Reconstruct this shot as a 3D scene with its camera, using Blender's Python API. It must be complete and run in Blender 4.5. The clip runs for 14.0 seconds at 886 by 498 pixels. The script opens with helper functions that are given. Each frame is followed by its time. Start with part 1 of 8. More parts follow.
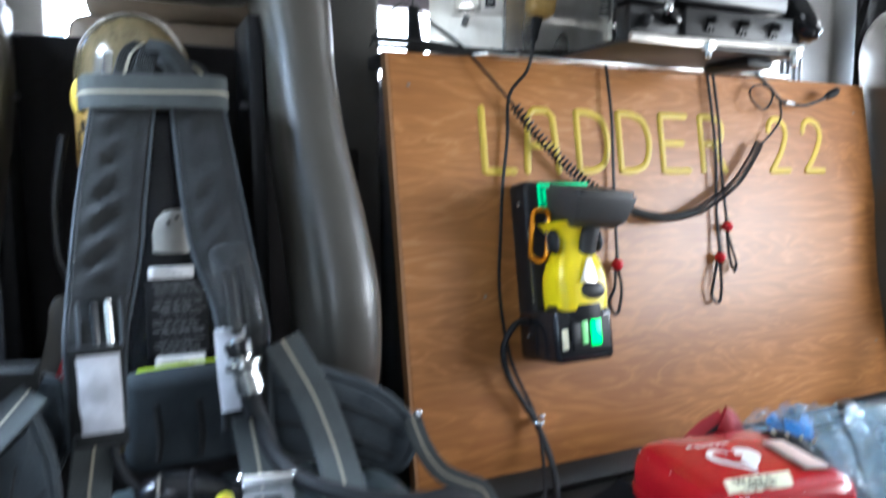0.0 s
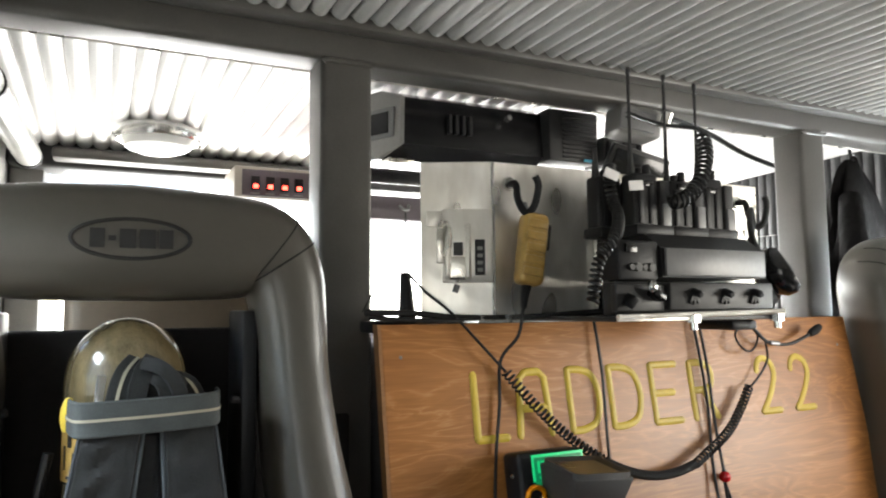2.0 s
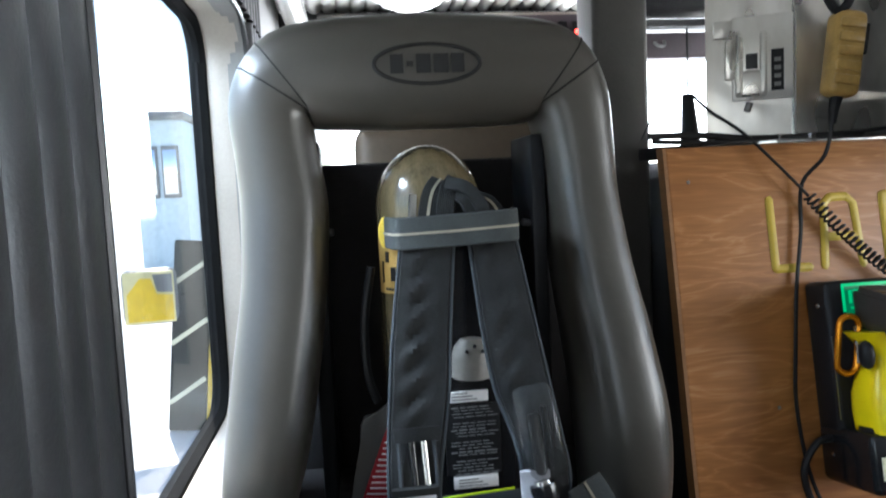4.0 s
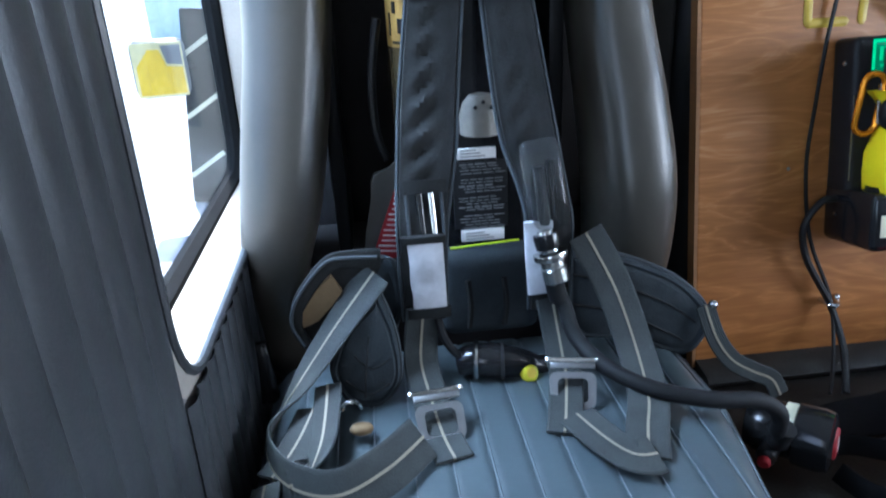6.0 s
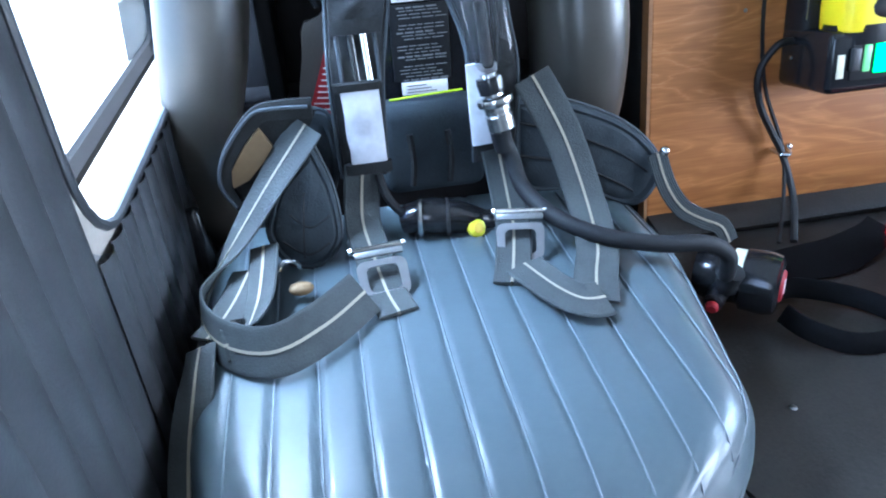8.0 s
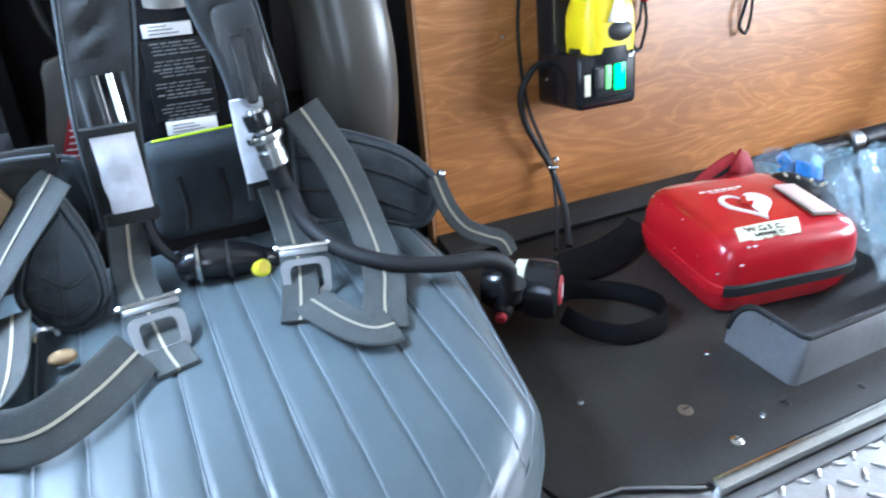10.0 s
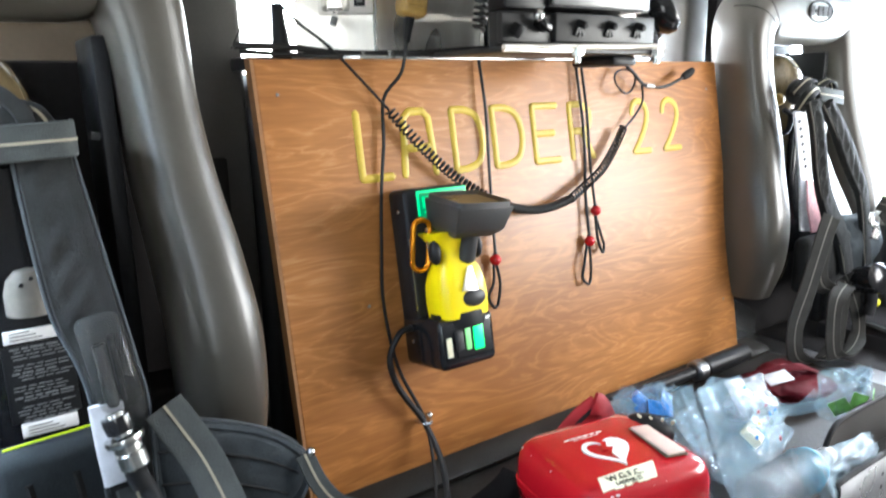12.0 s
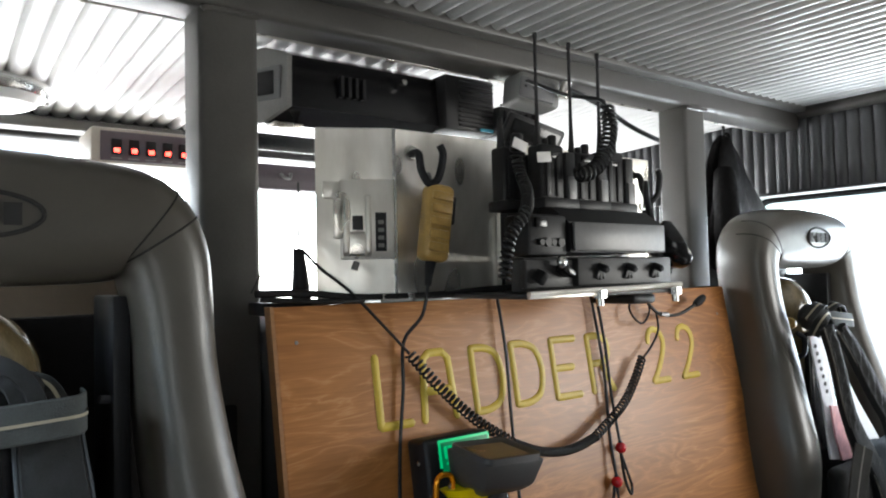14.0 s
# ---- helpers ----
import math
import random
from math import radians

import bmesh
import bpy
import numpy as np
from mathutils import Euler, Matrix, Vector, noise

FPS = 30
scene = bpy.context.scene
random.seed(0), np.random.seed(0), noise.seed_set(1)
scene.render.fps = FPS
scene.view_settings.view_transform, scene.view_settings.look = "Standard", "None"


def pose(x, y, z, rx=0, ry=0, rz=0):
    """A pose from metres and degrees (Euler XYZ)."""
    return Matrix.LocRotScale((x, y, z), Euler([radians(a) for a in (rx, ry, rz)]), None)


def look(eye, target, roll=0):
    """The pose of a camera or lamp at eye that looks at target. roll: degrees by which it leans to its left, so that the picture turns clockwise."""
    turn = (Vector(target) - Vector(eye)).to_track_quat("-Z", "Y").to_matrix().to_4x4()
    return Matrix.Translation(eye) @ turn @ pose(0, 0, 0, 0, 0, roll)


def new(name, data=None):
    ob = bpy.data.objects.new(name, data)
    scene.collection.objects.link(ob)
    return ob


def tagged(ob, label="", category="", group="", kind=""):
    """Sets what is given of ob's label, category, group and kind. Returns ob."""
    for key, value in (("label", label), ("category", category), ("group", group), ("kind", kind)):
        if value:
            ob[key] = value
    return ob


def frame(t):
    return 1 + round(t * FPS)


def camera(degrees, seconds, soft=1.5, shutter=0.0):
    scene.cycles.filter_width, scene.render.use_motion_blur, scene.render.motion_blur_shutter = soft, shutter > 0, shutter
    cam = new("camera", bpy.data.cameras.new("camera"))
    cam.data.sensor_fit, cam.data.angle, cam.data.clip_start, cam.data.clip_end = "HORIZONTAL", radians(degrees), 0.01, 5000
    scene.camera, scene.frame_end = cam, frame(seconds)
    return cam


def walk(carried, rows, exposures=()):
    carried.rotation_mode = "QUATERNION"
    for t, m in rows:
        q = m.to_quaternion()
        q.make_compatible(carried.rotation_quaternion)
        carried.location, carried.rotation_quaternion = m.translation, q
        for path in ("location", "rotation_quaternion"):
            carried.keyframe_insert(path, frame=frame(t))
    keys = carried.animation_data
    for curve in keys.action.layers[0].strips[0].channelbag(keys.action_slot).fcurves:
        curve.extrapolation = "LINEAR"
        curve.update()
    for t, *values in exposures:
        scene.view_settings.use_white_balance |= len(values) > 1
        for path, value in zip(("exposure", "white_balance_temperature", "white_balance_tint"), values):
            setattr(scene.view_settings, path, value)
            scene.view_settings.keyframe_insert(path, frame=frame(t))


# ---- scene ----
# camera and its walk
cam = camera(64.7, 14.0, soft=1.9, shutter=0.4)
PATH = [
    (0, (0.058, 0.128, 0.954), (0.89, 1.934, 0.739), -0.2),
    (0.2, (0.074, 0.151, 1.052), (0.949, 1.935, 0.826), 0.5),
    (0.5, (0.081, 0.161, 1.079), (0.912, 1.981, 1.094), 0.1),
    (1, (0.087, 0.133, 1.133), (0.851, 1.977, 1.265), 0.5),
    (1.5, (0.076, 0.11, 1.138), (0.952, 1.899, 1.315), 1.2),
    (2, (0.052, 0.134, 1.164), (0.923, 1.926, 1.336), -0.5),
    (2.5, (0.038, 0.158, 1.163), (0.745, 2.024, 1.294), -1.3),
    (3, (0.007, 0.172, 1.138), (0.428, 2.128, 1.131), -2.3),
    (3.2, (-0.009, 0.178, 1.122), (0.3, 2.154, 1.099), -2.4),
    (5.3, (-0.031, 0.173, 1.089), (0.175, 2.071, 0.495), -2.7),
    (5.5, (-0.014, 0.169, 1.088), (0.145, 2.053, 0.435), -3.1),
    (6, (-0.016, 0.175, 1.069), (0.153, 2.011, 0.294), -3.0),
    (6.5, (-0.01, 0.18, 1.046), (0.155, 1.961, 0.151), -3.5),
    (7, (-0.005, 0.182, 1.034), (0.169, 1.908, 0.038), -3.4),
    (7.2, (-0.002, 0.183, 1.028), (0.174, 1.889, -0.001), -3.5),
    (9.3, (0.017, 0.203, 1.003), (0.554, 1.817, -0.048), -2.4),
    (9.5, (0.024, 0.2, 1.003), (0.621, 1.799, -0.04), -2.1),
    (10, (0.037, 0.192, 1.012), (0.79, 1.745, 0.001), -0.8),
    (10.5, (0.042, 0.183, 1.034), (0.939, 1.757, 0.186), -0.5),
    (11, (0.047, 0.175, 1.049), (1.05, 1.739, 0.309), -0.7),
    (11.5, (0.053, 0.166, 1.069), (1.124, 1.745, 0.468), -0.6),
    (12, (0.064, 0.155, 1.095), (1.182, 1.751, 0.646), -1.2),
    (12.5, (0.071, 0.15, 1.13), (1.222, 1.761, 0.849), -0.9),
    (13, (0.068, 0.175, 1.159), (1.213, 1.814, 1.122), -1.3),
    (13.5, (0.051, 0.218, 1.183), (1.196, 1.858, 1.219), -1.3),
    (14, (0.052, 0.226, 1.179), (1.236, 1.835, 1.257), -1.3),
]
EXPOSURES = [(0.0, 2.05, 5700, 10), (0.5, 2.2, 6600, 10), (1.5, 1.75, 6900, 10), (3.0, 1.31, 6400, 10), (5.5, 1.4, 5450, 10), (6.5, 1.97, 4950, 10), (7.0, 2.29, 4850, 10), (9.5, 2.72, 5150, 10), (10.5, 2.55, 5700, 10), (11.5, 2.54, 6000, 10), (12.5, 2.2, 6500, 10), (13.5, 1.36, 6600, 10), (14.0, 1.14, 6400, 10)]
walk(cam, [(t, look(eye, target, roll)) for t, eye, target, roll in PATH], EXPOSURES)

# world, sun and window light
world = bpy.data.worlds.new("daylight")
scene.world = world
world.use_nodes = True
wn = world.node_tree
bg = wn.nodes["Background"]
sky = wn.nodes.new("ShaderNodeTexSky")
sky.sky_type = "NISHITA"
sky.sun_disc = False
sky.sun_elevation = radians(52)
sky.sun_rotation = radians(-11)
sky.dust_density = 0.4
wn.links.new(sky.outputs[0], bg.inputs[0])
bg.inputs[1].default_value = 0.15

sun_data = bpy.data.lights.new("sun", "SUN")
sun_data.energy, sun_data.angle, sun_data.color = 4.8, radians(0.5), (1.0, 0.95, 0.88)
sun_ob = new("sun", sun_data)
sun_ob.matrix_world = look((0, 0, 0), (0.12, -0.60, -0.79))


def opening_lamp(name, eye, target, w, h, power, colour):
    d = bpy.data.lights.new(name, "AREA")
    d.shape, d.size, d.size_y, d.energy, d.color = "RECTANGLE", w, h, power, colour
    o = new(name, d)
    o.matrix_world = look(eye, target)
    return o


opening_lamp("windscreen_daylight", (0.98, 2.56, 1.30), (0.98, 1.2, 1.52), 2.1, 0.55, 18, (0.97, 0.98, 1.0))
opening_lamp("side_window_daylight", (-0.42, 1.05, 1.52), (0.22, 0.76, 0.5), 0.74, 0.22, 7.4, (0.74, 0.87, 1.0))
opening_lamp("side_window_daylight", (2.29, 1.071, 1.06), (1.3, 0.80, 1.30), 0.76, 0.64, 10.5, (0.84, 0.92, 1.0))
opening_lamp("door_window_daylight", (2.32, -0.1, 1.12), (1.30, 0.75, 1.48), 1.0, 0.62, 9.5, (1.0, 0.96, 0.90))
opening_lamp("door_window_daylight", (-0.32, -0.17, 1.12), (0.5, 0.75, 1.2), 0.62, 0.6, 0.7, (1.0, 0.97, 0.92))


# materials
def mat(name, col, rough=0.5, metal=0.0, var=0.18, scale=9.0, fine=120.0, bump=0.12, rvar=0.12, spec=0.5, coat=0.0, stretch=(1, 1, 1), lump=0.0):
    m = bpy.data.materials.new(name)
    m.use_nodes = True
    nt = m.node_tree
    b = nt.nodes["Principled BSDF"]
    tc = nt.nodes.new("ShaderNodeTexCoord")
    mp = nt.nodes.new("ShaderNodeMapping")
    mp.inputs["Scale"].default_value = stretch
    nt.links.new(tc.outputs["Object"], mp.inputs[0])
    n1 = nt.nodes.new("ShaderNodeTexNoise")
    n1.inputs["Scale"].default_value, n1.inputs["Detail"].default_value = scale, 5
    n2 = nt.nodes.new("ShaderNodeTexNoise")
    n2.inputs["Scale"].default_value, n2.inputs["Detail"].default_value = fine, 3
    for n in (n1, n2):
        nt.links.new(mp.outputs[0], n.inputs["Vector"])
    mix = nt.nodes.new("ShaderNodeMath")
    mix.operation = "MULTIPLY_ADD"
    nt.links.new(n1.outputs[0], mix.inputs[0])
    mix.inputs[1].default_value = 0.7
    sc = nt.nodes.new("ShaderNodeMath")
    sc.operation = "MULTIPLY"
    sc.inputs[1].default_value = 0.3
    nt.links.new(n2.outputs[0], sc.inputs[0])
    nt.links.new(sc.outputs[0], mix.inputs[2])
    ramp = nt.nodes.new("ShaderNodeValToRGB")
    ramp.color_ramp.elements[0].position, ramp.color_ramp.elements[1].position = 0.3, 0.7
    ramp.color_ramp.elements[0].color = (*[c * (1 - var) for c in col], 1)
    ramp.color_ramp.elements[1].color = (*[min(1, c * (1 + var)) for c in col], 1)
    nt.links.new(mix.outputs[0], ramp.inputs[0])
    nt.links.new(ramp.outputs[0], b.inputs["Base Color"])
    rr = nt.nodes.new("ShaderNodeMapRange")
    rr.inputs[3].default_value, rr.inputs[4].default_value = max(0.02, rough - rvar), min(1, rough + rvar)
    nt.links.new(n1.outputs[0], rr.inputs[0])
    nt.links.new(rr.outputs[0], b.inputs["Roughness"])
    b.inputs["Metallic"].default_value = metal
    b.inputs["Specular IOR Level"].default_value = spec
    b.inputs["Coat Weight"].default_value = coat
    b.inputs["Coat Roughness"].default_value = 0.12
    if bump:
        bp = nt.nodes.new("ShaderNodeBump")
        bp.inputs["Strength"].default_value, bp.inputs["Distance"].default_value = bump, 0.002
        nt.links.new(n2.outputs[0], bp.inputs["Height"])
        nt.links.new(bp.outputs[0], b.inputs["Normal"])
    if lump:
        n3 = nt.nodes.new("ShaderNodeTexNoise")
        n3.inputs["Scale"].default_value, n3.inputs["Detail"].default_value = 16.0, 2
        nt.links.new(mp.outputs[0], n3.inputs["Vector"])
        bl = nt.nodes.new("ShaderNodeBump")
        bl.inputs["Strength"].default_value, bl.inputs["Distance"].default_value = 0.5, lump
        nt.links.new(n3.outputs[0], bl.inputs["Height"])
        if bump:
            nt.links.new(bp.outputs[0], bl.inputs["Normal"])
        nt.links.new(bl.outputs[0], b.inputs["Normal"])
    return m


def plain(name, col, rough=0.4, emit=0.0, metal=0.0):
    m = bpy.data.materials.new(name)
    m.use_nodes = True
    b = m.node_tree.nodes["Principled BSDF"]
    b.inputs["Base Color"].default_value = (*col, 1)
    b.inputs["Roughness"].default_value, b.inputs["Metallic"].default_value = rough, metal
    if emit:
        b.inputs["Emission Color"].default_value = (*col, 1)
        b.inputs["Emission Strength"].default_value = emit
    return m


def glass(name, col, rough=0.02, trans=1.0, ior=1.45, alpha=1.0):
    m = plain(name, col, rough)
    b = m.node_tree.nodes["Principled BSDF"]
    b.inputs["Transmission Weight"].default_value, b.inputs["IOR"].default_value = trans, ior
    b.inputs["Alpha"].default_value = alpha
    return m


def plywood_material():
    """Rotary-cut fir: wavy contour figure running across, fine fibre, varnish."""
    m = mat("plywood", (0.5, 0.26, 0.1), 0.42, var=0.1, bump=0, spec=0.16)
    nt = m.node_tree
    b = nt.nodes["Principled BSDF"]
    tc = nt.nodes.new("ShaderNodeTexCoord")

    def layer(scale, detail, distortion):
        mp = nt.nodes.new("ShaderNodeMapping")
        mp.inputs["Scale"].default_value = scale
        nt.links.new(tc.outputs["Object"], mp.inputs[0])
        n = nt.nodes.new("ShaderNodeTexNoise")
        n.inputs["Scale"].default_value, n.inputs["Detail"].default_value, n.inputs["Distortion"].default_value = 1.0, detail, distortion
        nt.links.new(mp.outputs[0], n.inputs["Vector"])
        return n.outputs[0]

    def calc(op, x, y):
        n = nt.nodes.new("ShaderNodeMath")
        n.operation = op
        for i, v in enumerate((x, y)):
            if isinstance(v, (int, float)):
                n.inputs[i].default_value = v
            else:
                nt.links.new(v, n.inputs[i])
        return n.outputs[0]

    rings = calc("PINGPONG", calc("MULTIPLY", layer((3.0, 3.0, 15.0), 4.0, 1.2), 8.0), 0.5)
    figure = calc("POWER", calc("MULTIPLY", rings, 2.0), 2.2)
    streak = layer((6.0, 6.0, 90.0), 4, 0.9)
    fibre = layer((14.0, 14.0, 460.0), 3, 0.2)
    blotch = layer((1.7, 1.7, 2.6), 2, 0.0)
    v = calc("ADD", calc("MULTIPLY", figure, 0.11), calc("MULTIPLY", streak, 0.17))
    v = calc("ADD", v, calc("MULTIPLY", fibre, 0.15))
    v = calc("ADD", v, calc("MULTIPLY", blotch, 0.32))
    ramp = nt.nodes.new("ShaderNodeValToRGB")
    e = ramp.color_ramp.elements
    e[0].position, e[0].color = 0.25, (0.29, 0.108, 0.024, 1)
    e[1].position, e[1].color = 0.57, (0.62, 0.345, 0.140, 1)
    mid = e.new(0.395)
    mid.color = (0.445, 0.182, 0.046, 1)
    nt.links.new(v, ramp.inputs[0])
    nt.links.new(ramp.outputs[0], b.inputs["Base Color"])
    bp = nt.nodes.new("ShaderNodeBump")
    bp.inputs["Strength"].default_value, bp.inputs["Distance"].default_value = 0.10, 0.001
    nt.links.new(streak, bp.inputs["Height"])
    nt.links.new(bp.outputs[0], b.inputs["Normal"])
    b.inputs["Coat Weight"].default_value, b.inputs["Coat Roughness"].default_value = 0.6, 0.34
    return m


def aluminium_material():
    m = mat("brushed_aluminium", (0.90, 0.88, 0.84), 0.40, 0.85, var=0.1, scale=9, fine=34, bump=0.0, rvar=0.18, stretch=(1, 1, 0.4))
    nt = m.node_tree
    # brownish dark tone: blurred reflections of the cab put into the metal's colour
    dull_reflection = next(n for n in nt.nodes if n.type == "VALTORGB").color_ramp.elements[0]
    dull_reflection.position, dull_reflection.color = 0.34, (0.56, 0.52, 0.45, 1)
    swirl = nt.nodes.new("ShaderNodeTexNoise")
    swirl.inputs["Scale"].default_value, swirl.inputs["Distortion"].default_value = 7, 0.5
    tc = nt.nodes.new("ShaderNodeTexCoord")
    nt.links.new(tc.outputs["Object"], swirl.inputs["Vector"])
    bp = nt.nodes.new("ShaderNodeBump")
    bp.inputs["Strength"].default_value, bp.inputs["Distance"].default_value = 0.55, 0.02
    nt.links.new(swirl.outputs[0], bp.inputs["Height"])
    nt.links.new(bp.outputs[0], nt.nodes["Principled BSDF"].inputs["Normal"])
    # oval grinder marks
    mp = nt.nodes.new("ShaderNodeMapping")
    mp.inputs["Scale"].default_value = (1.0, 1.0, 0.42)
    nt.links.new(tc.outputs["Object"], mp.inputs[0])
    oval = nt.nodes.new("ShaderNodeTexVoronoi")
    oval.feature = "SMOOTH_F1"
    oval.inputs["Scale"].default_value, oval.inputs["Smoothness"].default_value = 21.0, 0.6
    nt.links.new(mp.outputs[0], oval.inputs["Vector"])
    mr = nt.nodes.new("ShaderNodeMapRange")
    mr.inputs[1].default_value, mr.inputs[2].default_value = 0.1, 0.7
    mr.inputs[3].default_value, mr.inputs[4].default_value = 0.18, 0.46
    nt.links.new(oval.outputs["Distance"], mr.inputs[0])
    nt.links.new(mr.outputs[0], nt.nodes["Principled BSDF"].inputs["Roughness"])
    bo = nt.nodes.new("ShaderNodeBump")
    bo.inputs["Strength"].default_value, bo.inputs["Distance"].default_value = 0.35, 0.006
    nt.links.new(oval.outputs["Distance"], bo.inputs["Height"])
    nt.links.new(bp.outputs[0], bo.inputs["Normal"])
    nt.links.new(bo.outputs[0], nt.nodes["Principled BSDF"].inputs["Normal"])
    return m


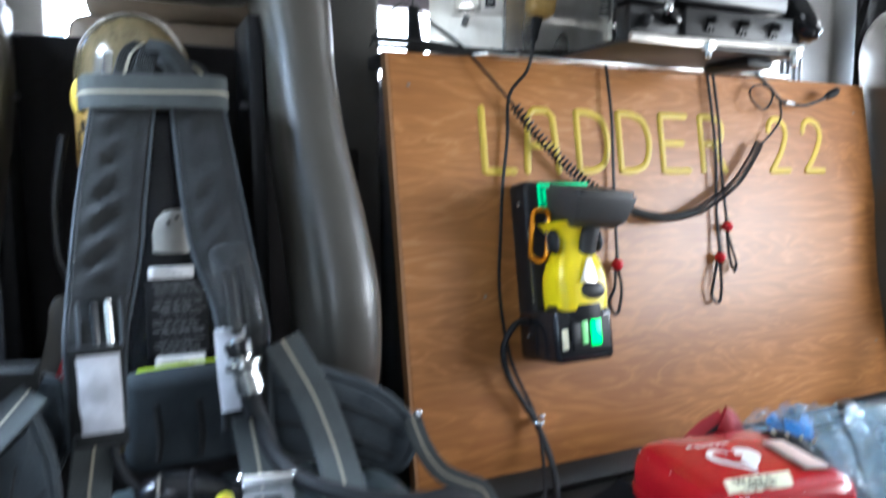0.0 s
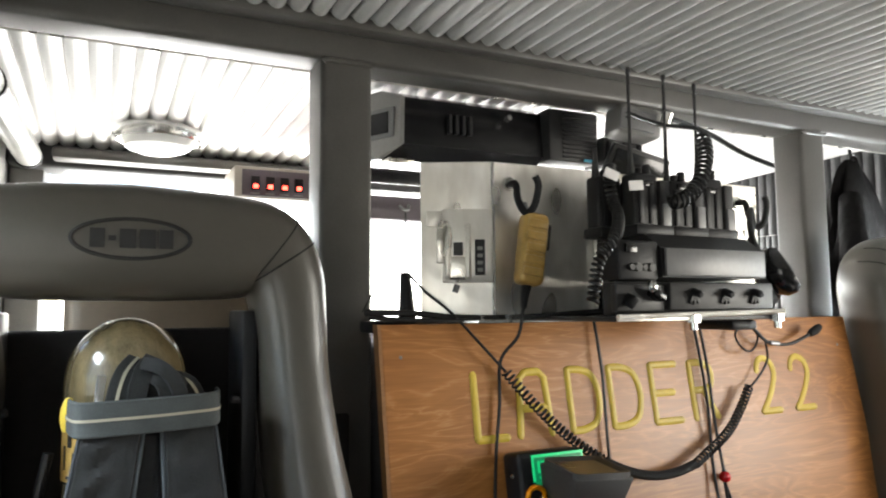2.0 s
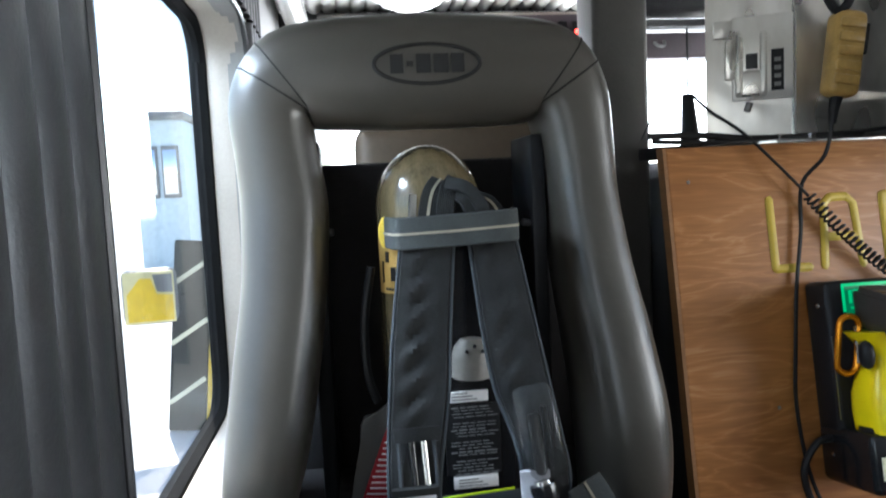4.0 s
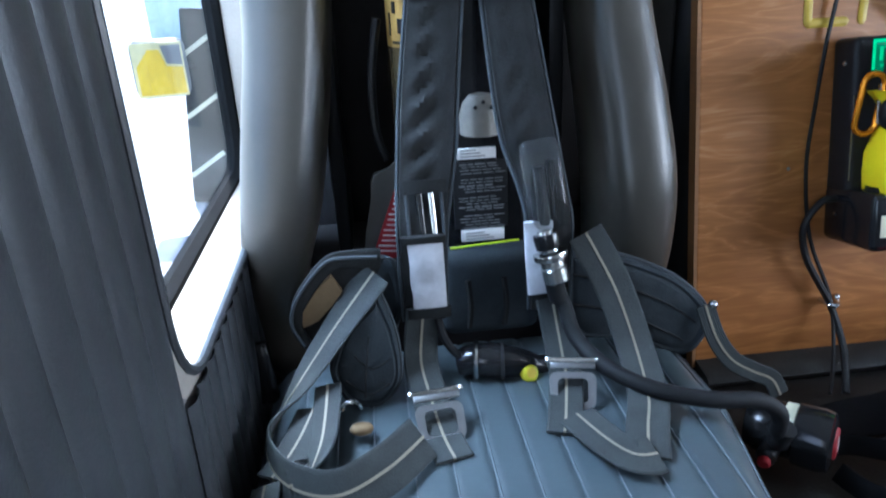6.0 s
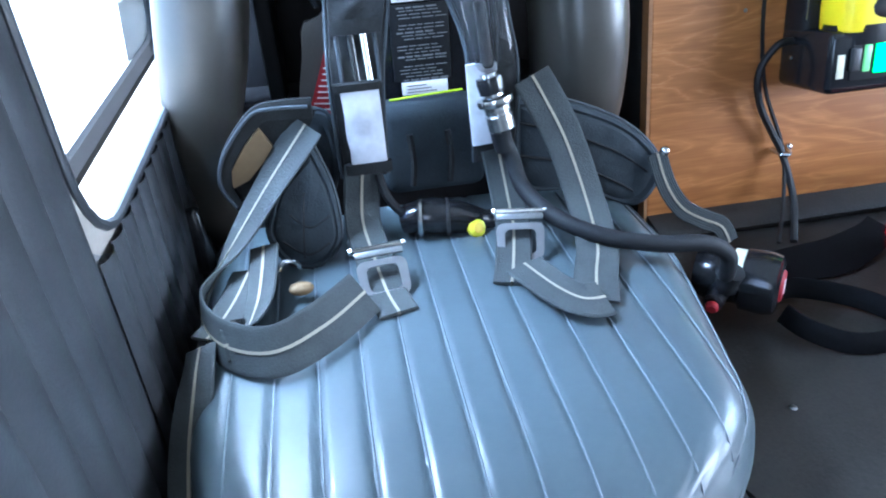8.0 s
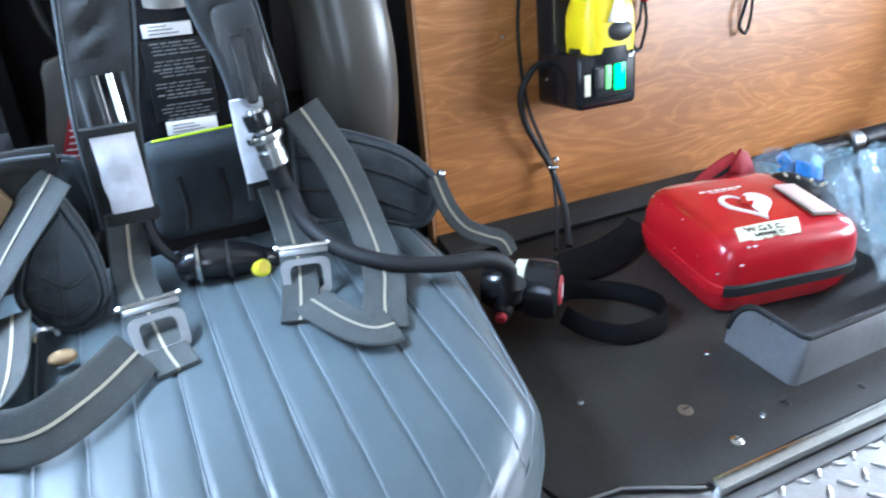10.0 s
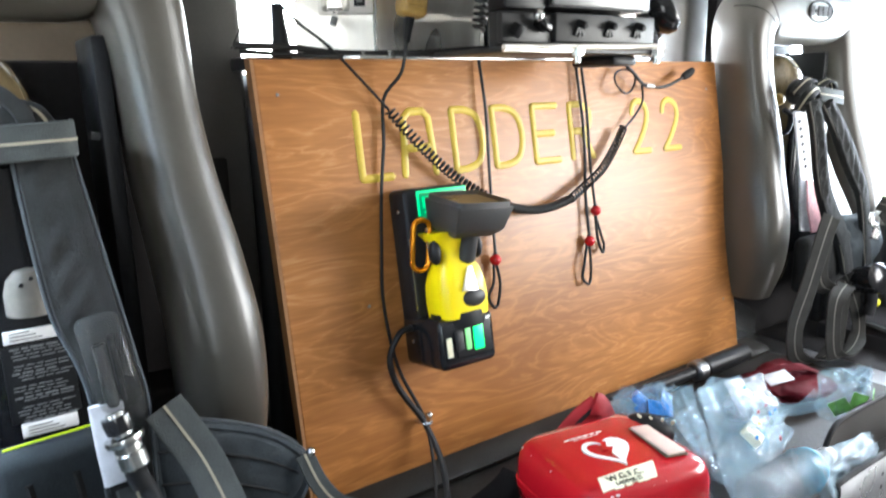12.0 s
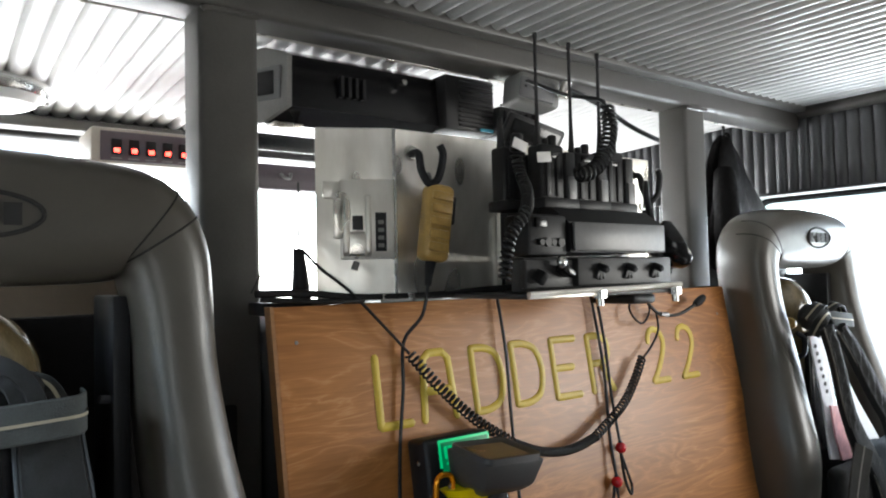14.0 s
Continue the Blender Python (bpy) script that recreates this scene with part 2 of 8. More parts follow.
M = {
    "ply": plywood_material(),
    "ply_edge": mat("plywood_edge", (0.33, 0.16, 0.06), 0.6, stretch=(1, 1, 20), fine=30),
    "vinyl": mat("seat_vinyl", (0.056, 0.049, 0.039), 0.35, var=0.10, fine=160, bump=0.03, rvar=0.03, spec=0.75, lump=0.0018),
    "cushion": mat("cushion_vinyl", (0.072, 0.092, 0.100), 0.31, var=0.09, fine=160, bump=0.03, rvar=0.02, lump=0.003),
    "seam": mat("seam_thread", (0.125, 0.145, 0.16), 0.5, fine=300),
    "logo": plain("logo_print", (0.010, 0.009, 0.008), 0.8),
    "black": mat("black_plastic", (0.012, 0.012, 0.013), 0.42, var=0.3, fine=200, spec=0.25),
    "blackgloss": mat("gloss_black", (0.012, 0.012, 0.013), 0.18, fine=150, bump=0.04),
    "rubber": mat("black_rubber", (0.010, 0.010, 0.011), 0.66, fine=200, spec=0.3),
    "mattblack": mat("matt_black_paint", (0.012, 0.012, 0.012), 0.9, spec=0.03),
    "shell": mat("black_backing", (0.030, 0.028, 0.028), 0.8, spec=0.08),
    "darkgrey": mat("dark_grey_housing", (0.027, 0.0265, 0.0265), 0.45, spec=0.4),
    "grey": mat("grey_paint", (0.20, 0.195, 0.185), 0.45, fine=260, bump=0.1),
    "greypanel": mat("grey_panel", (0.15, 0.15, 0.15), 0.38),
    "silverpaint": mat("silver_paint", (0.36, 0.37, 0.38), 0.3, 0.75, var=0.2, bump=0.05),
    "post": mat("post_paint", (0.076, 0.071, 0.064), 0.4, fine=300),
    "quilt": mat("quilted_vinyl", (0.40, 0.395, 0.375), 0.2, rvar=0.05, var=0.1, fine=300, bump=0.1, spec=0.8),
    # front vinyl paler than the rear: windscreen brightness put into its colour
    "quiltlit": mat("quilted_vinyl_lit", (0.74, 0.735, 0.72), 0.4, var=0.06, fine=300, bump=0.1),
    "wallrib": mat("wall_vinyl", (0.040, 0.041, 0.043), 0.36, var=0.2, fine=300),
    "beige": mat("moulding_vinyl", (0.36, 0.32, 0.27), 0.4, var=0.14, fine=200),
    "tan": mat("tan_vinyl", (0.085, 0.058, 0.034), 0.6),
    "alu": aluminium_material(),
    "steel": mat("bright_steel", (0.62, 0.62, 0.6), 0.22, 1.0, bump=0.03),
    "dullsteel": mat("dull_steel", (0.27, 0.27, 0.275), 0.42, 1.0),
    "mat": mat("rubber_mat", (0.021, 0.0185, 0.0155), 0.6, spec=0.3, var=0.6, scale=6, fine=240, bump=0.3),
    "tread": mat("tread_plate", (0.5, 0.5, 0.5), 0.32, 1.0, var=0.15),
    "lettering": mat("yellow_paint", (0.66, 0.47, 0.05), 0.45, var=0.15),
    "yellow": mat("yellow_plastic", (0.80, 0.62, 0.0), 0.32, var=0.05, bump=0.03),
    "amber": mat("anodised_orange", (0.75, 0.28, 0.01), 0.25, 0.7, bump=0),
    # green glow put into the charger label as emission
    "green": plain("glowing_label", (0.0, 0.24, 0.08), 0.4, 0.8),
    "led_green": plain("green_lamp", (0.01, 0.66, 0.10), 0.3, 0.9),
    "led_pale": plain("pale_green_lamp", (0.22, 0.62, 0.22), 0.3, 0.12),
    "led_red": plain("red_lamp", (1.0, 0.03, 0.02), 0.3, 8.0),
    "red": mat("red_case", (0.40, 0.006, 0.012), 0.2, var=0.08, bump=0.06, coat=0.5),
    "redsoft": mat("red_webbing", (0.30, 0.008, 0.014), 0.6, fine=400),
    "white": mat("white_print", (0.78, 0.76, 0.74), 0.5, var=0.05),
    "paper": mat("worn_white_label", (0.60, 0.60, 0.63), 0.4, var=0.28, scale=30, fine=90),
    "cream": mat("cream_label", (0.72, 0.69, 0.5), 0.55, var=0.06),
    "bead": plain("red_bead", (0.55, 0.01, 0.015), 0.2),
    "web": mat("grey_webbing", (0.056, 0.061, 0.060), 0.8, var=0.22, scale=26, fine=520, bump=0.4, spec=0.12),
    "webline": mat("beige_thread", (0.27, 0.24, 0.175), 0.7, fine=600),
    "padgrey": mat("waist_nylon", (0.040, 0.047, 0.052), 0.8, var=0.25, scale=22, fine=500, bump=0.35, spec=0.1, lump=0.012),
    "blueprint": mat("blue_print", (0.03, 0.20, 0.55), 0.3, var=0.3, scale=40),
    "greenprint": mat("green_print", (0.09, 0.24, 0.05), 0.35, var=0.4, scale=60),
    "pad": mat("padded_nylon", (0.0225, 0.0228, 0.0225), 0.72, var=0.3, scale=22, fine=500, bump=0.35, spec=0.1, lump=0.012),
    "padlight": mat("nylon_edge", (0.036, 0.042, 0.047), 0.8, fine=500),
    "foam": mat("tan_foam", (0.17, 0.11, 0.05), 0.8, fine=160),
    "cord": mat("black_cord", (0.012, 0.012, 0.012), 0.5, spec=0.35),
    "handmic": mat("tan_plastic", (0.40, 0.25, 0.07), 0.35, var=0.3, scale=30, fine=200),
    "cylinder": mat("wrapped_cylinder", (0.115, 0.088, 0.046), 0.16, var=0.5, scale=18, fine=140, bump=0.03, coat=0.8, stretch=(3, 3, 0.5)),
    "valve": mat("cream_valve", (0.19, 0.175, 0.15), 0.5, var=0.3),
    "hivis": plain("hivis_edge", (0.55, 0.75, 0.0), 0.5),
    "button": mat("yellow_button", (0.62, 0.58, 0.02), 0.35, bump=0),
    "pinktag": mat("faded_red_tag", (0.62, 0.30, 0.31), 0.4, var=0.3, scale=40),
    "maroon": mat("maroon_cloth", (0.075, 0.004, 0.008), 0.8, spec=0.12),
    "jacket": mat("dark_nylon", (0.006, 0.0055, 0.0055), 0.7, fine=300, bump=0.2, spec=0.08, lump=0.02),
    "purple": mat("switch_panel", (0.09, 0.07, 0.08), 0.45),
    "bluestrip": plain("blue_marking", (0.03, 0.35, 0.5), 0.4),
    "glasspane": glass("window_glass", (0.97, 0.99, 0.98), 0.0, 1.0, 1.15),
    "bottle": glass("clear_plastic", (0.95, 0.98, 1.0), 0.03, 1.0, 1.12),
    "lens": plain("frosted_lens", (0.9, 0.9, 0.88), 0.3),
    "concrete": mat("concrete", (0.5, 0.49, 0.46), 0.8, scale=0.4, fine=8),
    "grass": mat("grass", (0.21, 0.29, 0.13), 0.9, scale=1.2, fine=20),
    "siding": mat("blue_grey_siding", (0.64, 0.74, 0.78), 0.6),
    "truckyellow": mat("yellow_coachwork", (0.75, 0.5, 0.02), 0.25, bump=0),
    "paleyellow": mat("pale_yellow_reflection", (0.72, 0.62, 0.30), 0.3, bump=0),
    "headgrey": mat("head_rubber", (0.034, 0.033, 0.032), 0.5, var=0.2, fine=220),
    # brown reflection put into the imager screen's own colour
    "screen": mat("screen_brown_reflection", (0.085, 0.058, 0.034), 0.3, var=0.35, scale=22, bump=0),
    # weaker glow put into the label's inner panel as emission
    "dimgreen_glow": plain("dim_green_glow", (0.0, 0.10, 0.035), 0.35, 0.5),
    "pinkcard": mat("faded_pink_card", (0.60, 0.44, 0.38), 0.5, var=0.12, scale=30),
    "boot": glass("clear_boot", (0.45, 0.46, 0.46), 0.07, 0.95, 1.25),
    # same webbing and thread, darkened for the shade on the far set
    "shadeweb": mat("shaded_webbing", (0.030, 0.029, 0.027), 0.8, var=0.25, scale=26, fine=520, bump=0.4, spec=0.1),
    "shadeline": mat("shaded_thread", (0.105, 0.098, 0.085), 0.75, fine=600),
    "strapblack": mat("black_strap", (0.005, 0.005, 0.0053), 0.8, fine=200, spec=0.06),
    "mirror": plain("mirror_glass", (0.8, 0.8, 0.8), 0.02, 0, 1.0),
}


def bag_material():
    m = mat("thin_blue_film", (0.50, 0.74, 0.98), 0.08, var=0.2, scale=16, fine=60, bump=0.3, coat=1.0, rvar=0.05, lump=0.006)
    b = m.node_tree.nodes["Principled BSDF"]
    b.inputs["Transmission Weight"].default_value, b.inputs["IOR"].default_value = 0.12, 1.3
    b.inputs["Alpha"].default_value = 0.19
    b.inputs["Specular IOR Level"].default_value = 1.0
    return m


M["bag"] = bag_material()


def print_film_material():
    m = mat("white_printed_film", (0.78, 0.84, 0.92), 0.16, var=0.12, scale=18, fine=60, bump=0.2, coat=0.6, lump=0.004)
    m.node_tree.nodes["Principled BSDF"].inputs["Alpha"].default_value = 0.27
    return m


def crinkled_clear_material():
    """Clear bottle plastic, dented all over."""
    m = glass("crinkled_clear_plastic", (0.93, 0.97, 1.0), 0.05, 0.9, 1.28)
    nt = m.node_tree
    n = nt.nodes.new("ShaderNodeTexNoise")
    n.inputs["Scale"].default_value, n.inputs["Detail"].default_value = 55, 3
    bp = nt.nodes.new("ShaderNodeBump")
    bp.inputs["Strength"].default_value, bp.inputs["Distance"].default_value = 0.8, 0.006
    nt.links.new(n.outputs[0], bp.inputs["Height"])
    nt.links.new(bp.outputs[0], nt.nodes["Principled BSDF"].inputs["Normal"])
    return m


M["printfilm"] = print_film_material()
M["crinkle"] = crinkled_clear_material()


# mesh helpers
def part(name, bm, material, parent=None, label="", smooth=True, crease=38):
    me = bpy.data.meshes.new(name)
    bmesh.ops.recalc_face_normals(bm, faces=bm.faces)
    bm.to_mesh(me)
    bm.free()
    me.materials.append(M[material])
    if smooth:
        me.shade_smooth()
        me.set_sharp_from_angle(angle=radians(crease))
    ob = new(name, me)
    if parent is not None:
        ob.parent = parent
        off = Vector((0, 0, 0))
        up = parent
        while up is not None:
            off += up.location
            up = up.parent
        ob.location = -off
    if label:
        ob["label"] = label
    return ob


def thing(name, at, label, category, group="", kind=""):
    e = new(name)
    e.empty_display_size = 0.05
    e.location = at
    return tagged(e, label, category, group, kind)


def solid(name, bm, material, label, category, group="", kind="", smooth=True):
    return tagged(part(name, bm, material, None, "", smooth), label, category, group, kind)


def put(bm, m):
    bmesh.ops.transform(bm, matrix=m, verts=bm.verts)
    return bm


def join(*bms):
    out = bmesh.new()
    for b in bms:
        me = bpy.data.meshes.new("tmp")
        b.to_mesh(me)
        b.free()
        out.from_mesh(me)
        bpy.data.meshes.remove(me)
    return out


def rbox(x0, x1, y0, y1, z0, z1, r=0.004, seg=2, m=None):
    bm = bmesh.new()
    bmesh.ops.create_cube(bm, size=1)
    for v in bm.verts:
        v.co = Vector(((x0 + x1) / 2 + v.co.x * (x1 - x0), (y0 + y1) / 2 + v.co.y * (y1 - y0), (z0 + z1) / 2 + v.co.z * (z1 - z0)))
    r = min(r, 0.45 * min(abs(x1 - x0), abs(y1 - y0), abs(z1 - z0)))
    if r > 0:
        bmesh.ops.bevel(bm, geom=bm.edges[:], offset=r, segments=seg, profile=0.5, affect="EDGES")
    return put(bm, m) if m is not None else bm


def smooth_path(pts, n=6):
    pts = [Vector(p) for p in pts]
    if len(pts) < 3:
        return pts
    out = []
    for i in range(len(pts) - 1):
        p0, p1, p2, p3 = pts[max(i - 1, 0)], pts[i], pts[i + 1], pts[min(i + 2, len(pts) - 1)]
        for k in range(n):
            t = k / n
            out.append(0.5 * ((2 * p1) + (p2 - p0) * t + (2 * p0 - 5 * p1 + 4 * p2 - p3) * t * t + (3 * p1 - p0 - 3 * p2 + p3) * t ** 3))
    out.append(pts[-1])
    return out


def skin(rings, closed=True, cap=True):
    bm = bmesh.new()
    vs = [[bm.verts.new(p) for p in r] for r in rings]
    k = len(rings[0])
    for a, b in zip(vs, vs[1:]):
        for i in range(k if closed else k - 1):
            j = (i + 1) % k
            bm.faces.new((a[i], a[j], b[j], b[i]))
    if cap and closed:
        bm.faces.new(vs[0])
        bm.faces.new(vs[-1])
    return bm


def tube(pts, r, sides=8, n=5):
    pts = smooth_path(pts, n)
    rings = []
    up = Vector((0.13, 0.31, 0.94))
    for i, p in enumerate(pts):
        d = (pts[min(i + 1, len(pts) - 1)] - pts[max(i - 1, 0)]).normalized()
        a = d.cross(up)
        if a.length < 0.05:
            a = d.cross(Vector((1, 0, 0)))
        a.normalize()
        b = a.cross(d).normalized()
        up = b
        rr = r(i / (len(pts) - 1)) if callable(r) else r
        rings.append([p + rr * (math.cos(q) * a + math.sin(q) * b) for q in [2 * math.pi * k / sides for k in range(sides)]])
    return skin(rings)


def coil(pts, radius, wire, turns, n=10):
    base = smooth_path(pts, n)
    lens = [0.0]
    for a, b in zip(base, base[1:]):
        lens.append(lens[-1] + (b - a).length)
    out, steps = [], turns * 9
    for s in range(steps + 1):
        q = lens[-1] * s / steps
        i = max(k for k in range(len(lens)) if lens[k] <= q + 1e-9)
        i = min(i, len(base) - 2)
        t = (q - lens[i]) / max(1e-9, lens[i + 1] - lens[i])
        p, d = base[i].lerp(base[i + 1], t), (base[i + 1] - base[i]).normalized()
        a = d.cross(Vector((0.2, 1, 0.1))).normalized()
        b = a.cross(d)
        ang = 2 * math.pi * turns * s / steps
        out.append(p + radius * (math.cos(ang) * a + math.sin(ang) * b))
    return tube(out, wire, 5, 1)


def strap_mesh(pts, width, thick=0.003, side=(1, 0, 0), n=6, lift=0.0):
    """A band along pts; side: its cross direction, one for all or one a point."""
    sides = side if isinstance(side[0], (tuple, list)) else [side] * len(pts)
    widths = width if isinstance(width, (tuple, list)) else [width] * len(pts)
    pp, ss = smooth_path(pts, n), smooth_path(sides, n)
    ww = [w.x for w in smooth_path([(w, 0, 0) for w in widths], n)]
    rings = []
    for i, p in enumerate(pp):
        d = (pp[min(i + 1, len(pp) - 1)] - pp[max(i - 1, 0)]).normalized()
        s = ss[min(i, len(ss) - 1)]
        s = (s - d * s.dot(d)).normalized()
        u = s.cross(d).normalized()
        h = ww[min(i, len(ww) - 1)] / 2
        p = p + u * lift
        e = thick * 0.5
        rings.append([p - s * h - u * e * 0.5, p - s * (h - e) - u * e, p + s * (h - e) - u * e, p + s * h - u * e * 0.5,
                      p + s * h + u * e * 0.5, p + s * (h - e) + u * e, p - s * (h - e) + u * e, p - s * h + u * e * 0.5])
    return skin(rings)


def webbing(pts, width, thick, side, n=6):
    """Woven webbing: a band with fine lengthwise ribs on both faces."""
    sides = side if isinstance(side[0], (tuple, list)) else [side] * len(pts)
    pp, ss = smooth_path(pts, n), smooth_path(sides, n)
    rings = []
    for i, p in enumerate(pp):
        d = (pp[min(i + 1, len(pp) - 1)] - pp[max(i - 1, 0)]).normalized()
        s = ss[min(i, len(ss) - 1)]
        s = (s - d * s.dot(d)).normalized()
        u = s.cross(d).normalized()
        front, rear = [], []
        for k in range(19):
            f = k / 18 - 0.5
            h = thick * (0.25 if k in (0, 18) else 0.5 + (0.16 if k % 2 else 0.0))
            front.append(p + s * f * width + u * h)
            rear.append(p + s * f * width - u * h)
        rings.append(front + rear[::-1])
    return skin(rings)


def lined_strap(pts, width, parent, side=(1, 0, 0), thick=0.003, label="", cloth="web", line="webline"):
    w = part("strap", webbing(pts, width, thick, side), cloth, parent, label)
    part("thread_line", strap_mesh(pts, 0.0024, thick + 0.0024, side), line, w)
    return w


def lathe(profile, seg=24, m=None):
    rings = [[(r * math.cos(2 * math.pi * k / seg), r * math.sin(2 * math.pi * k / seg), z) for k in range(seg)] for r, z in profile]
    bm = skin([[Vector(p) for p in r] for r in rings])
    return put(bm, m) if m is not None else bm


def rod(a, b, r, seg=16, bev=0.0):
    a, b = Vector(a), Vector(b)
    h = (b - a).length
    c = min(bev, h * 0.4, r * 0.8)
    prof = [(r - c, 0), (r, c), (r, h - c), (r - c, h)] if c else [(r, 0), (r, h)]
    return lathe(prof, seg, Matrix.Translation(a) @ (b - a).to_track_quat("Z", "Y").to_matrix().to_4x4())


def ball(c, r, sub=2, scale=(1, 1, 1)):
    bm = bmesh.new()
    bmesh.ops.create_icosphere(bm, subdivisions=sub, radius=r)
    return put(bm, Matrix.Translation(c) @ Matrix.Diagonal((*scale, 1)))


def prism(poly, z0, z1, r=0.0, m=None):
    """A polygon in x, y, raised from z0 to z1."""
    bm = bmesh.new()
    lo = [bm.verts.new((x, y, z0)) for x, y in poly]
    hi = [bm.verts.new((x, y, z1)) for x, y in poly]
    bm.faces.new(lo), bm.faces.new(hi)
    for i in range(len(poly)):
        j = (i + 1) % len(poly)
        bm.faces.new((lo[i], lo[j], hi[j], hi[i]))
    if r:
        bmesh.ops.bevel(bm, geom=bm.edges[:], offset=r, segments=2, profile=0.5, affect="EDGES")
    return put(bm, m) if m is not None else bm


def ribbed(origin, u, v, nrm, pitch, depth, per=8):
    """Upholstered channels: ribs lie along v, side by side along u, bulging towards nrm."""
    o, u, v, nrm = Vector(origin), Vector(u), Vector(v), Vector(nrm).normalized()
    count = max(1, round(u.length / pitch))
    k = count * per
    rows = []
    m = max(2, int(v.length / 0.12))
    for j in range(m + 1):
        row = []
        for i in range(k + 1):
            f = i / k
            h = depth * abs(math.sin(math.pi * f * count)) ** 0.55
            w = 0.0012 * noise.noise(Vector((f * 9, j * 0.7, u.length)))
            row.append(o + u * f + v * (j / m) + nrm * (h + w))
        rows.append(row)
    return skin(rows, closed=False, cap=False)


def rounded(cx, cy, hx, hy, r, n=6):
    out = []
    for sx, sy, a0 in ((1, 1, 0), (-1, 1, 90), (-1, -1, 180), (1, -1, 270)):
        for k in range(n + 1):
            a = radians(a0 + 90 * k / n)
            out.append((cx + sx * (hx - r) + r * math.cos(a), cy + sy * (hy - r) + r * math.sin(a)))
    return out


def plate_with_hole(outer, hole, to3d, thick):
    bm = bmesh.new()
    edges = []
    for loop in (outer, hole):
        vs = [bm.verts.new(to3d(a, b, 0)) for a, b in loop]
        edges += [bm.edges.new((vs[i], vs[(i + 1) % len(vs)])) for i in range(len(vs))]
    bmesh.ops.triangle_fill(bm, edges=edges, use_beauty=True, use_dissolve=False)
    ext = bmesh.ops.extrude_face_region(bm, geom=bm.faces[:])
    d = Vector(to3d(0, 0, thick)) - Vector(to3d(0, 0, 0))
    for g in ext["geom"]:
        if isinstance(g, bmesh.types.BMVert):
            g.co += d
    return bm


def lettering(text, size, m, material, parent, name="lettering", depth=0.0008, label=""):
    c = bpy.data.curves.new(name, "FONT")
    c.body, c.size, c.extrude, c.align_x = text, size, depth, "LEFT"
    tmp = new("tmp_text", c)
    me = bpy.data.meshes.new_from_object(tmp)
    bpy.data.objects.remove(tmp)
    bm = bmesh.new()
    bm.from_mesh(me)
    bpy.data.meshes.remove(me)
    return part(name, put(bm, m), material, parent, label, smooth=False)


PANEL_SLOPE, PANEL_Y, PANEL_Z = 0.17, 1.156, 1.141


def on_panel(x, z, off=0.0):
    """A place off metres in front of the sloping plywood's face."""
    return Vector((x, PANEL_Y - off + PANEL_SLOPE * (z - PANEL_Z), z))


def panel_frame(x, z, off=0.0):
    """Axes on the plywood: x along it, y up its face, z out of it."""
    up = Vector((0, PANEL_SLOPE, 1)).normalized()
    out = Vector((1, 0, 0)).cross(up)
    return Matrix.Translation(on_panel(x, z, off)) @ Matrix(((1, up.x, out.x), (0, up.y, out.y), (0, up.z, out.z))).to_4x4()


# the outside
ground_bm = bmesh.new()
bmesh.ops.create_grid(ground_bm, x_segments=4, y_segments=4, size=400)
solid("ground", put(ground_bm, pose(0, 0, -0.75)), "concrete", "sunlit pale concrete apron round the vehicle", "ground", kind="structure")
lawn = bmesh.new()
bmesh.ops.create_grid(lawn, x_segments=1, y_segments=1, size=1)
solid("lawn", put(lawn, Matrix.Translation((32, 14, -0.73)) @ Matrix.Diagonal((22, 30, 1, 1))), "grass", "green lawn beyond the concrete apron", "lawn", kind="structure")
hall = thing("far_building", (-5.5, 22, -0.75), "blue-grey clad low building across the yard", "building")
part("wall", rbox(-5.6, -4.3, 20, 26, -0.75, 3.3, 0.05), "siding", hall)
part("roof", rbox(-5.65, -4.2, 19.7, 26.3, 3.3, 3.5, 0.05), "greypanel", hall)
for wx in (-5.45, -4.9):
    wob = part("window", rbox(wx, wx + 0.45, 19.93, 20.05, 1.2, 2.6, 0.02), "grey", hall)
    part("pane", rbox(wx + 0.05, wx + 0.4, 19.90, 19.94, 1.3, 2.5, 0.01), "mirror", wob)

# striped post with a mirror standing in the yard, its reflection painted on the face
far = Matrix.Translation((0.007, 0.172, 1.138)) @ Matrix.Scale(3.0, 4) @ Matrix.Translation((-0.007, -0.172, -1.138))
post_at = far @ pose(-0.439, 2.1, 0.77, 0, 6, 0)
mir = thing("yard_mirror", (-1.35, 5.95, -0.75), "yard mirror with a painted yellow reflection, grey rim, black striped post", "mirror")
tilt = far @ pose(-0.521, 2.05, 0.885, 0, 0, 11)
hous = part("housing", put(rbox(-0.066, 0.066, -0.03, 0.03, -0.072, 0.072, 0.022, 4), tilt), "greypanel", mir, "grey rim")
part("face", put(rbox(-0.060, 0.060, -0.036, -0.0305, -0.066, 0.066, 0.002), tilt), "paleyellow", hous, "mirror face with pale yellow glare painted on")
part("yellow_reflection", put(prism([(-0.052, -0.060), (0.056, -0.060), (0.056, 0.004), (0.018, 0.008), (0.006, 0.048), (-0.020, 0.050), (-0.052, 0.010)], 0.0, 0.002, 0, pose(0, -0.0365, 0, 90, 0, 0)), tilt), "truckyellow", hous, "yellow bodywork reflection painted on the face", smooth=False)
part("grey_reflection", put(prism([(0.020, 0.014), (0.056, 0.010), (0.056, 0.058), (0.010, 0.058)], 0.0, 0.002, 0, pose(0, -0.0365, 0, 90, 0, 0)), tilt), "greypanel", hous, "grey reflection painted on the face", smooth=False)
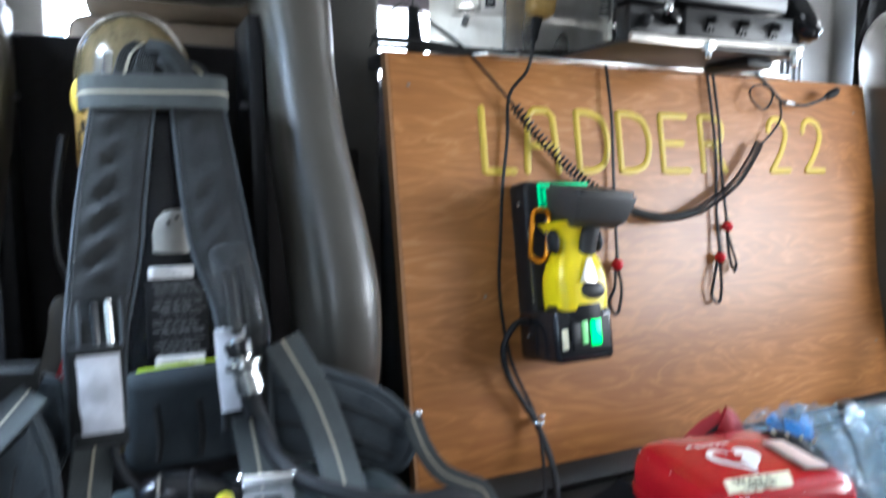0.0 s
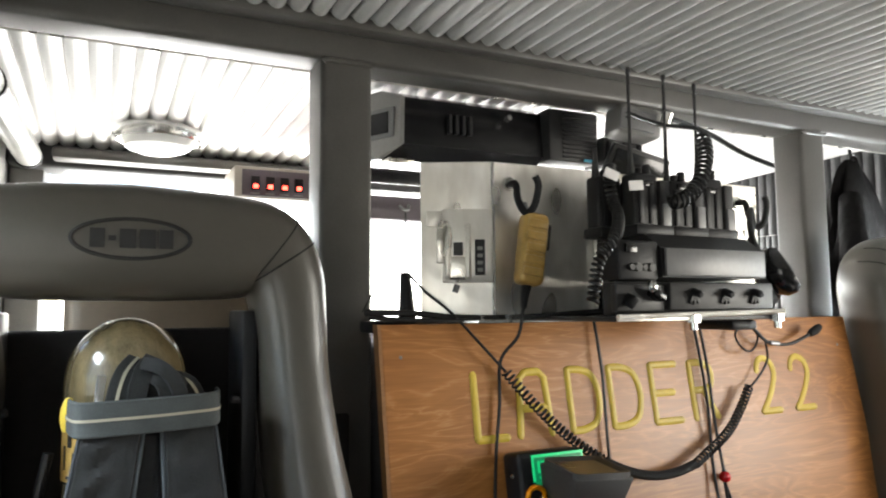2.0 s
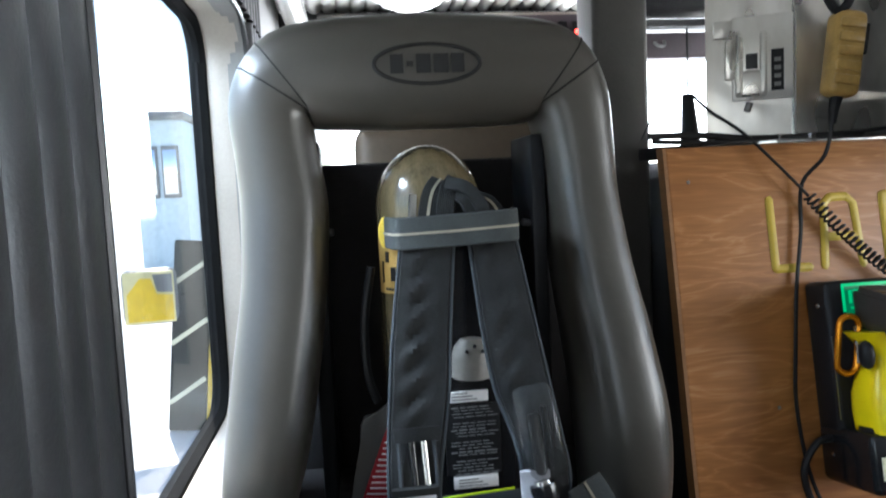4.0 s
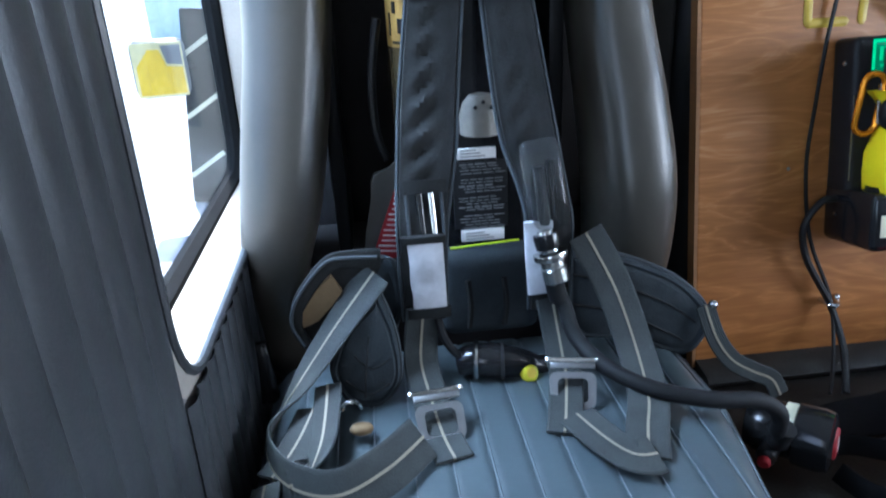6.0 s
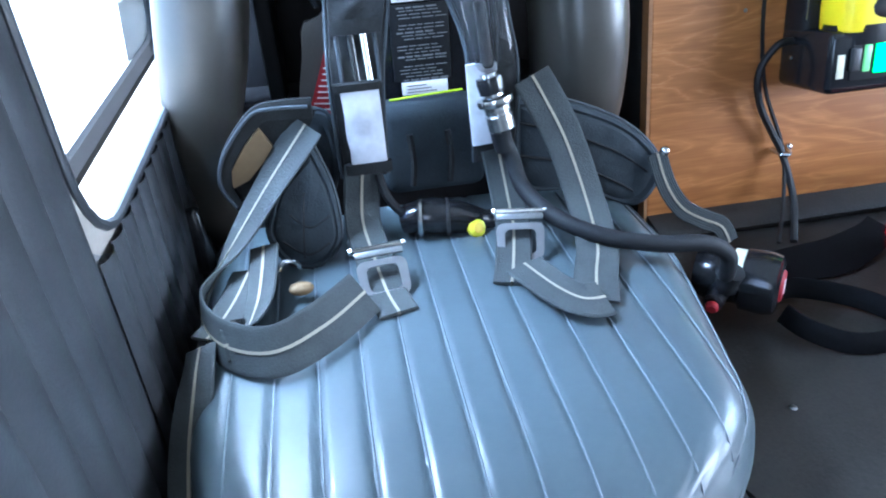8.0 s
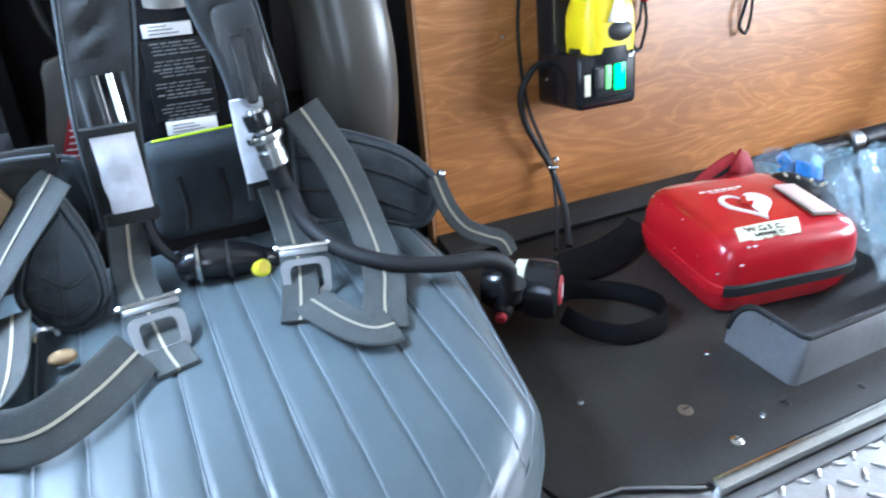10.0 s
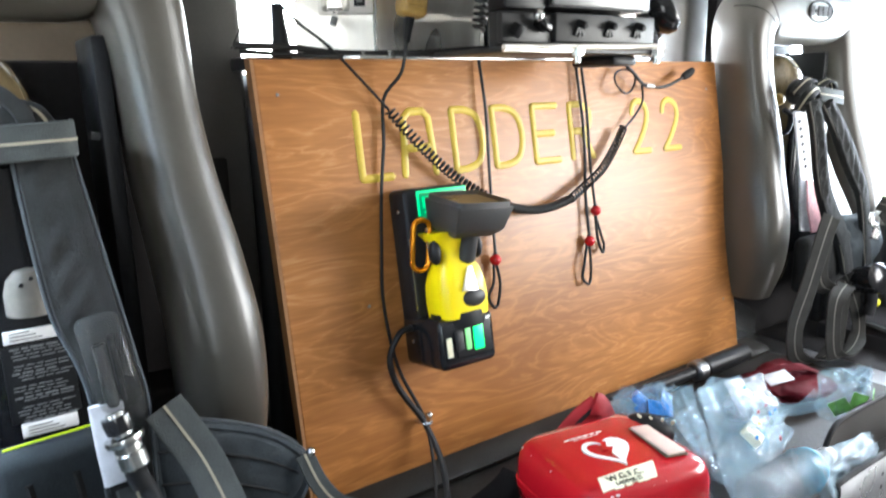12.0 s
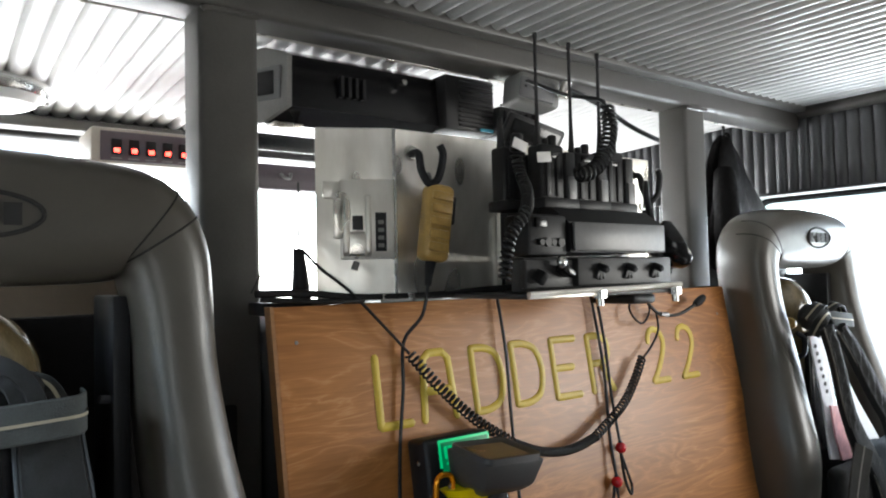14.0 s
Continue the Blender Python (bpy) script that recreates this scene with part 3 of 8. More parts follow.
pole = part("post", put(rbox(-0.047, 0.047, -0.015, 0.015, -0.262, 0.25, 0.004), post_at), "mattblack", mir, "matt black post")
part("yellow_edge", put(rbox(0.049, 0.066, -0.013, 0.013, -0.262, 0.27, 0.004), post_at), "truckyellow", mir, "yellow edge strip")
for k in range(3):
    part("stripe", put(rbox(-0.056, 0.056, -0.022, -0.0155, -0.006, 0.006, 0.001), post_at @ pose(0, 0, 0.17 - 0.16 * k, 0, -38, 0)), "cream", pole, "pale slanting stripe")
part("arm", rod(tuple(far @ Vector((-0.50, 2.07, 0.885))), tuple(far @ Vector((-0.43, 2.10, 0.885))), 0.03, 10), "mattblack", mir)

# left side: wall with its window
XL, XR, ROOF = -0.19, 2.15, 1.665
WIN = rounded(1.071, 1.0615, 0.399, 0.3435, 0.07)
INNER = rounded(1.071, 1.0755, 0.402, 0.3325, 0.075)


def left3(a, b, d):
    return (XL - d, a, b)


def right3(a, b, d):
    return (XR + d, a, b)


outer = [(0.22, 0.0), (2.6, 0.0), (2.6, ROOF + 0.04), (0.22, ROOF + 0.04)]
solid("wall_left", plate_with_hole(outer, WIN, left3, 0.10), "grey", "grey cab side wall with a large side window", "wall", kind="structure")
wr_outer = [(0.62, 0.0), (2.6, 0.0), (2.6, ROOF + 0.04), (0.62, ROOF + 0.04)]
solid("wall_right", plate_with_hole(wr_outer, WIN, right3, 0.10), "grey", "grey cab side wall with a large side window", "wall", kind="structure")
for nm, side3, tag in (("window_1", left3, 1), ("window_2", right3, -1)):
    w = thing(nm, side3(1.085, 0.73, 0.08), "fixed cab side window in a black rubber gasket", "window", kind="structure")
    loop = [side3(a, b, 0.082) for a, b in WIN]
    part("gasket", tube(loop + loop[:1], 0.017, 8, 1), "mattblack", w, "black rubber gasket")
    pane = skin([[Vector(side3(a, b, d)) for a, b in WIN] for d in (0.081, 0.086)])
    pob = part("pane", pane, "glasspane", w, smooth=False)
    pob.visible_shadow = False
    arch = [side3(a, b, -0.004) for a, b in INNER]
    part("moulding", tube(arch + arch[:1], 0.005, 8, 1), "wallrib", w, "dark vinyl welt")
    rim_in = [[Vector(side3(1.071 + (a - 1.071) * g, 1.0755 + (b - 1.0755) * g, d)) for a, b in INNER] for g, d in ((1.09, 0.004), (1.0, -0.005), (0.996, 0.002))]
    rim_out = [[Vector(side3(a, b, d)) for a, b in rounded(1.071, 1.0615, 0.398, 0.3425, 0.07)] for d in (0.05, 0.076)]
    # right reveal coloured dark to offset the lamp in its opening
    part("reveal", skin(rim_in + rim_out, cap=False), "beige" if tag > 0 else "post", w)
# ribbed upholstery on the side walls
solid("wall_panelling", ribbed((XL + 0.002, 0.23, 0.0), (0, 0.44, 0), (0, 0, ROOF), (1, 0, 0), 0.044, 0.0048), "wallrib", "dark blue-grey ribbed vinyl wall panel beside the window", "wall panel", "wall panels", "structure")
solid("wall_panelling", ribbed((XL + 0.0035, 0.672, 0.0), (0, 1.6, 0), (0, 0, 0.738), (1, 0, 0), 0.034, 0.006), "wallrib", "dark blue-grey ribbed vinyl wall panel under the window", "wall panel", "wall panels", "structure")
solid("wall_panelling", ribbed((XL + 0.002, 0.69, 1.412), (0, 0.95, 0), (0, 0, 0.25), (1, 0, 0), 0.041, 0.014), "wallrib", "grey ribbed vinyl strip above the side window", "wall panel", "wall panels", "structure")
solid("wall_panelling", ribbed((XR - 0.002, 0.64, 1.412), (0, 1.4, 0), (0, 0, 0.25), (-1, 0, 0), 0.035, 0.009), "wallrib", "grey ribbed vinyl strip above the side window", "wall panel", "wall panels", "structure")
solid("wall_panelling", ribbed((XL + 0.002, 1.485, 0.705), (0, 0.155, 0), (0, 0, 0.704), (1, 0, 0), 0.041, 0.012), "wallrib", "grey ribbed vinyl panel ahead of the side window", "wall panel", "wall panels", "structure")
solid("wall_panelling", ribbed((XR - 0.002, 1.485, 0.705), (0, 0.5, 0), (0, 0, 0.704), (-1, 0, 0), 0.024, 0.006), "wallrib", "grey ribbed vinyl panel ahead of the side window", "wall panel", "wall panels", "structure")
solid("wall_panelling", ribbed((XR - 0.002, 0.64, 0.0), (0, 1.5, 0), (0, 0, 0.70), (-1, 0, 0), 0.030, 0.006), "wallrib", "dark grey ribbed vinyl wall panel under the window", "wall panel", "wall panels", "structure")

# plain closing walls behind the camera, with the right door's window
solid("wall_rear", rbox(XL - 0.1, XR + 0.1, -1.0, -0.92, 0, ROOF + 0.04, 0), "grey", "plain grey cab rear wall", "wall", kind="structure")
solid("wall_left_door", plate_with_hole([(-0.92, 0.0), (0.215, 0.0), (0.215, ROOF + 0.04), (-0.92, ROOF + 0.04)], rounded(-0.19, 1.12, 0.36, 0.34, 0.07), left3, 0.10), "grey", "grey cab door with a window", "wall", kind="structure")
solid("wall_right_door", plate_with_hole([(-0.92, 0.0), (0.615, 0.0), (0.615, ROOF + 0.04), (-0.92, ROOF + 0.04)], rounded(-0.13, 1.12, 0.56, 0.34, 0.07), right3, 0.10), "grey", "grey cab door with a window", "wall", kind="structure")
solid("floor", rbox(XL - 0.1, XR + 0.1, -1.0, 2.6, -0.06, 0.0, 0), "mat", "black ribbed rubber cab floor", "floor", kind="structure")

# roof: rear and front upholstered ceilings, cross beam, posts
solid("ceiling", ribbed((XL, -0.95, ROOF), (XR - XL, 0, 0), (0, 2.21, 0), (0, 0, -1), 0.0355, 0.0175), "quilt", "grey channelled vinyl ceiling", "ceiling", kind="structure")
solid("ceiling_front", ribbed((XL, 1.33, 1.655), (XR - XL, 0, 0), (0, 0.95, -0.03), (0, 0, -1), 0.041, 0.013), "quiltlit", "channelled vinyl ceiling over the front seats, windscreen light in its colour", "ceiling", kind="structure")
solid("roof", rbox(XL - 0.1, XR + 0.1, -1.0, 2.6, 1.68, 1.75, 0), "grey", "cab roof panel", "roof", kind="structure")
beam = solid("ceiling_beam", rbox(XL, XR, 1.262, 1.345, 1.592, 1.668, 0.012, 3), "post", "grey painted steel cross beam under the ceiling", "beam", kind="structure")
solid("ceiling_trim", rod((XL, 1.365, 1.605), (XR, 1.365, 1.605), 0.006, 8), "alu", "thin bright trim strip along the cross beam", "trim", kind="structure")
solid("ceiling_trim", rbox(XL, XR, 1.225, 1.265, 1.638, 1.660, 0.006), "post", "grey trim where the ceiling meets the beam", "trim", kind="structure")
for px0, px1 in ((0.374, 0.466), (1.575, 1.662)):
    p = thing("post", (px0 + 0.05, 1.31, 0.0), "grey painted square steel post from floor to beam", "post", "cab posts", "structure")
    part("column", rbox(px0, px1, 1.262, 1.345, 0.0, 1.60, 0.010, 3), "post", p)
    part("weld_bead", tube([(px0 + 0.004 + 0.001 * (k % 2), 1.262, 1.586 + 0.002 * (k % 3)) if k < 1 else (px0 + (px1 - px0) * k / 10, 1.259 + 0.002 * (k % 2), 1.590) for k in range(11)], 0.005, 6, 1), "post", p)
# side cove at the right ceiling edge
solid("ceiling_cove", rbox(XR - 0.035, XR, -0.9, 1.26, 1.622, 1.66, 0.015, 3), "post", "dark grey cove along the ceiling edge", "trim", kind="structure")
solid("ceiling_cove", rbox(XL, XL + 0.04, -0.9, 1.26, 1.62, 1.66, 0.018, 3), "post", "dark grey cove along the ceiling edge", "trim", kind="structure")

duct = thing("ceiling_duct", (-0.13, 1.36, 1.565), "round grey duct with black bands along the ceiling edge", "duct")
part("pipe", tube([(-0.143, 1.20, 1.546), (-0.143, 1.36, 1.551), (-0.140, 1.8, 1.570), (-0.134, 2.24, 1.575)], 0.032, 20, 4), "quilt", duct)
for yy in (1.52, 2.22):
    part("band", lathe([(0.032, -0.006), (0.035, -0.006), (0.035, 0.006), (0.032, 0.006)], 24, pose(-0.142 + 0.007 * (yy > 2), yy, 1.5575 + 0.0170 * (yy > 2), 90, 0, 0)), "rubber", duct, "black rubber band")

# front of the cab: windscreen surround, dashboard, overhead items
solid("windscreen_header", rbox(XL, XR, 2.26, 2.40, 1.555, 1.68, 0.02, 3), "darkgrey", "dark grey header above the windscreen", "trim", kind="structure")
solid("windscreen_header", rbox(-0.08, 0.62, 2.19, 2.26, 1.568, 1.60, 0.010), "post", "grey visor rail above the windscreen", "trim", kind="structure")
for ax in (XL, XR - 0.09):
    solid("windscreen_pillar", rbox(ax, ax + 0.09, 2.32, 2.46, 0.9, 1.68, 0.02), "grey", "grey windscreen pillar", "pillar", kind="structure")
solid("dashboard", rbox(XL, XR, 1.95, 2.58, 0.0, 1.06, 0.05, 3), "grey", "grey dashboard below the windscreen", "dashboard", kind="structure")
ws = skin([[Vector((x, y + d, z)) for x, y, z in ((XL, 2.52, 1.0), (XR, 2.52, 1.0), (XR, 2.40, 1.68), (XL, 2.40, 1.68))] for d in (0.0, 0.006)])
wsg = solid("windscreen", ws, "glasspane", "clear windscreen filled with white daylight", "window", kind="structure")
wsg.visible_shadow = False

lamp = thing("dome_light", (0.167, 2.02, 1.60), "round white ceiling light with a chrome rim", "ceiling light")
part("lens", lathe([(0.001, -0.040), (0.05, -0.038), (0.078, -0.026), (0.088, -0.006), (0.088, 0.0)], 28, pose(0.167, 2.02, 1.604)), "lens", lamp, "frosted lens")
part("rim", lathe([(0.087, -0.008), (0.098, -0.012), (0.104, 0.0), (0.104, 0.02), (0.087, 0.02)], 28, pose(0.167, 2.02, 1.606)), "steel", lamp, "chrome rim")
for a in (20, 200):
    part("screw", ball((0.167 + 0.108 * math.cos(radians(a)), 2.02 + 0.108 * math.sin(radians(a)), 1.60), 0.008, 1), "steel", lamp)

sw = thing("switch_panel", (0.5, 2.02, 1.50), "purple-grey overhead switch panel with red pilot lamps", "switch panel")
part("case", rbox(0.352, 0.66, 2.0, 2.16, 1.462, 1.548, 0.008), "beige", sw)
part("face", rbox(0.372, 0.655, 1.994, 2.0, 1.468, 1.538, 0.002), "purple", sw, "dark purple-grey face")
for k in range(6):
    r = part("rocker_switch", rbox(0.394 + 0.0385 * k, 0.418 + 0.0385 * k, 1.987, 1.995, 1.482, 1.520, 0.003), "black", sw)
    part("pilot_lamp", rbox(0.400 + 0.0385 * k, 0.412 + 0.0385 * k, 1.984, 1.988, 1.487, 1.497, 0.001), "led_red", r, "lit red lamp")
    part("legend", rbox(0.394 + 0.0385 * k, 0.418 + 0.0385 * k, 1.9925, 1.995, 1.473, 1.4755, 0), "grey", r)

con = thing("overhead_console", (0.75, 1.5, 1.49), "black overhead radio console hung under the ceiling", "console")
pts = [(1.43, 1.60), (1.48, 1.622), (1.56, 1.62), (1.56, 1.475), (1.47, 1.475), (1.42, 1.50)]
body = skin([[Vector((x - s * (y - 1.43) - 0.22 * s * (1.60 - z), y, z)) for y, z in pts] for x, s in ((0.598, 0.5), (0.928, 0.0))])
part("body", body, "blackgloss", con, smooth=False)
part("end_panel", skin([[Vector((x - 0.5 * (y - 1.43) - 0.11 * (1.60 - z), y, z)) for y, z in pts] for x in (0.588, 0.5975)]), "grey", con, "grey end panel", smooth=False)
endm = Matrix.Translation((0.557, 1.482, 1.548)) @ pose(0, 0, 0, 0, 0, 26.6)
ev = part("end_vent", put(rbox(-0.006, 0.004, -0.05, 0.05, -0.032, 0.032, 0.003), endm), "greypanel", con, "square grey vent frame")
part("vent_opening", put(rbox(-0.009, -0.0055, -0.036, 0.036, -0.022, 0.022, 0.001), endm), "black", ev)
for k in range(4):
    part("louvre", rbox(0.69 + 0.016 * k, 0.698 + 0.016 * k, 1.412, 1.424, 1.53, 1.57, 0.001, 1, None), "black", con)
part("tray", rbox(0.565, 0.625, 1.44, 1.49, 1.466, 1.474, 0.003), "alu", con, "bright tray lip")
part("hook_bolt", rod((0.83, 1.415, 1.575), (0.83, 1.40, 1.575), 0.006, 10), "steel", con)
spk = thing("speaker_box", (1.02, 1.42, 1.50), "small black loudspeaker with a ribbed grille", "speaker")
part("cabinet", rbox(0.932, 1.066, 1.40, 1.52, 1.492, 1.610, 0.006), "darkgrey", spk)
for k in range(11):
    part("grille_bar", rbox(0.966, 1.060, 1.394, 1.4, 1.500 + 0.0098 * k, 1.505 + 0.0098 * k, 0.001, 1), "darkgrey", spk)
part("blue_mark", rbox(1.02, 1.055, 1.392, 1.3945, 1.493, 1.499, 0), "bluestrip", spk, "blue marking")
dv = thing("roof_device", (1.08, 1.31, 1.52), "pale grey clamp-on electronic unit under the beam", "device")
t_dv = pose(1.057, 1.262, 1.548, 0, 7, -10) @ Matrix.Diagonal((0.95, 0.9, 0.80, 1))
part("housing", put(rbox(-0.055, 0.05, -0.03, 0.05, -0.034, 0.045, 0.012, 3), t_dv), "grey", dv)
part("front_plate", put(rbox(-0.06, 0.028, -0.042, -0.031, -0.028, 0.026, 0.008, 3), t_dv), "greypanel", dv)
part("knob", put(rod((0.044, -0.045, -0.01), (0.044, -0.06, 0.03), 0.012, 12, 0.003), t_dv), "alu", dv, "bright metal knob")
for k in range(4):
    part("screw", put(ball((-0.048 + 0.02 * (k % 2), -0.043, 0.012 - 0.012 * (k // 2)), 0.003, 1), t_dv), "black", dv)
scr = thing("tilted_display", (1.07, 1.32, 1.45), "tilted black screen in a grey bezel", "display")
part("bezel", put(rbox(-0.075, 0.075, -0.01, 0.01, -0.045, 0.045, 0.006), pose(1.135, 1.36, 1.478, 24, 14, -8)), "darkgrey", scr)
part("screen", put(rbox(-0.064, 0.064, -0.013, -0.0105, -0.035, 0.035, 0.002), pose(1.135, 1.36, 1.478, 24, 14, -8)), "blackgloss", scr)
mob = thing("mobile_radio", (1.13, 1.42, 1.5), "black mobile radio unit slung below the beam", "radio")
part("case", rbox(1.075, 1.190, 1.39, 1.47, 1.490, 1.556, 0.005), "darkgrey", mob)
part("bright_edge", rbox(1.077, 1.188, 1.3885, 1.3935, 1.5565, 1.560, 0.001), "steel", mob)
for k in range(5):
    part("cooling_fin", rbox(1.082 + 0.022 * k, 1.089 + 0.022 * k, 1.382, 1.390, 1.495, 1.545, 0.001), "black", mob)
# roof cable run along the beam
solid("roof_cable", tube([(1.12, 1.26, 1.58), (1.3, 1.30, 1.568), (1.5, 1.36, 1.545), (1.75, 1.42, 1.53)], 0.006), "cord", "black cable running under the cross beam", "cable")
vis = thing("sun_visor_rail", (0.4, 2.1, 1.38), "dark visor rail seen before the bright windscreen", "visor")
part("rail", rbox(0.70, 1.5, 2.08, 2.14, 1.434, 1.506, 0.008), "purple", vis)
part("rail_clip", tube([(0.85, 2.075, 1.478), (0.86, 2.066, 1.466), (0.875, 2.066, 1.466), (0.88, 2.075, 1.48)], 0.005, 8), "dullsteel", vis)
part("thin_bar", rbox(0.70, 1.5, 2.10, 2.106, 1.526, 1.531, 0.001), "darkgrey", vis)
part("tinted_visor", rbox(0.66, 1.5, 2.09, 2.10, 1.546, 1.65, 0.003), "blackgloss", vis, "dark tinted visor sheet")
# front seat back behind the rear-facing seat
fs = thing("front_seat", (0.08, 1.45, 0.5), "tan-backed front seat behind the rear-facing seat", "seat")
part("backrest", rbox(-0.006, 0.40, 1.42, 1.56, 0.5, 1.215, 0.03, 4), "tan", fs)
part("headrest", rbox(0.02, 0.37, 1.43, 1.55, 1.212, 1.30, 0.035, 4), "tan", fs)
part("seat_base", rbox(-0.04, 0.42, 1.42, 1.90, 0.0, 0.495, 0.04, 3), "tan", fs)

# engine cover with the plywood board
cover = solid("engine_cover", rbox(0.47, 1.53, 1.20, 1.93, 0.0, 1.125, 0.03, 3), "darkgrey", "dark grey engine cover between the seats", "engine cover", kind="structure")
solid("seat_base_box", rbox(XL + 0.01, 0.43, 1.26, 1.37, 0.0, 1.0, 0.01), "shell", "black bulkhead behind the seats", "bulkhead", kind="structure")
solid("seat_base_box", rbox(1.55, XR - 0.01, 1.30, 1.41, 0.0, 1.0, 0.01), "shell", "black bulkhead behind the seats", "bulkhead", kind="structure")
board = thing("plywood_board", (0.99, 1.1, 0.475), "varnished plywood board with routed yellow lettering", "board")
z0, z1 = 0.472, 1.141
quad = [on_panel(0.440, z0), on_panel(1.542, z0), on_panel(1.542, z1), on_panel(0.440, z1)]
back = [p + Vector((0, 0.018, -0.003)) for p in quad]
bb = skin([quad, back])
bmesh.ops.bevel(bb, geom=bb.edges[:], offset=0.002, segments=2, profile=0.5, affect="EDGES")
part("sheet", bb, "ply", board, smooth=False)
part("edge_band", skin([[on_panel(x, z, o) for x, o in ((0.4345, 0.001), (0.4396, 0.001), (0.4396, -0.020), (0.4345, -0.020))] for z in (z0, z1)]), "ply_edge", board, "darker plywood edge", smooth=False)
for x, z in ((0.47, 1.09), (0.575, 0.76), (1.50, 1.08), (1.50, 0.60)):
    part("nail_head", put(lathe([(0.0005, 0.0012), (0.0025, 0.001), (0.003, 0)], 10), panel_frame(x, z, 0.0)), "dullsteel", board)


def stroke_letter(x, strokes, w, h=0.101, z=0.957):
    bms = []
    for s in strokes:
        pts = [panel_frame(x + a * w, z + b * h, 0.0) @ Vector((0, 0, 0.0006)) for a, b in s]
        t = tube(pts, 0.0066, 8, 4 if len(s) > 4 else 1)
        inv = panel_frame(x, z)
        put(t, inv.inverted())
        put(t, Matrix.Diagonal((1, 1, 0.45, 1)))
        put(t, inv)
        bms.append(t)
        for p in (pts[0], pts[-1]):
            b = ball((0, 0, 0), 0.0066, 1, (1, 1, 0.45))
            bms.append(put(b, Matrix.Translation(p) @ inv.to_3x3().to_4x4()))
    return part("letter", join(*bms), "lettering", board, "yellow painted letter")


S_L = [[(0, 1), (0, 0)], [(0, 0), (1, 0)]]
S_A = [[(0, 0), (0.12, 0.9), (0.3, 1)], [(0.3, 1), (0.72, 1)], [(0.72, 1), (0.9, 0.9), (1, 0)], [(0.07, 0.42), (0.95, 0.42)]]
S_D = [[(0, 0), (0, 1)], [(0, 1), (0.45, 0.99), (0.85, 0.86), (1, 0.5), (0.85, 0.14), (0.45, 0.01), (0, 0)]]
S_E = [[(0, 0), (0, 1)], [(0, 1), (1, 1)], [(0, 0.5), (0.8, 0.5)], [(0, 0), (1, 0)]]
S_R = [[(0, 0), (0, 1)], [(0, 1), (0.5, 1), (0.9, 0.9), (0.95, 0.7), (0.8, 0.54), (0.5, 0.5), (0, 0.5)], [(0.5, 0.5), (1, 0)]]
S_2 = [[(0, 0.78), (0.12, 0.95), (0.45, 1.02), (0.85, 0.92), (0.95, 0.7), (0.7, 0.42), (0.3, 0.15), (0, 0)], [(0, 0), (1, 0)]]
for x, s, w in ((0.593, S_L, 0.054), (0.672, S_A, 0.062), (0.777, S_D, 0.062), (0.866, S_D, 0.066), (0.962, S_E, 0.06), (1.058, S_R, 0.056), (1.237, S_2, 0.05), (1.336, S_2, 0.052)):
    stroke_letter(x, s, w)

# deck beside the seat
deck = [(0.30, 0.60), (0.333, 0.579), (0.338, 0.549), (0.400, 0.545), (0.474, 0.508), (0.613, 0.512), (0.96, 0.505), (1.62, 0.49), (1.62, 1.05), (0.30, 1.05)]
solid("deck_mat", prism(deck, 0.4525, 0.460, 0.002), "mat", "worn black rubber mat on the deck beside the seat", "mat", kind="structure")
solid("deck", rbox(0.28, 1.72, 0.30, 1.10, 0.36, 0.4515, 0.004), "tread", "bright metal deck under the rubber mat", "deck", kind="structure")
solid("deck_front", rbox(0.26, 1.74, 0.34, 1.1, 0.0, 0.358, 0.004), "darkgrey", "dark deck base", "deck", kind="structure")
up = skin([[Vector((x, y, z)) for y, z in ((1.062, 0.455), (1.012, 0.456), (1.000, 0.461), (0.996, 0.470), (1.004, 0.478), (1.040, 0.483), (1.062, 0.484))] for x in (0.44, 1.60)])
solid("deck_upstand", up, "mat", "dark rubber upstand along the foot of the board", "trim", kind="structure")
edge = thing("deck_edge_trim", (0.9, 0.5, 0.44), "bright folded metal edge of the deck", "trim", kind="structure")
part("angle", put(rbox(-0.58, 0.58, -0.012, 0.004, -0.03, 0.004, 0.003), pose(1.06, 0.497, 0.4625, 0, 0, -0.8)), "steel", edge)
part("lip", put(rbox(-0.58, 0.58, -0.028, -0.013, -0.03, -0.006, 0.003), pose(1.06, 0.497, 0.4625, 0, 0, -0.8)), "dullsteel", edge)
part("mat_edge", strap_mesh([(0.336, 0.548, 0.4585), (0.400, 0.5435, 0.4585), (0.437, 0.5255, 0.4585), (0.474, 0.5065, 0.4585)], 0.004, 0.003, (0.3, 1, 0), 1), "dullsteel", edge, "thin bent metal edge")
lug = bmesh.new()
bmesh.ops.create_icosphere(lug, subdivisions=1, radius=1)
for v in lug.verts:
    v.co = Vector((v.co.x * 0.0115, v.co.y * 0.0036, v.co.z * 0.002))
lug_me = bpy.data.meshes.new("tread_lug")
lug.to_mesh(lug_me)
lug.free()
lug_me.materials.append(M["tread"])
dplate = thing("tread_plate", (0.9, 0.42, 0.4515), "bright diamond tread plate in front of the mat", "tread plate", kind="structure")
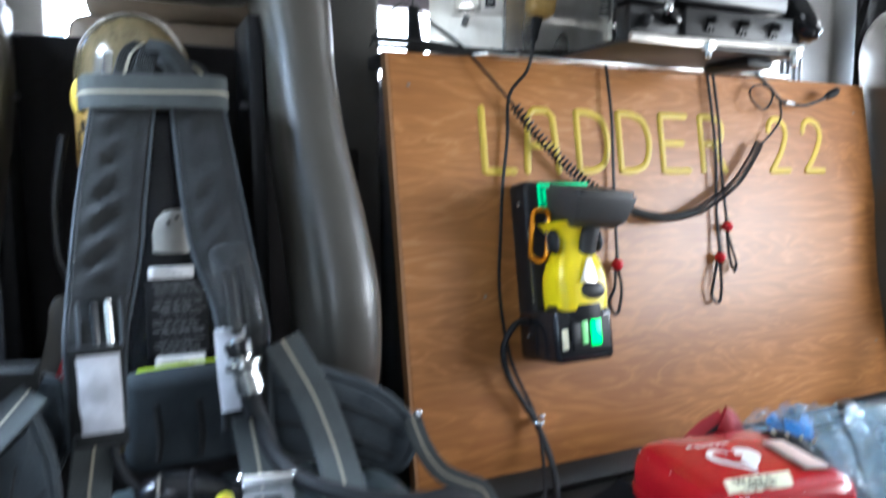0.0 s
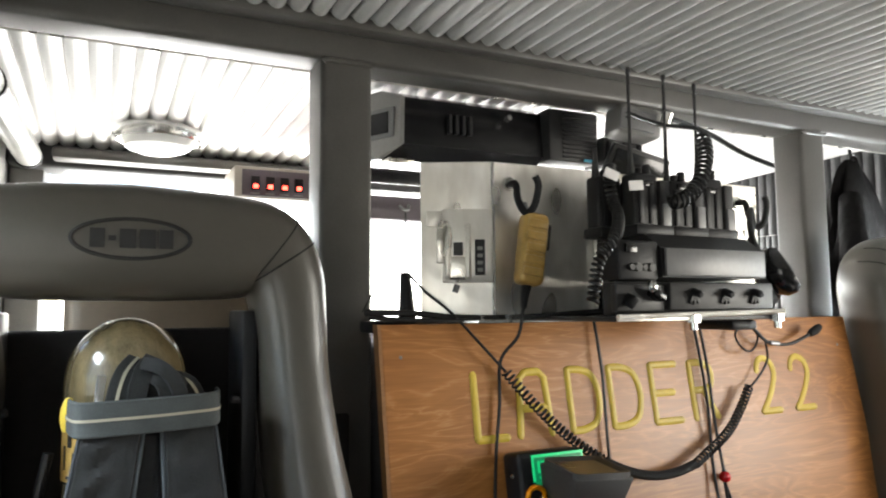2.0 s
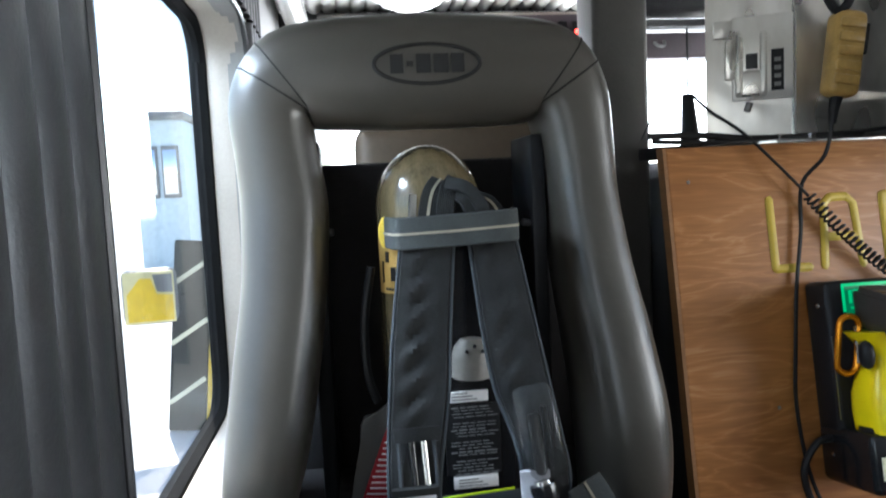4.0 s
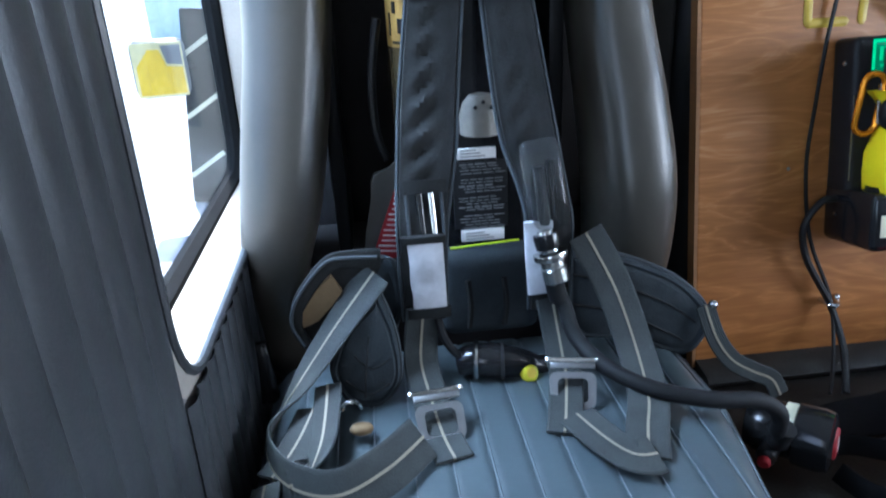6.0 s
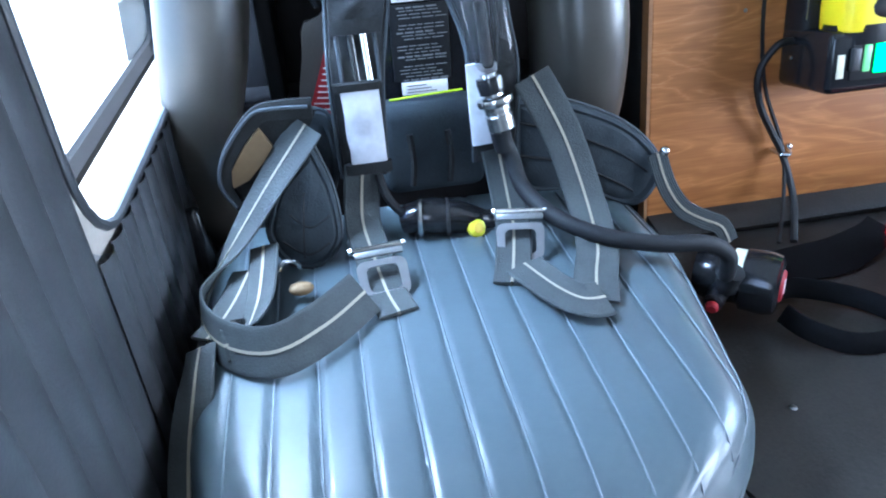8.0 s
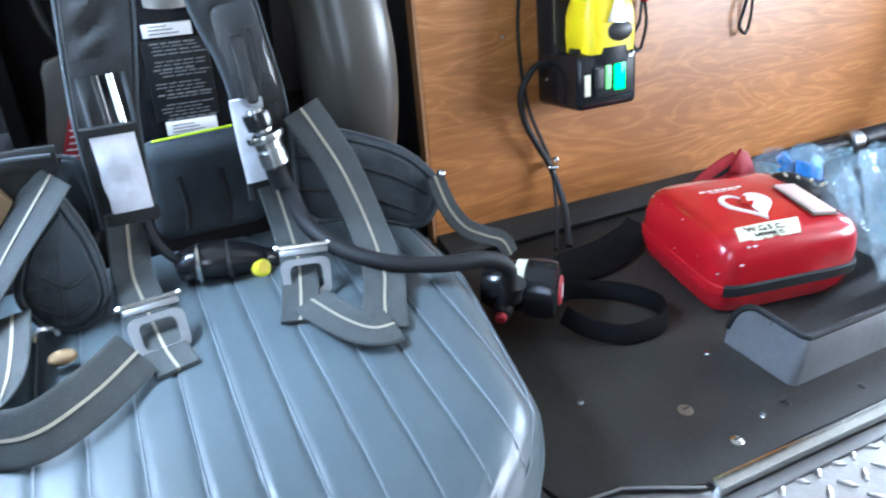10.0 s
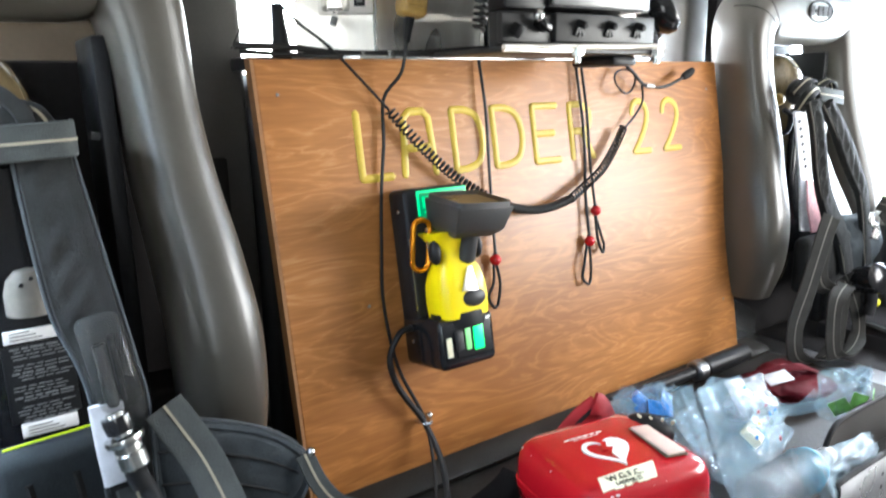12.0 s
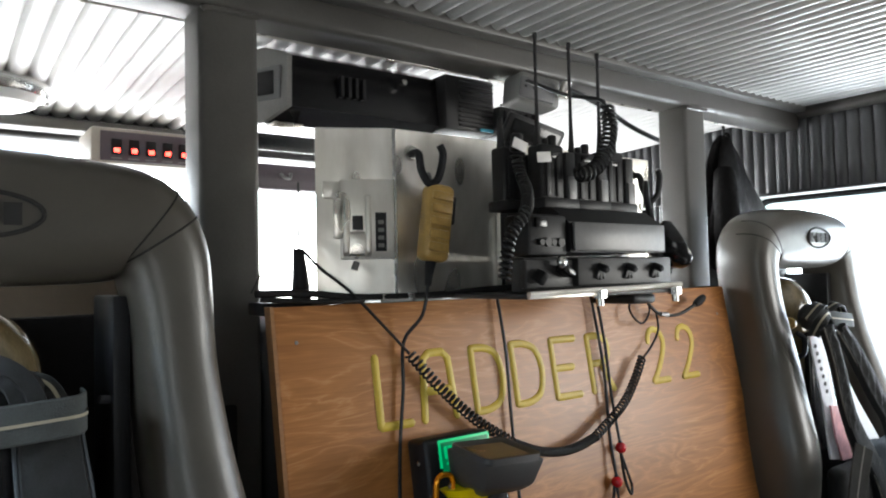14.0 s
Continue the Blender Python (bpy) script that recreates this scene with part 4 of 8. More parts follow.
for i in range(42):
    for j in range(7):
        lx, ly = 0.36 + 0.026 * i + 0.013 * (j % 2), 0.33 + 0.024 * j
        if ly > (0.55 if lx < 0.36 else 0.53 - 0.35 * (lx - 0.36) if lx < 0.46 else 0.483):
            continue
        lo = new("lug", lug_me)
        lo.parent = dplate
        lo.matrix_basis = Matrix.Translation((lx - 0.9, ly - 0.42, 0.0012)) @ pose(0, 0, 0, 0, 0, 45 if (i + j) % 2 else -45)
for k, (bx, by, s, mt) in enumerate(((0.547, 0.538, 0.0075, "steel"), (0.531, 0.597, 0.009, "tan"), (0.625, 0.661, 0.004, "steel"), (0.434, 0.66, 0.004, "dullsteel"), (0.60, 0.552, 0.004, "steel"), (0.64, 0.555, 0.005, "black"), (0.74, 0.535, 0.005, "black"), (0.86, 0.54, 0.005, "black"))):
    sc = tagged(new("deck_screw", None), "round-headed screw in the rubber mat", "screw", "deck screws")
    sc.location = (bx, by, 0.460)
    part("head", lathe([(0.0008, 0.0022), (s * 0.7, 0.0018), (s, 0.0)], 14, pose(bx, by, 0.460)), mt, sc)
    part("slot", rbox(bx - s * 0.5, bx + s * 0.5, by - s * 0.1, by + s * 0.1, 0.4615, 0.4626, 0), "black", sc)

# metal rails of the open tray
rail = thing("tray_rail", (0.8, 0.58, 0.46), "grey sheet-metal tray rail edged in black rubber", "tray")
def folded_sheet(plan, heights, thick):
    """A bent upright sheet: plan points, the height over each, a thickness."""
    rings = []
    for i, (p, h) in enumerate(zip(plan, heights)):
        q0, q1 = Vector(plan[max(i - 1, 0)]), Vector(plan[min(i + 1, len(plan) - 1)])
        d = (q1 - q0).normalized()
        n = Vector((d.y, -d.x)) * thick * 0.5
        a, b = Vector(p) + n, Vector(p) - n
        rings.append([Vector((a.x, a.y, 0.4605)), Vector((a.x, a.y, 0.4605 + h)), Vector((b.x, b.y, 0.4605 + h)), Vector((b.x, b.y, 0.4605))])
    return skin(rings)


bend = [(0.675 - 0.009 * math.cos(radians(15 * k)), 0.579 - 0.009 * math.sin(radians(15 * k))) for k in range(7)]
plan_rail = [(0.662, 0.668), (0.6622, 0.664), (0.6626, 0.658), (0.663, 0.648), (0.664, 0.635), (0.665, 0.600)] + bend + [(0.75, 0.570), (0.86, 0.571), (0.986, 0.573)]
high_rail = [0.022, 0.040, 0.054, 0.064, 0.069, 0.070] + [0.070] * 7 + [0.070, 0.070, 0.070]
part("sheet", folded_sheet(plan_rail, high_rail, 0.003), "silverpaint", rail, crease=60)
part("rubber_edge", tube([(x, y, 0.4605 + h) for (x, y), h in zip(plan_rail, high_rail)], 0.0042, 8, 2), "rubber", rail, "black rubber edging")
rail2 = thing("tray_rail", (1.2, 0.57, 0.46), "perforated grey sheet-metal tray rail beside a gap", "tray")
part("front_plate", put(rbox(0.0, 0.50, -0.0015, 0.0015, 0, 0.082, 0.001), pose(1.015, 0.560, 0.4605, 0, 0, -0.5)), "silverpaint", rail2, smooth=False)
part("rubber_edge", tube([(1.015, 0.560, 0.463), (1.016, 0.560, 0.53), (1.025, 0.560, 0.5435), (1.2, 0.559, 0.544), (1.515, 0.556, 0.544)], 0.0042, 8), "rubber", rail2, "black rubber edging")
for k in range(12):
    part("hole", rod((1.15 + 0.02 * (k % 6), 0.5588, 0.49 + 0.022 * (k // 6)), (1.15 + 0.02 * (k % 6), 0.5570, 0.49 + 0.022 * (k // 6)), 0.0035, 8), "black", rail2)


# rear-facing seats
SEAT_X = 0.082


def seat_back(cx, pull=0.028, first=0, lean=0.0, fix=None, mark=1.0):
    s = thing("jump_seat", (cx, 1.12, 0.5), "grey vinyl rear-facing crew seat with an open back", "seat", "crew seats")
    half = [(0.19, 0.47, 0.036, 1.10, 0.055), (0.236, 0.535, 0.042, 1.09, 0.064), (0.258, 0.60, 0.046, 1.075, 0.070), (0.256, 0.68, 0.053, 1.06, 0.082), (0.250, 0.78, 0.056, 1.06, 0.085), (0.237, 0.88, 0.054, 1.08, 0.082), (0.219, 0.98, 0.050, 1.10, 0.075),
            (0.210, 1.08, 0.047, 1.115, 0.068), (0.206, 1.15, 0.049, 1.12, 0.066), (0.196, 1.211, 0.055, 1.122, 0.067), (0.168, 1.246, 0.064, 1.122, 0.068), (0.115, 1.251, 0.071, 1.122, 0.070), (0.05, 1.252, 0.0735, 1.122, 0.072)]
    pts = [(a - 0.05 * max(0.0, 1.0 - b), b, h, y, d) for a, b, h, y, d in half[first:]] + [(0, 1.253, 0.0745, 1.122, 0.072)] + [(-a + pull * max(0.0, 1.0 - b) + lean * min(1.0, max(0.0, (1.2 - b) / 0.2)), b, h, y, d) for a, b, h, y, d in reversed(half[first:])]
    for k, (dc, dh) in (fix or {}).items():
        x0, b0, h0, y0, d0 = pts[-1 - k]
        pts[-1 - k] = (x0 + dc, b0, h0 + dh, y0, d0)
    pa = smooth_path([(p[0], p[1], 0) for p in pts], 5)
    pb = smooth_path([(p[2], p[3], p[4]) for p in pts], 5)
    rings = []
    for i, (p, q) in enumerate(zip(pa, pb)):
        d = (pa[min(i + 1, len(pa) - 1)] - pa[max(i - 1, 0)]).normalized()
        n = Vector((-d.y, d.x, 0))
        ring = []
        for k in range(28):
            a = 2 * math.pi * k / 28
            c, sn = math.cos(a), math.sin(a)
            cu, cv = math.copysign(abs(c) ** 0.72, c), math.copysign(abs(sn) ** 0.8, sn)
            e = p + n * cu * q.x
            ring.append(Vector((cx + e.x, q.y + cv * q.z, e.y)))
        rings.append(ring)
    frame_ob = part("backrest_frame", skin(rings), "vinyl", s)
    # stitched seams at the corners of the head section
    for want in (0.178, 0.188, -0.178, -0.188):
        i = min((abs(p.x - want) + (9 if p.y < 1.15 else 0), k) for k, p in enumerate(pa))[1]
        part("stitching", tube([p + Vector((0, 0.0004, 0)) for p in rings[i][14:28]], 0.0014, 5, 1), "logo", frame_ob, "stitched seam")
    # oval mark
    ov = [(cx + 0.066 * mark * math.cos(a), 1.0485 + 0.004 * abs(math.sin(a)) ** 2, 1.252 + 0.024 * math.sin(a)) for a in [2 * math.pi * k / 40 for k in range(41)]]
    part("oval_mark", tube(ov, 0.0028, 6, 1), "logo", s, "dark printed oval")
    for k, (a, w) in enumerate(((-0.046, 0.016), (-0.026, 0.008), (-0.014, 0.018), (0.008, 0.018), (0.030, 0.016))):
        hgt = 0.003 if k == 1 else 0.0115
        part("mark_bar", put(rbox(0, w, -0.0008, 0.0008, -hgt, hgt, 0), pose(cx + a, 1.0482, 1.252)), "logo", s)
    part("back_shell", rbox(cx - 0.228, cx + 0.228, 1.215, 1.24, 0.45, 1.140, 0.006), "shell", s, "black backing panel")
    for sg in (-1, 1):
        part("side_bracket", rbox(cx + sg * 0.150 - 0.010, cx + sg * 0.150 + 0.010, 1.10, 1.214, 0.60, 1.165, 0.004), "black", s, "black side bracket")
        part("bolt", rod((cx + sg * 0.139, 1.115, 1.045), (cx + sg * 0.128, 1.112, 1.047), 0.005, 8), "dullsteel", s)
    part("lower_back", rbox(cx - 0.22, cx + 0.22, 1.10, 1.20, 0.45, 0.70, 0.02, 3), "shell", s)
    part("pedestal", rbox(cx - 0.2, cx + 0.2, 0.70, 1.2, 0.0, 0.44, 0.02), "shell", s, "black seat pedestal")
    return s


left_seat = seat_back(SEAT_X, fix={3: (0.003, -0.010), 4: (0.020, -0.005), 5: (0.026, 0.0), 6: (0.025, 0.004), 7: (0.022, 0.009), 8: (0.012, 0.004)})
right_seat = seat_back(SEAT_X + 1.707, 0.04, 2, 0.034, mark=0.8)
right_seat["label"] = "grey vinyl rear-facing crew seat beside the bright window"
part("mount_plate", put(prism([(1.552, 0.452), (1.680, 0.452), (1.672, 0.520), (1.650, 0.540), (1.560, 0.588), (1.552, 0.588)], -0.004, 0.004, 0.002, pose(0, 0, 0, 90, 0, 0)), Matrix.Translation((0, 1.084, 0))), "steel", right_seat, "bare metal mounting plate", smooth=False)


def cushion_mesh():
    y_back, y_front, zt, zb, r = 0.965, 0.425, 0.600, 0.475, 0.055

    def span(y):
        f = (y_back - y) / (y_back - y_front)
        rx = min(0.368, 0.400 - 0.107 * f) - 1.6 * max(0.0, f - 0.69) ** 2
        lx = -0.176 + 0.004 * f + 0.10 * f ** 4.3
        return lx, rx

    nx, ny = 150, 46
    bm = bmesh.new()
    grid = []
    for j in range(ny + 1):
        v = j / ny
        y = y_back + (y_front - y_back) * v
        lx, rx = span(y)
        dv = max(0.0, (y_front + 0.15 - y) / 0.15)
        row = []
        for i in range(nx + 1):
            u = i / nx
            x = lx + (rx - lx) * u
            du = max(0.0, (lx + r - x) / r, (x - rx + r) / r)
            q = min(1.0, (du ** 2.4 + dv ** 2.4) ** (1 / 2.4))
            z = zt - (r + 0.018 * min(1.0, dv)) * (1 - math.sqrt(max(0.0, 1 - q * q)))
            z += 0.012 * math.sin(math.pi * min(1, max(0, u))) * (1 - v * 0.4) - 0.012 * (1 - v) ** 3
            ph = (x + 0.121) / 0.0385
            g = abs(ph - round(ph))
            if du < 0.8:
                z -= 0.0026 * math.exp(-(g / 0.09) ** 2)
            row.append(bm.verts.new((x, y, z)))
        grid.append(row)
    for a, b in zip(grid, grid[1:]):
        for i in range(nx):
            bm.faces.new((a[i], a[i + 1], b[i + 1], b[i]))
    rim = [grid[j][0] for j in range(ny + 1)] + grid[ny][1:] + [grid[j][nx] for j in range(ny - 1, -1, -1)] + grid[0][-2:0:-1]
    low = [bm.verts.new((v.co.x * 0.985 + 0.0012, v.co.y, zb)) for v in rim]
    for i in range(len(rim)):
        j = (i + 1) % len(rim)
        bm.faces.new((rim[i], low[i], low[j], rim[j]))
    bm.faces.new(low)
    tops = [[(vv.co.x, vv.co.y, vv.co.z) for vv in row] for row in grid]
    return bm, tops


cb, cushion_top = cushion_mesh()
seat_cushion = part("cushion", cb, "cushion", left_seat, "blue-grey channelled vinyl cushion")


for k in range(13):
    sx = -0.121 + 0.0385 * k
    line = []
    for row in cushion_top[1:]:
        if row[3][0] < sx < row[-4][0]:
            i = max(k for k in range(len(row) - 1) if row[k][0] <= sx + 0.0016)
            f = (sx + 0.0016 - row[i][0]) / (row[i + 1][0] - row[i][0])
            line.append((sx + 0.0016, row[i][1], row[i][2] + (row[i + 1][2] - row[i][2]) * f + 0.0008))
    if len(line) > 3:
        part("seam", tube(line, 0.0010, 5, 1), "seam", seat_cushion, "pale stitched seam")
side_line = [row[-6] for row in cushion_top[2::3]]
part("seam", tube([(x + 0.001, y, z + 0.0006) for x, y, z in side_line], 0.0009, 5, 1), "seam", seat_cushion)
part("seat_pan", rbox(-0.155, 0.325, 0.47, 0.95, 0.42, 0.474, 0.01), "shell", left_seat)
part("belt_buckle", put(rbox(-0.013, 0.013, -0.009, 0.009, -0.035, 0.045, 0.006, 3), pose(-0.176, 0.935, 0.598, -12, -6, 0)), "blackgloss", left_seat, "black plastic belt buckle")


# breathing apparatus on the seats
def strap_y(z):
    return 0.905 + 0.43 * (z - 0.776) if z > 0.776 else 0.905


def padded_strap(pts, widths, thick, fold=0.0, n=12, across=14):
    """A quilted strap facing the room: its front is puckered in slanting folds."""
    pp = smooth_path(pts, n)
    ww = [w.x for w in smooth_path([(w, 0, 0) for w in widths], n)]
    rings = []
    for i, p in enumerate(pp):
        d = (pp[min(i + 1, len(pp) - 1)] - pp[max(i - 1, 0)]).normalized()
        s = Vector((1, 0, 0))
        s = (s - d * s.dot(d)).normalized()
        u = s.cross(d).normalized()
        if u.y > 0:
            u = -u
        ring = []
        for k in range(across + 1):
            f = k / across
            e = min(f, 1 - f)
            pil = thick * 0.5 * min(1.0, (e / 0.10)) ** 0.5
            q = p.z / 0.034 - f * 1.5
            pucker = fold * min(1.0, max(0.0, (p.z - 0.815) / 0.04)) * math.sin(2 * math.pi * q) * math.exp(-((f - 0.40) / 0.2) ** 2) * (0.6 + 0.8 * abs(noise.noise(p * 30)))
            seam = -0.0022 * (math.exp(-((f - 0.13) / 0.02) ** 2) + math.exp(-((f - 0.87) / 0.02) ** 2))
            ring.append(p + s * (f - 0.5) * ww[i] + u * (pil + pucker + seam))
        for k in range(across, -1, -2):
            ring.append(p + s * (k / across - 0.5) * ww[i] * 0.98 - u * thick * 0.5)
        rings.append(ring)
    return skin(rings)


def shoulder(name_pts, widths, parent, fold):
    pts = [(x, strap_y(z), z) for x, z in name_pts]
    ob = part("shoulder_strap", padded_strap(pts, widths, 0.015, fold), "pad", parent, "padded dark grey shoulder strap")
    for sg in (-1, 1):
        edge = [(x + sg * (w / 2 - 0.0005), strap_y(z) - 0.003, z) for (x, z), w in zip(name_pts, widths)]
        part("piping", tube(edge, 0.0022, 6), "padlight", ob)
    return ob


def breathing_set():
    s = thing("breathing_apparatus", (SEAT_X, 1.1, 0.62), "breathing apparatus pack strapped into the seat back", "breathing apparatus", "breathing sets")
    cx, cy, r = 0.083, 1.128, 0.072
    prof = [(0.02, 0.58), (0.06, 0.60), (r, 0.64), (r, 1.075)] + [(r * math.cos(a), 1.075 + 0.083 * math.sin(a)) for a in [math.pi / 2 * k / 10 for k in range(1, 10)]] + [(0.001, 1.158)]
    part("air_cylinder", lathe(prof, 36, pose(cx, cy, 0)), "cylinder", s, "glossy amber fibre-wrapped air cylinder")
    part("back_plate", rbox(0.045, 0.175, 1.03, 1.054, 0.68, 1.03, 0.012, 3), "blackgloss", s, "black composite back plate")
    part("reducer", lathe([(0.001, 0.912), (0.013, 0.910), (0.022, 0.900), (0.026, 0.885), (0.026, 0.862), (0.001, 0.862)], 20, pose(0.117, 1.028, 0)), "valve", s, "cream pressure reducer cap")
    for hx, hz in ((0.108, 0.898), (0.118, 0.904), (0.128, 0.897)):
        part("hole", ball((hx, 1.006, hz), 0.0028, 1), "black", s)
    for (x0, x1, z0, z1), mt in (((0.084, 0.136, 0.829, 0.843), "white"), ((0.088, 0.145, 0.717, 0.733), "white")):
        lb = part("label", rbox(x0, x1, 1.026, 1.0298, z0, z1, 0.0005), mt, s, "white printed label")
        for k in range(3):
            part("print_bar", rbox(x0 + 0.006, x1 - 0.014 - 0.006 * k, 1.0252, 1.0262, z0 + 0.003 + 0.004 * k, z0 + 0.0045 + 0.004 * k, 0), "grey", lb)
    dark = part("label", rbox(0.080, 0.150, 1.0268, 1.0295, 0.735, 0.826, 0.0005), "black", s, "black data label with small grey print")
    rng = random.Random(4)
    for k in range(22):
        zz = 0.823 - 0.0041 * k
        a = 0.086 + rng.uniform(0, 0.010)
        if k % 6 == 4:
            continue
        while a < 0.132 + rng.uniform(0, 0.01):
            w = rng.uniform(0.006, 0.014)
            tall = 0.0018 if k % 7 == 0 else 0.0010
            part("print_bar", rbox(a, a + w, 1.0258, 1.0269, zz - tall, zz, 0), "greypanel", dark)
            a += w + 0.0022
    # head band across the shoulder straps
    arc = [(0.020, 1.060, 1.046), (0.026, 1.024, 1.046), (0.036, 1.006, 1.046), (0.07, 1.0, 1.047), (0.11, 0.9985, 1.048), (0.15, 1.0, 1.0495), (0.172, 1.006, 1.050), (0.182, 1.028, 1.050), (0.184, 1.062, 1.050)]
    band = part("head_band", webbing(arc, 0.039, 0.003, (0, 0.12, 1), 5), "web", s, "grey webbing band with a pale line")
    part("thread_line", strap_mesh([(x, y - 0.0002, z - 0.001) for x, y, z in arc], 0.0026, 0.0058, (0, 0.12, 1), 5), "webline", band)
    shoulder([(0.066, 1.03), (0.050, 0.93), (0.043, 0.875), (0.034, 0.82), (0.028, 0.776), (0.026, 0.675)], [0.066, 0.068, 0.068, 0.062, 0.056, 0.052], s, 0.0065)
    shoulder([(0.147, 1.03), (0.154, 0.93), (0.160, 0.87), (0.170, 0.82), (0.174, 0.776), (0.174, 0.675)], [0.060, 0.066, 0.066, 0.056, 0.054, 0.050], s, 0.0035)
    # folded webbing over the dome
    part("webbing_knot", ball((0.112, 1.036, 1.064), 0.03, 3, (1.35, 0.55, 1.15)), "pad", s, "knot of dark webbing")
    folds = (
        ([(0.066, 1.010, 1.040), (0.071, 1.020, 1.072), (0.079, 1.036, 1.094), (0.092, 1.058, 1.108)], 0.024, (1, -0.1, -0.3)),
        ([(0.088, 1.008, 1.040), (0.091, 1.016, 1.072), (0.098, 1.030, 1.095), (0.110, 1.050, 1.109)], 0.022, (1, -0.1, -0.3)),
        ([(0.096, 1.034, 1.104), (0.116, 1.018, 1.099), (0.131, 1.012, 1.082), (0.139, 1.008, 1.060), (0.142, 1.006, 1.040)], 0.017, [(0.1, 0.5, 1), (0.5, 0.5, 0.9), (0.9, 0.3, 0.5), (1, 0.1, 0.2), (1, 0.1, 0.1)]),
        ([(0.104, 1.030, 1.090), (0.116, 1.016, 1.082), (0.123, 1.010, 1.062), (0.124, 1.006, 1.040)], 0.016, [(0.4, 0.5, 1), (0.8, 0.4, 0.6), (1, 0.1, 0.3), (1, 0.1, 0.1)]),
        ([(0.130, 1.050, 1.086), (0.148, 1.034, 1.080), (0.158, 1.020, 1.062), (0.161, 1.012, 1.040)], 0.017, [(0.3, 0.5, 1), (0.7, 0.4, 0.7), (1, 0.1, 0.3), (1, 0.1, 0.1)]),
    )
    for k, (path, wd, sides) in enumerate(folds):
        wf = part("webbing_fold", webbing(path, wd, 0.003, sides), "pad", s, "folded dark webbing")
        if k in (0, 4):
            part("thread_line", strap_mesh(path, 0.0014, 0.005, sides), "webline", wf)
    part("steel_tag", put(rbox(-0.005, 0.005, -0.002, 0.002, -0.024, 0.018, 0.002), pose(0.052, 1.022, 1.075, -14, 6, 0)), "steel", s, "bright steel tongue")
    knob = [(0.0, -0.026), (0.007, -0.024), (0.009, -0.006), (0.008, 0.014), (0.004, 0.024), (-0.004, 0.024), (-0.010, 0.010), (-0.011, -0.008), (-0.007, -0.024)]
    part("yellow_lever", prism(knob, -0.008, 0.008, 0.003, pose(0.020, 1.068, 1.046, 90, 0, 0) @ Matrix.Scale(0.8, 4)), "lettering", s, "yellow plastic lever")
    # yellow warning label round the flank of the cylinder
    arc_l = [[Vector((cx + rr * math.cos(radians(a)), cy + rr * math.sin(radians(a)), z)) for z, rr in ((0.964, r + 0.0005), (0.964, r + 0.0015), (1.034, r + 0.0015), (1.034, r + 0.0005))] for a in range(196, 251, 9)]
    wl = part("warning_label", skin(arc_l), "handmic", s, "amber warning label")
    for a, z, w, h in ((214, 1.012, 0.003, 0.007), (222, 0.990, 0.004, 0.009), (206, 0.992, 0.0012, 0.014), (232, 0.994, 0.0012, 0.014), (216, 0.970, 0.007, 0.0015)):
        part("print_bar", put(rbox(-w, w, -0.0008, 0.0008, -h, h, 0), Matrix.Translation((cx + (r + 0.002) * math.cos(radians(a)), cy + (r + 0.002) * math.sin(radians(a)), z)) @ pose(0, 0, 0, 0, 0, a + 90)), "black", wl)
    part("lumbar_pad", rbox(0.05, 0.175, 0.945, 0.99, 0.62, 0.733, 0.016, 3), "padgrey", s, "dark padded lumbar section")
    part("hivis_piping", tube([(0.066, 0.967, 0.7345), (0.11, 0.965, 0.7375), (0.152, 0.967, 0.7385)], 0.0014, 6), "hivis", s, "yellow-green piping")
    for px in (0.083, 0.128):
        part("loop_seam", tube([(px, 0.944, 0.70), (px + 0.003, 0.942, 0.665), (px, 0.944, 0.635)], 0.004, 6), "pad", s)
    # red tag beside the pack
    tgm = pose(-0.004, 1.07, 0.745, 0, 6, 0)
    tg = part("tag_plate", put(prism([(-0.034, -0.070), (0.034, -0.070), (0.034, 0.085), (0.012, 0.085), (-0.004, 0.066), (-0.022, 0.062), (-0.027, 0.048), (-0.024, 0.020), (-0.031, -0.020)], -0.003, 0.003, 0.002, pose(0, 0, 0, 90, 0, 0)), tgm), "post", s, "grey plate of the warning tag")
    red_face = [(-0.022, -0.058), (0.033, -0.058), (0.033, 0.070), (0.012, 0.062), (0.002, 0.030)]
    part("red_tag", put(prism(red_face, 0.0032, 0.0044, 0, pose(0, 0, 0, 90, 0, 0)), tgm), "redsoft", tg, "red warning panel with white print", smooth=False)
    for k in range(14):
        zz = 0.052 - 0.0076 * k
        x0 = float(np.interp(zz, (-0.058, 0.030, 0.062), (-0.019, 0.005, 0.014)))
        part("print_bar", put(rbox(x0 + 0.001 * (k % 3), 0.031 - 0.003 * (k % 4), -0.0054, -0.0044, zz - 0.0016, zz, 0), tgm), "white", tg)
    part("side_frame", tube([(0.0, 1.09, 1.0), (-0.012, 1.09, 0.93), (-0.012, 1.09, 0.86), (0.0, 1.09, 0.82)], 0.006, 8), "black", s)
    return s


pack = breathing_set()
# the rest of the near set: sleeves, hose, belts, buckles
part("white_sleeve", strap_mesh([(0.030, 0.893, 0.777), (0.031, 0.8905, 0.750), (0.031, 0.892, 0.728), (0.032, 0.8905, 0.712), (0.032, 0.893, 0.694)], [0.040, 0.039, 0.040, 0.038, 0.039], 0.006), "paper", pack, "worn white reflective sleeve")
part("white_sleeve", strap_mesh([(0.158, 0.893, 0.79), (0.160, 0.892, 0.74), (0.163, 0.893, 0.70)], 0.032, 0.006), "paper", pack, "worn white reflective sleeve")
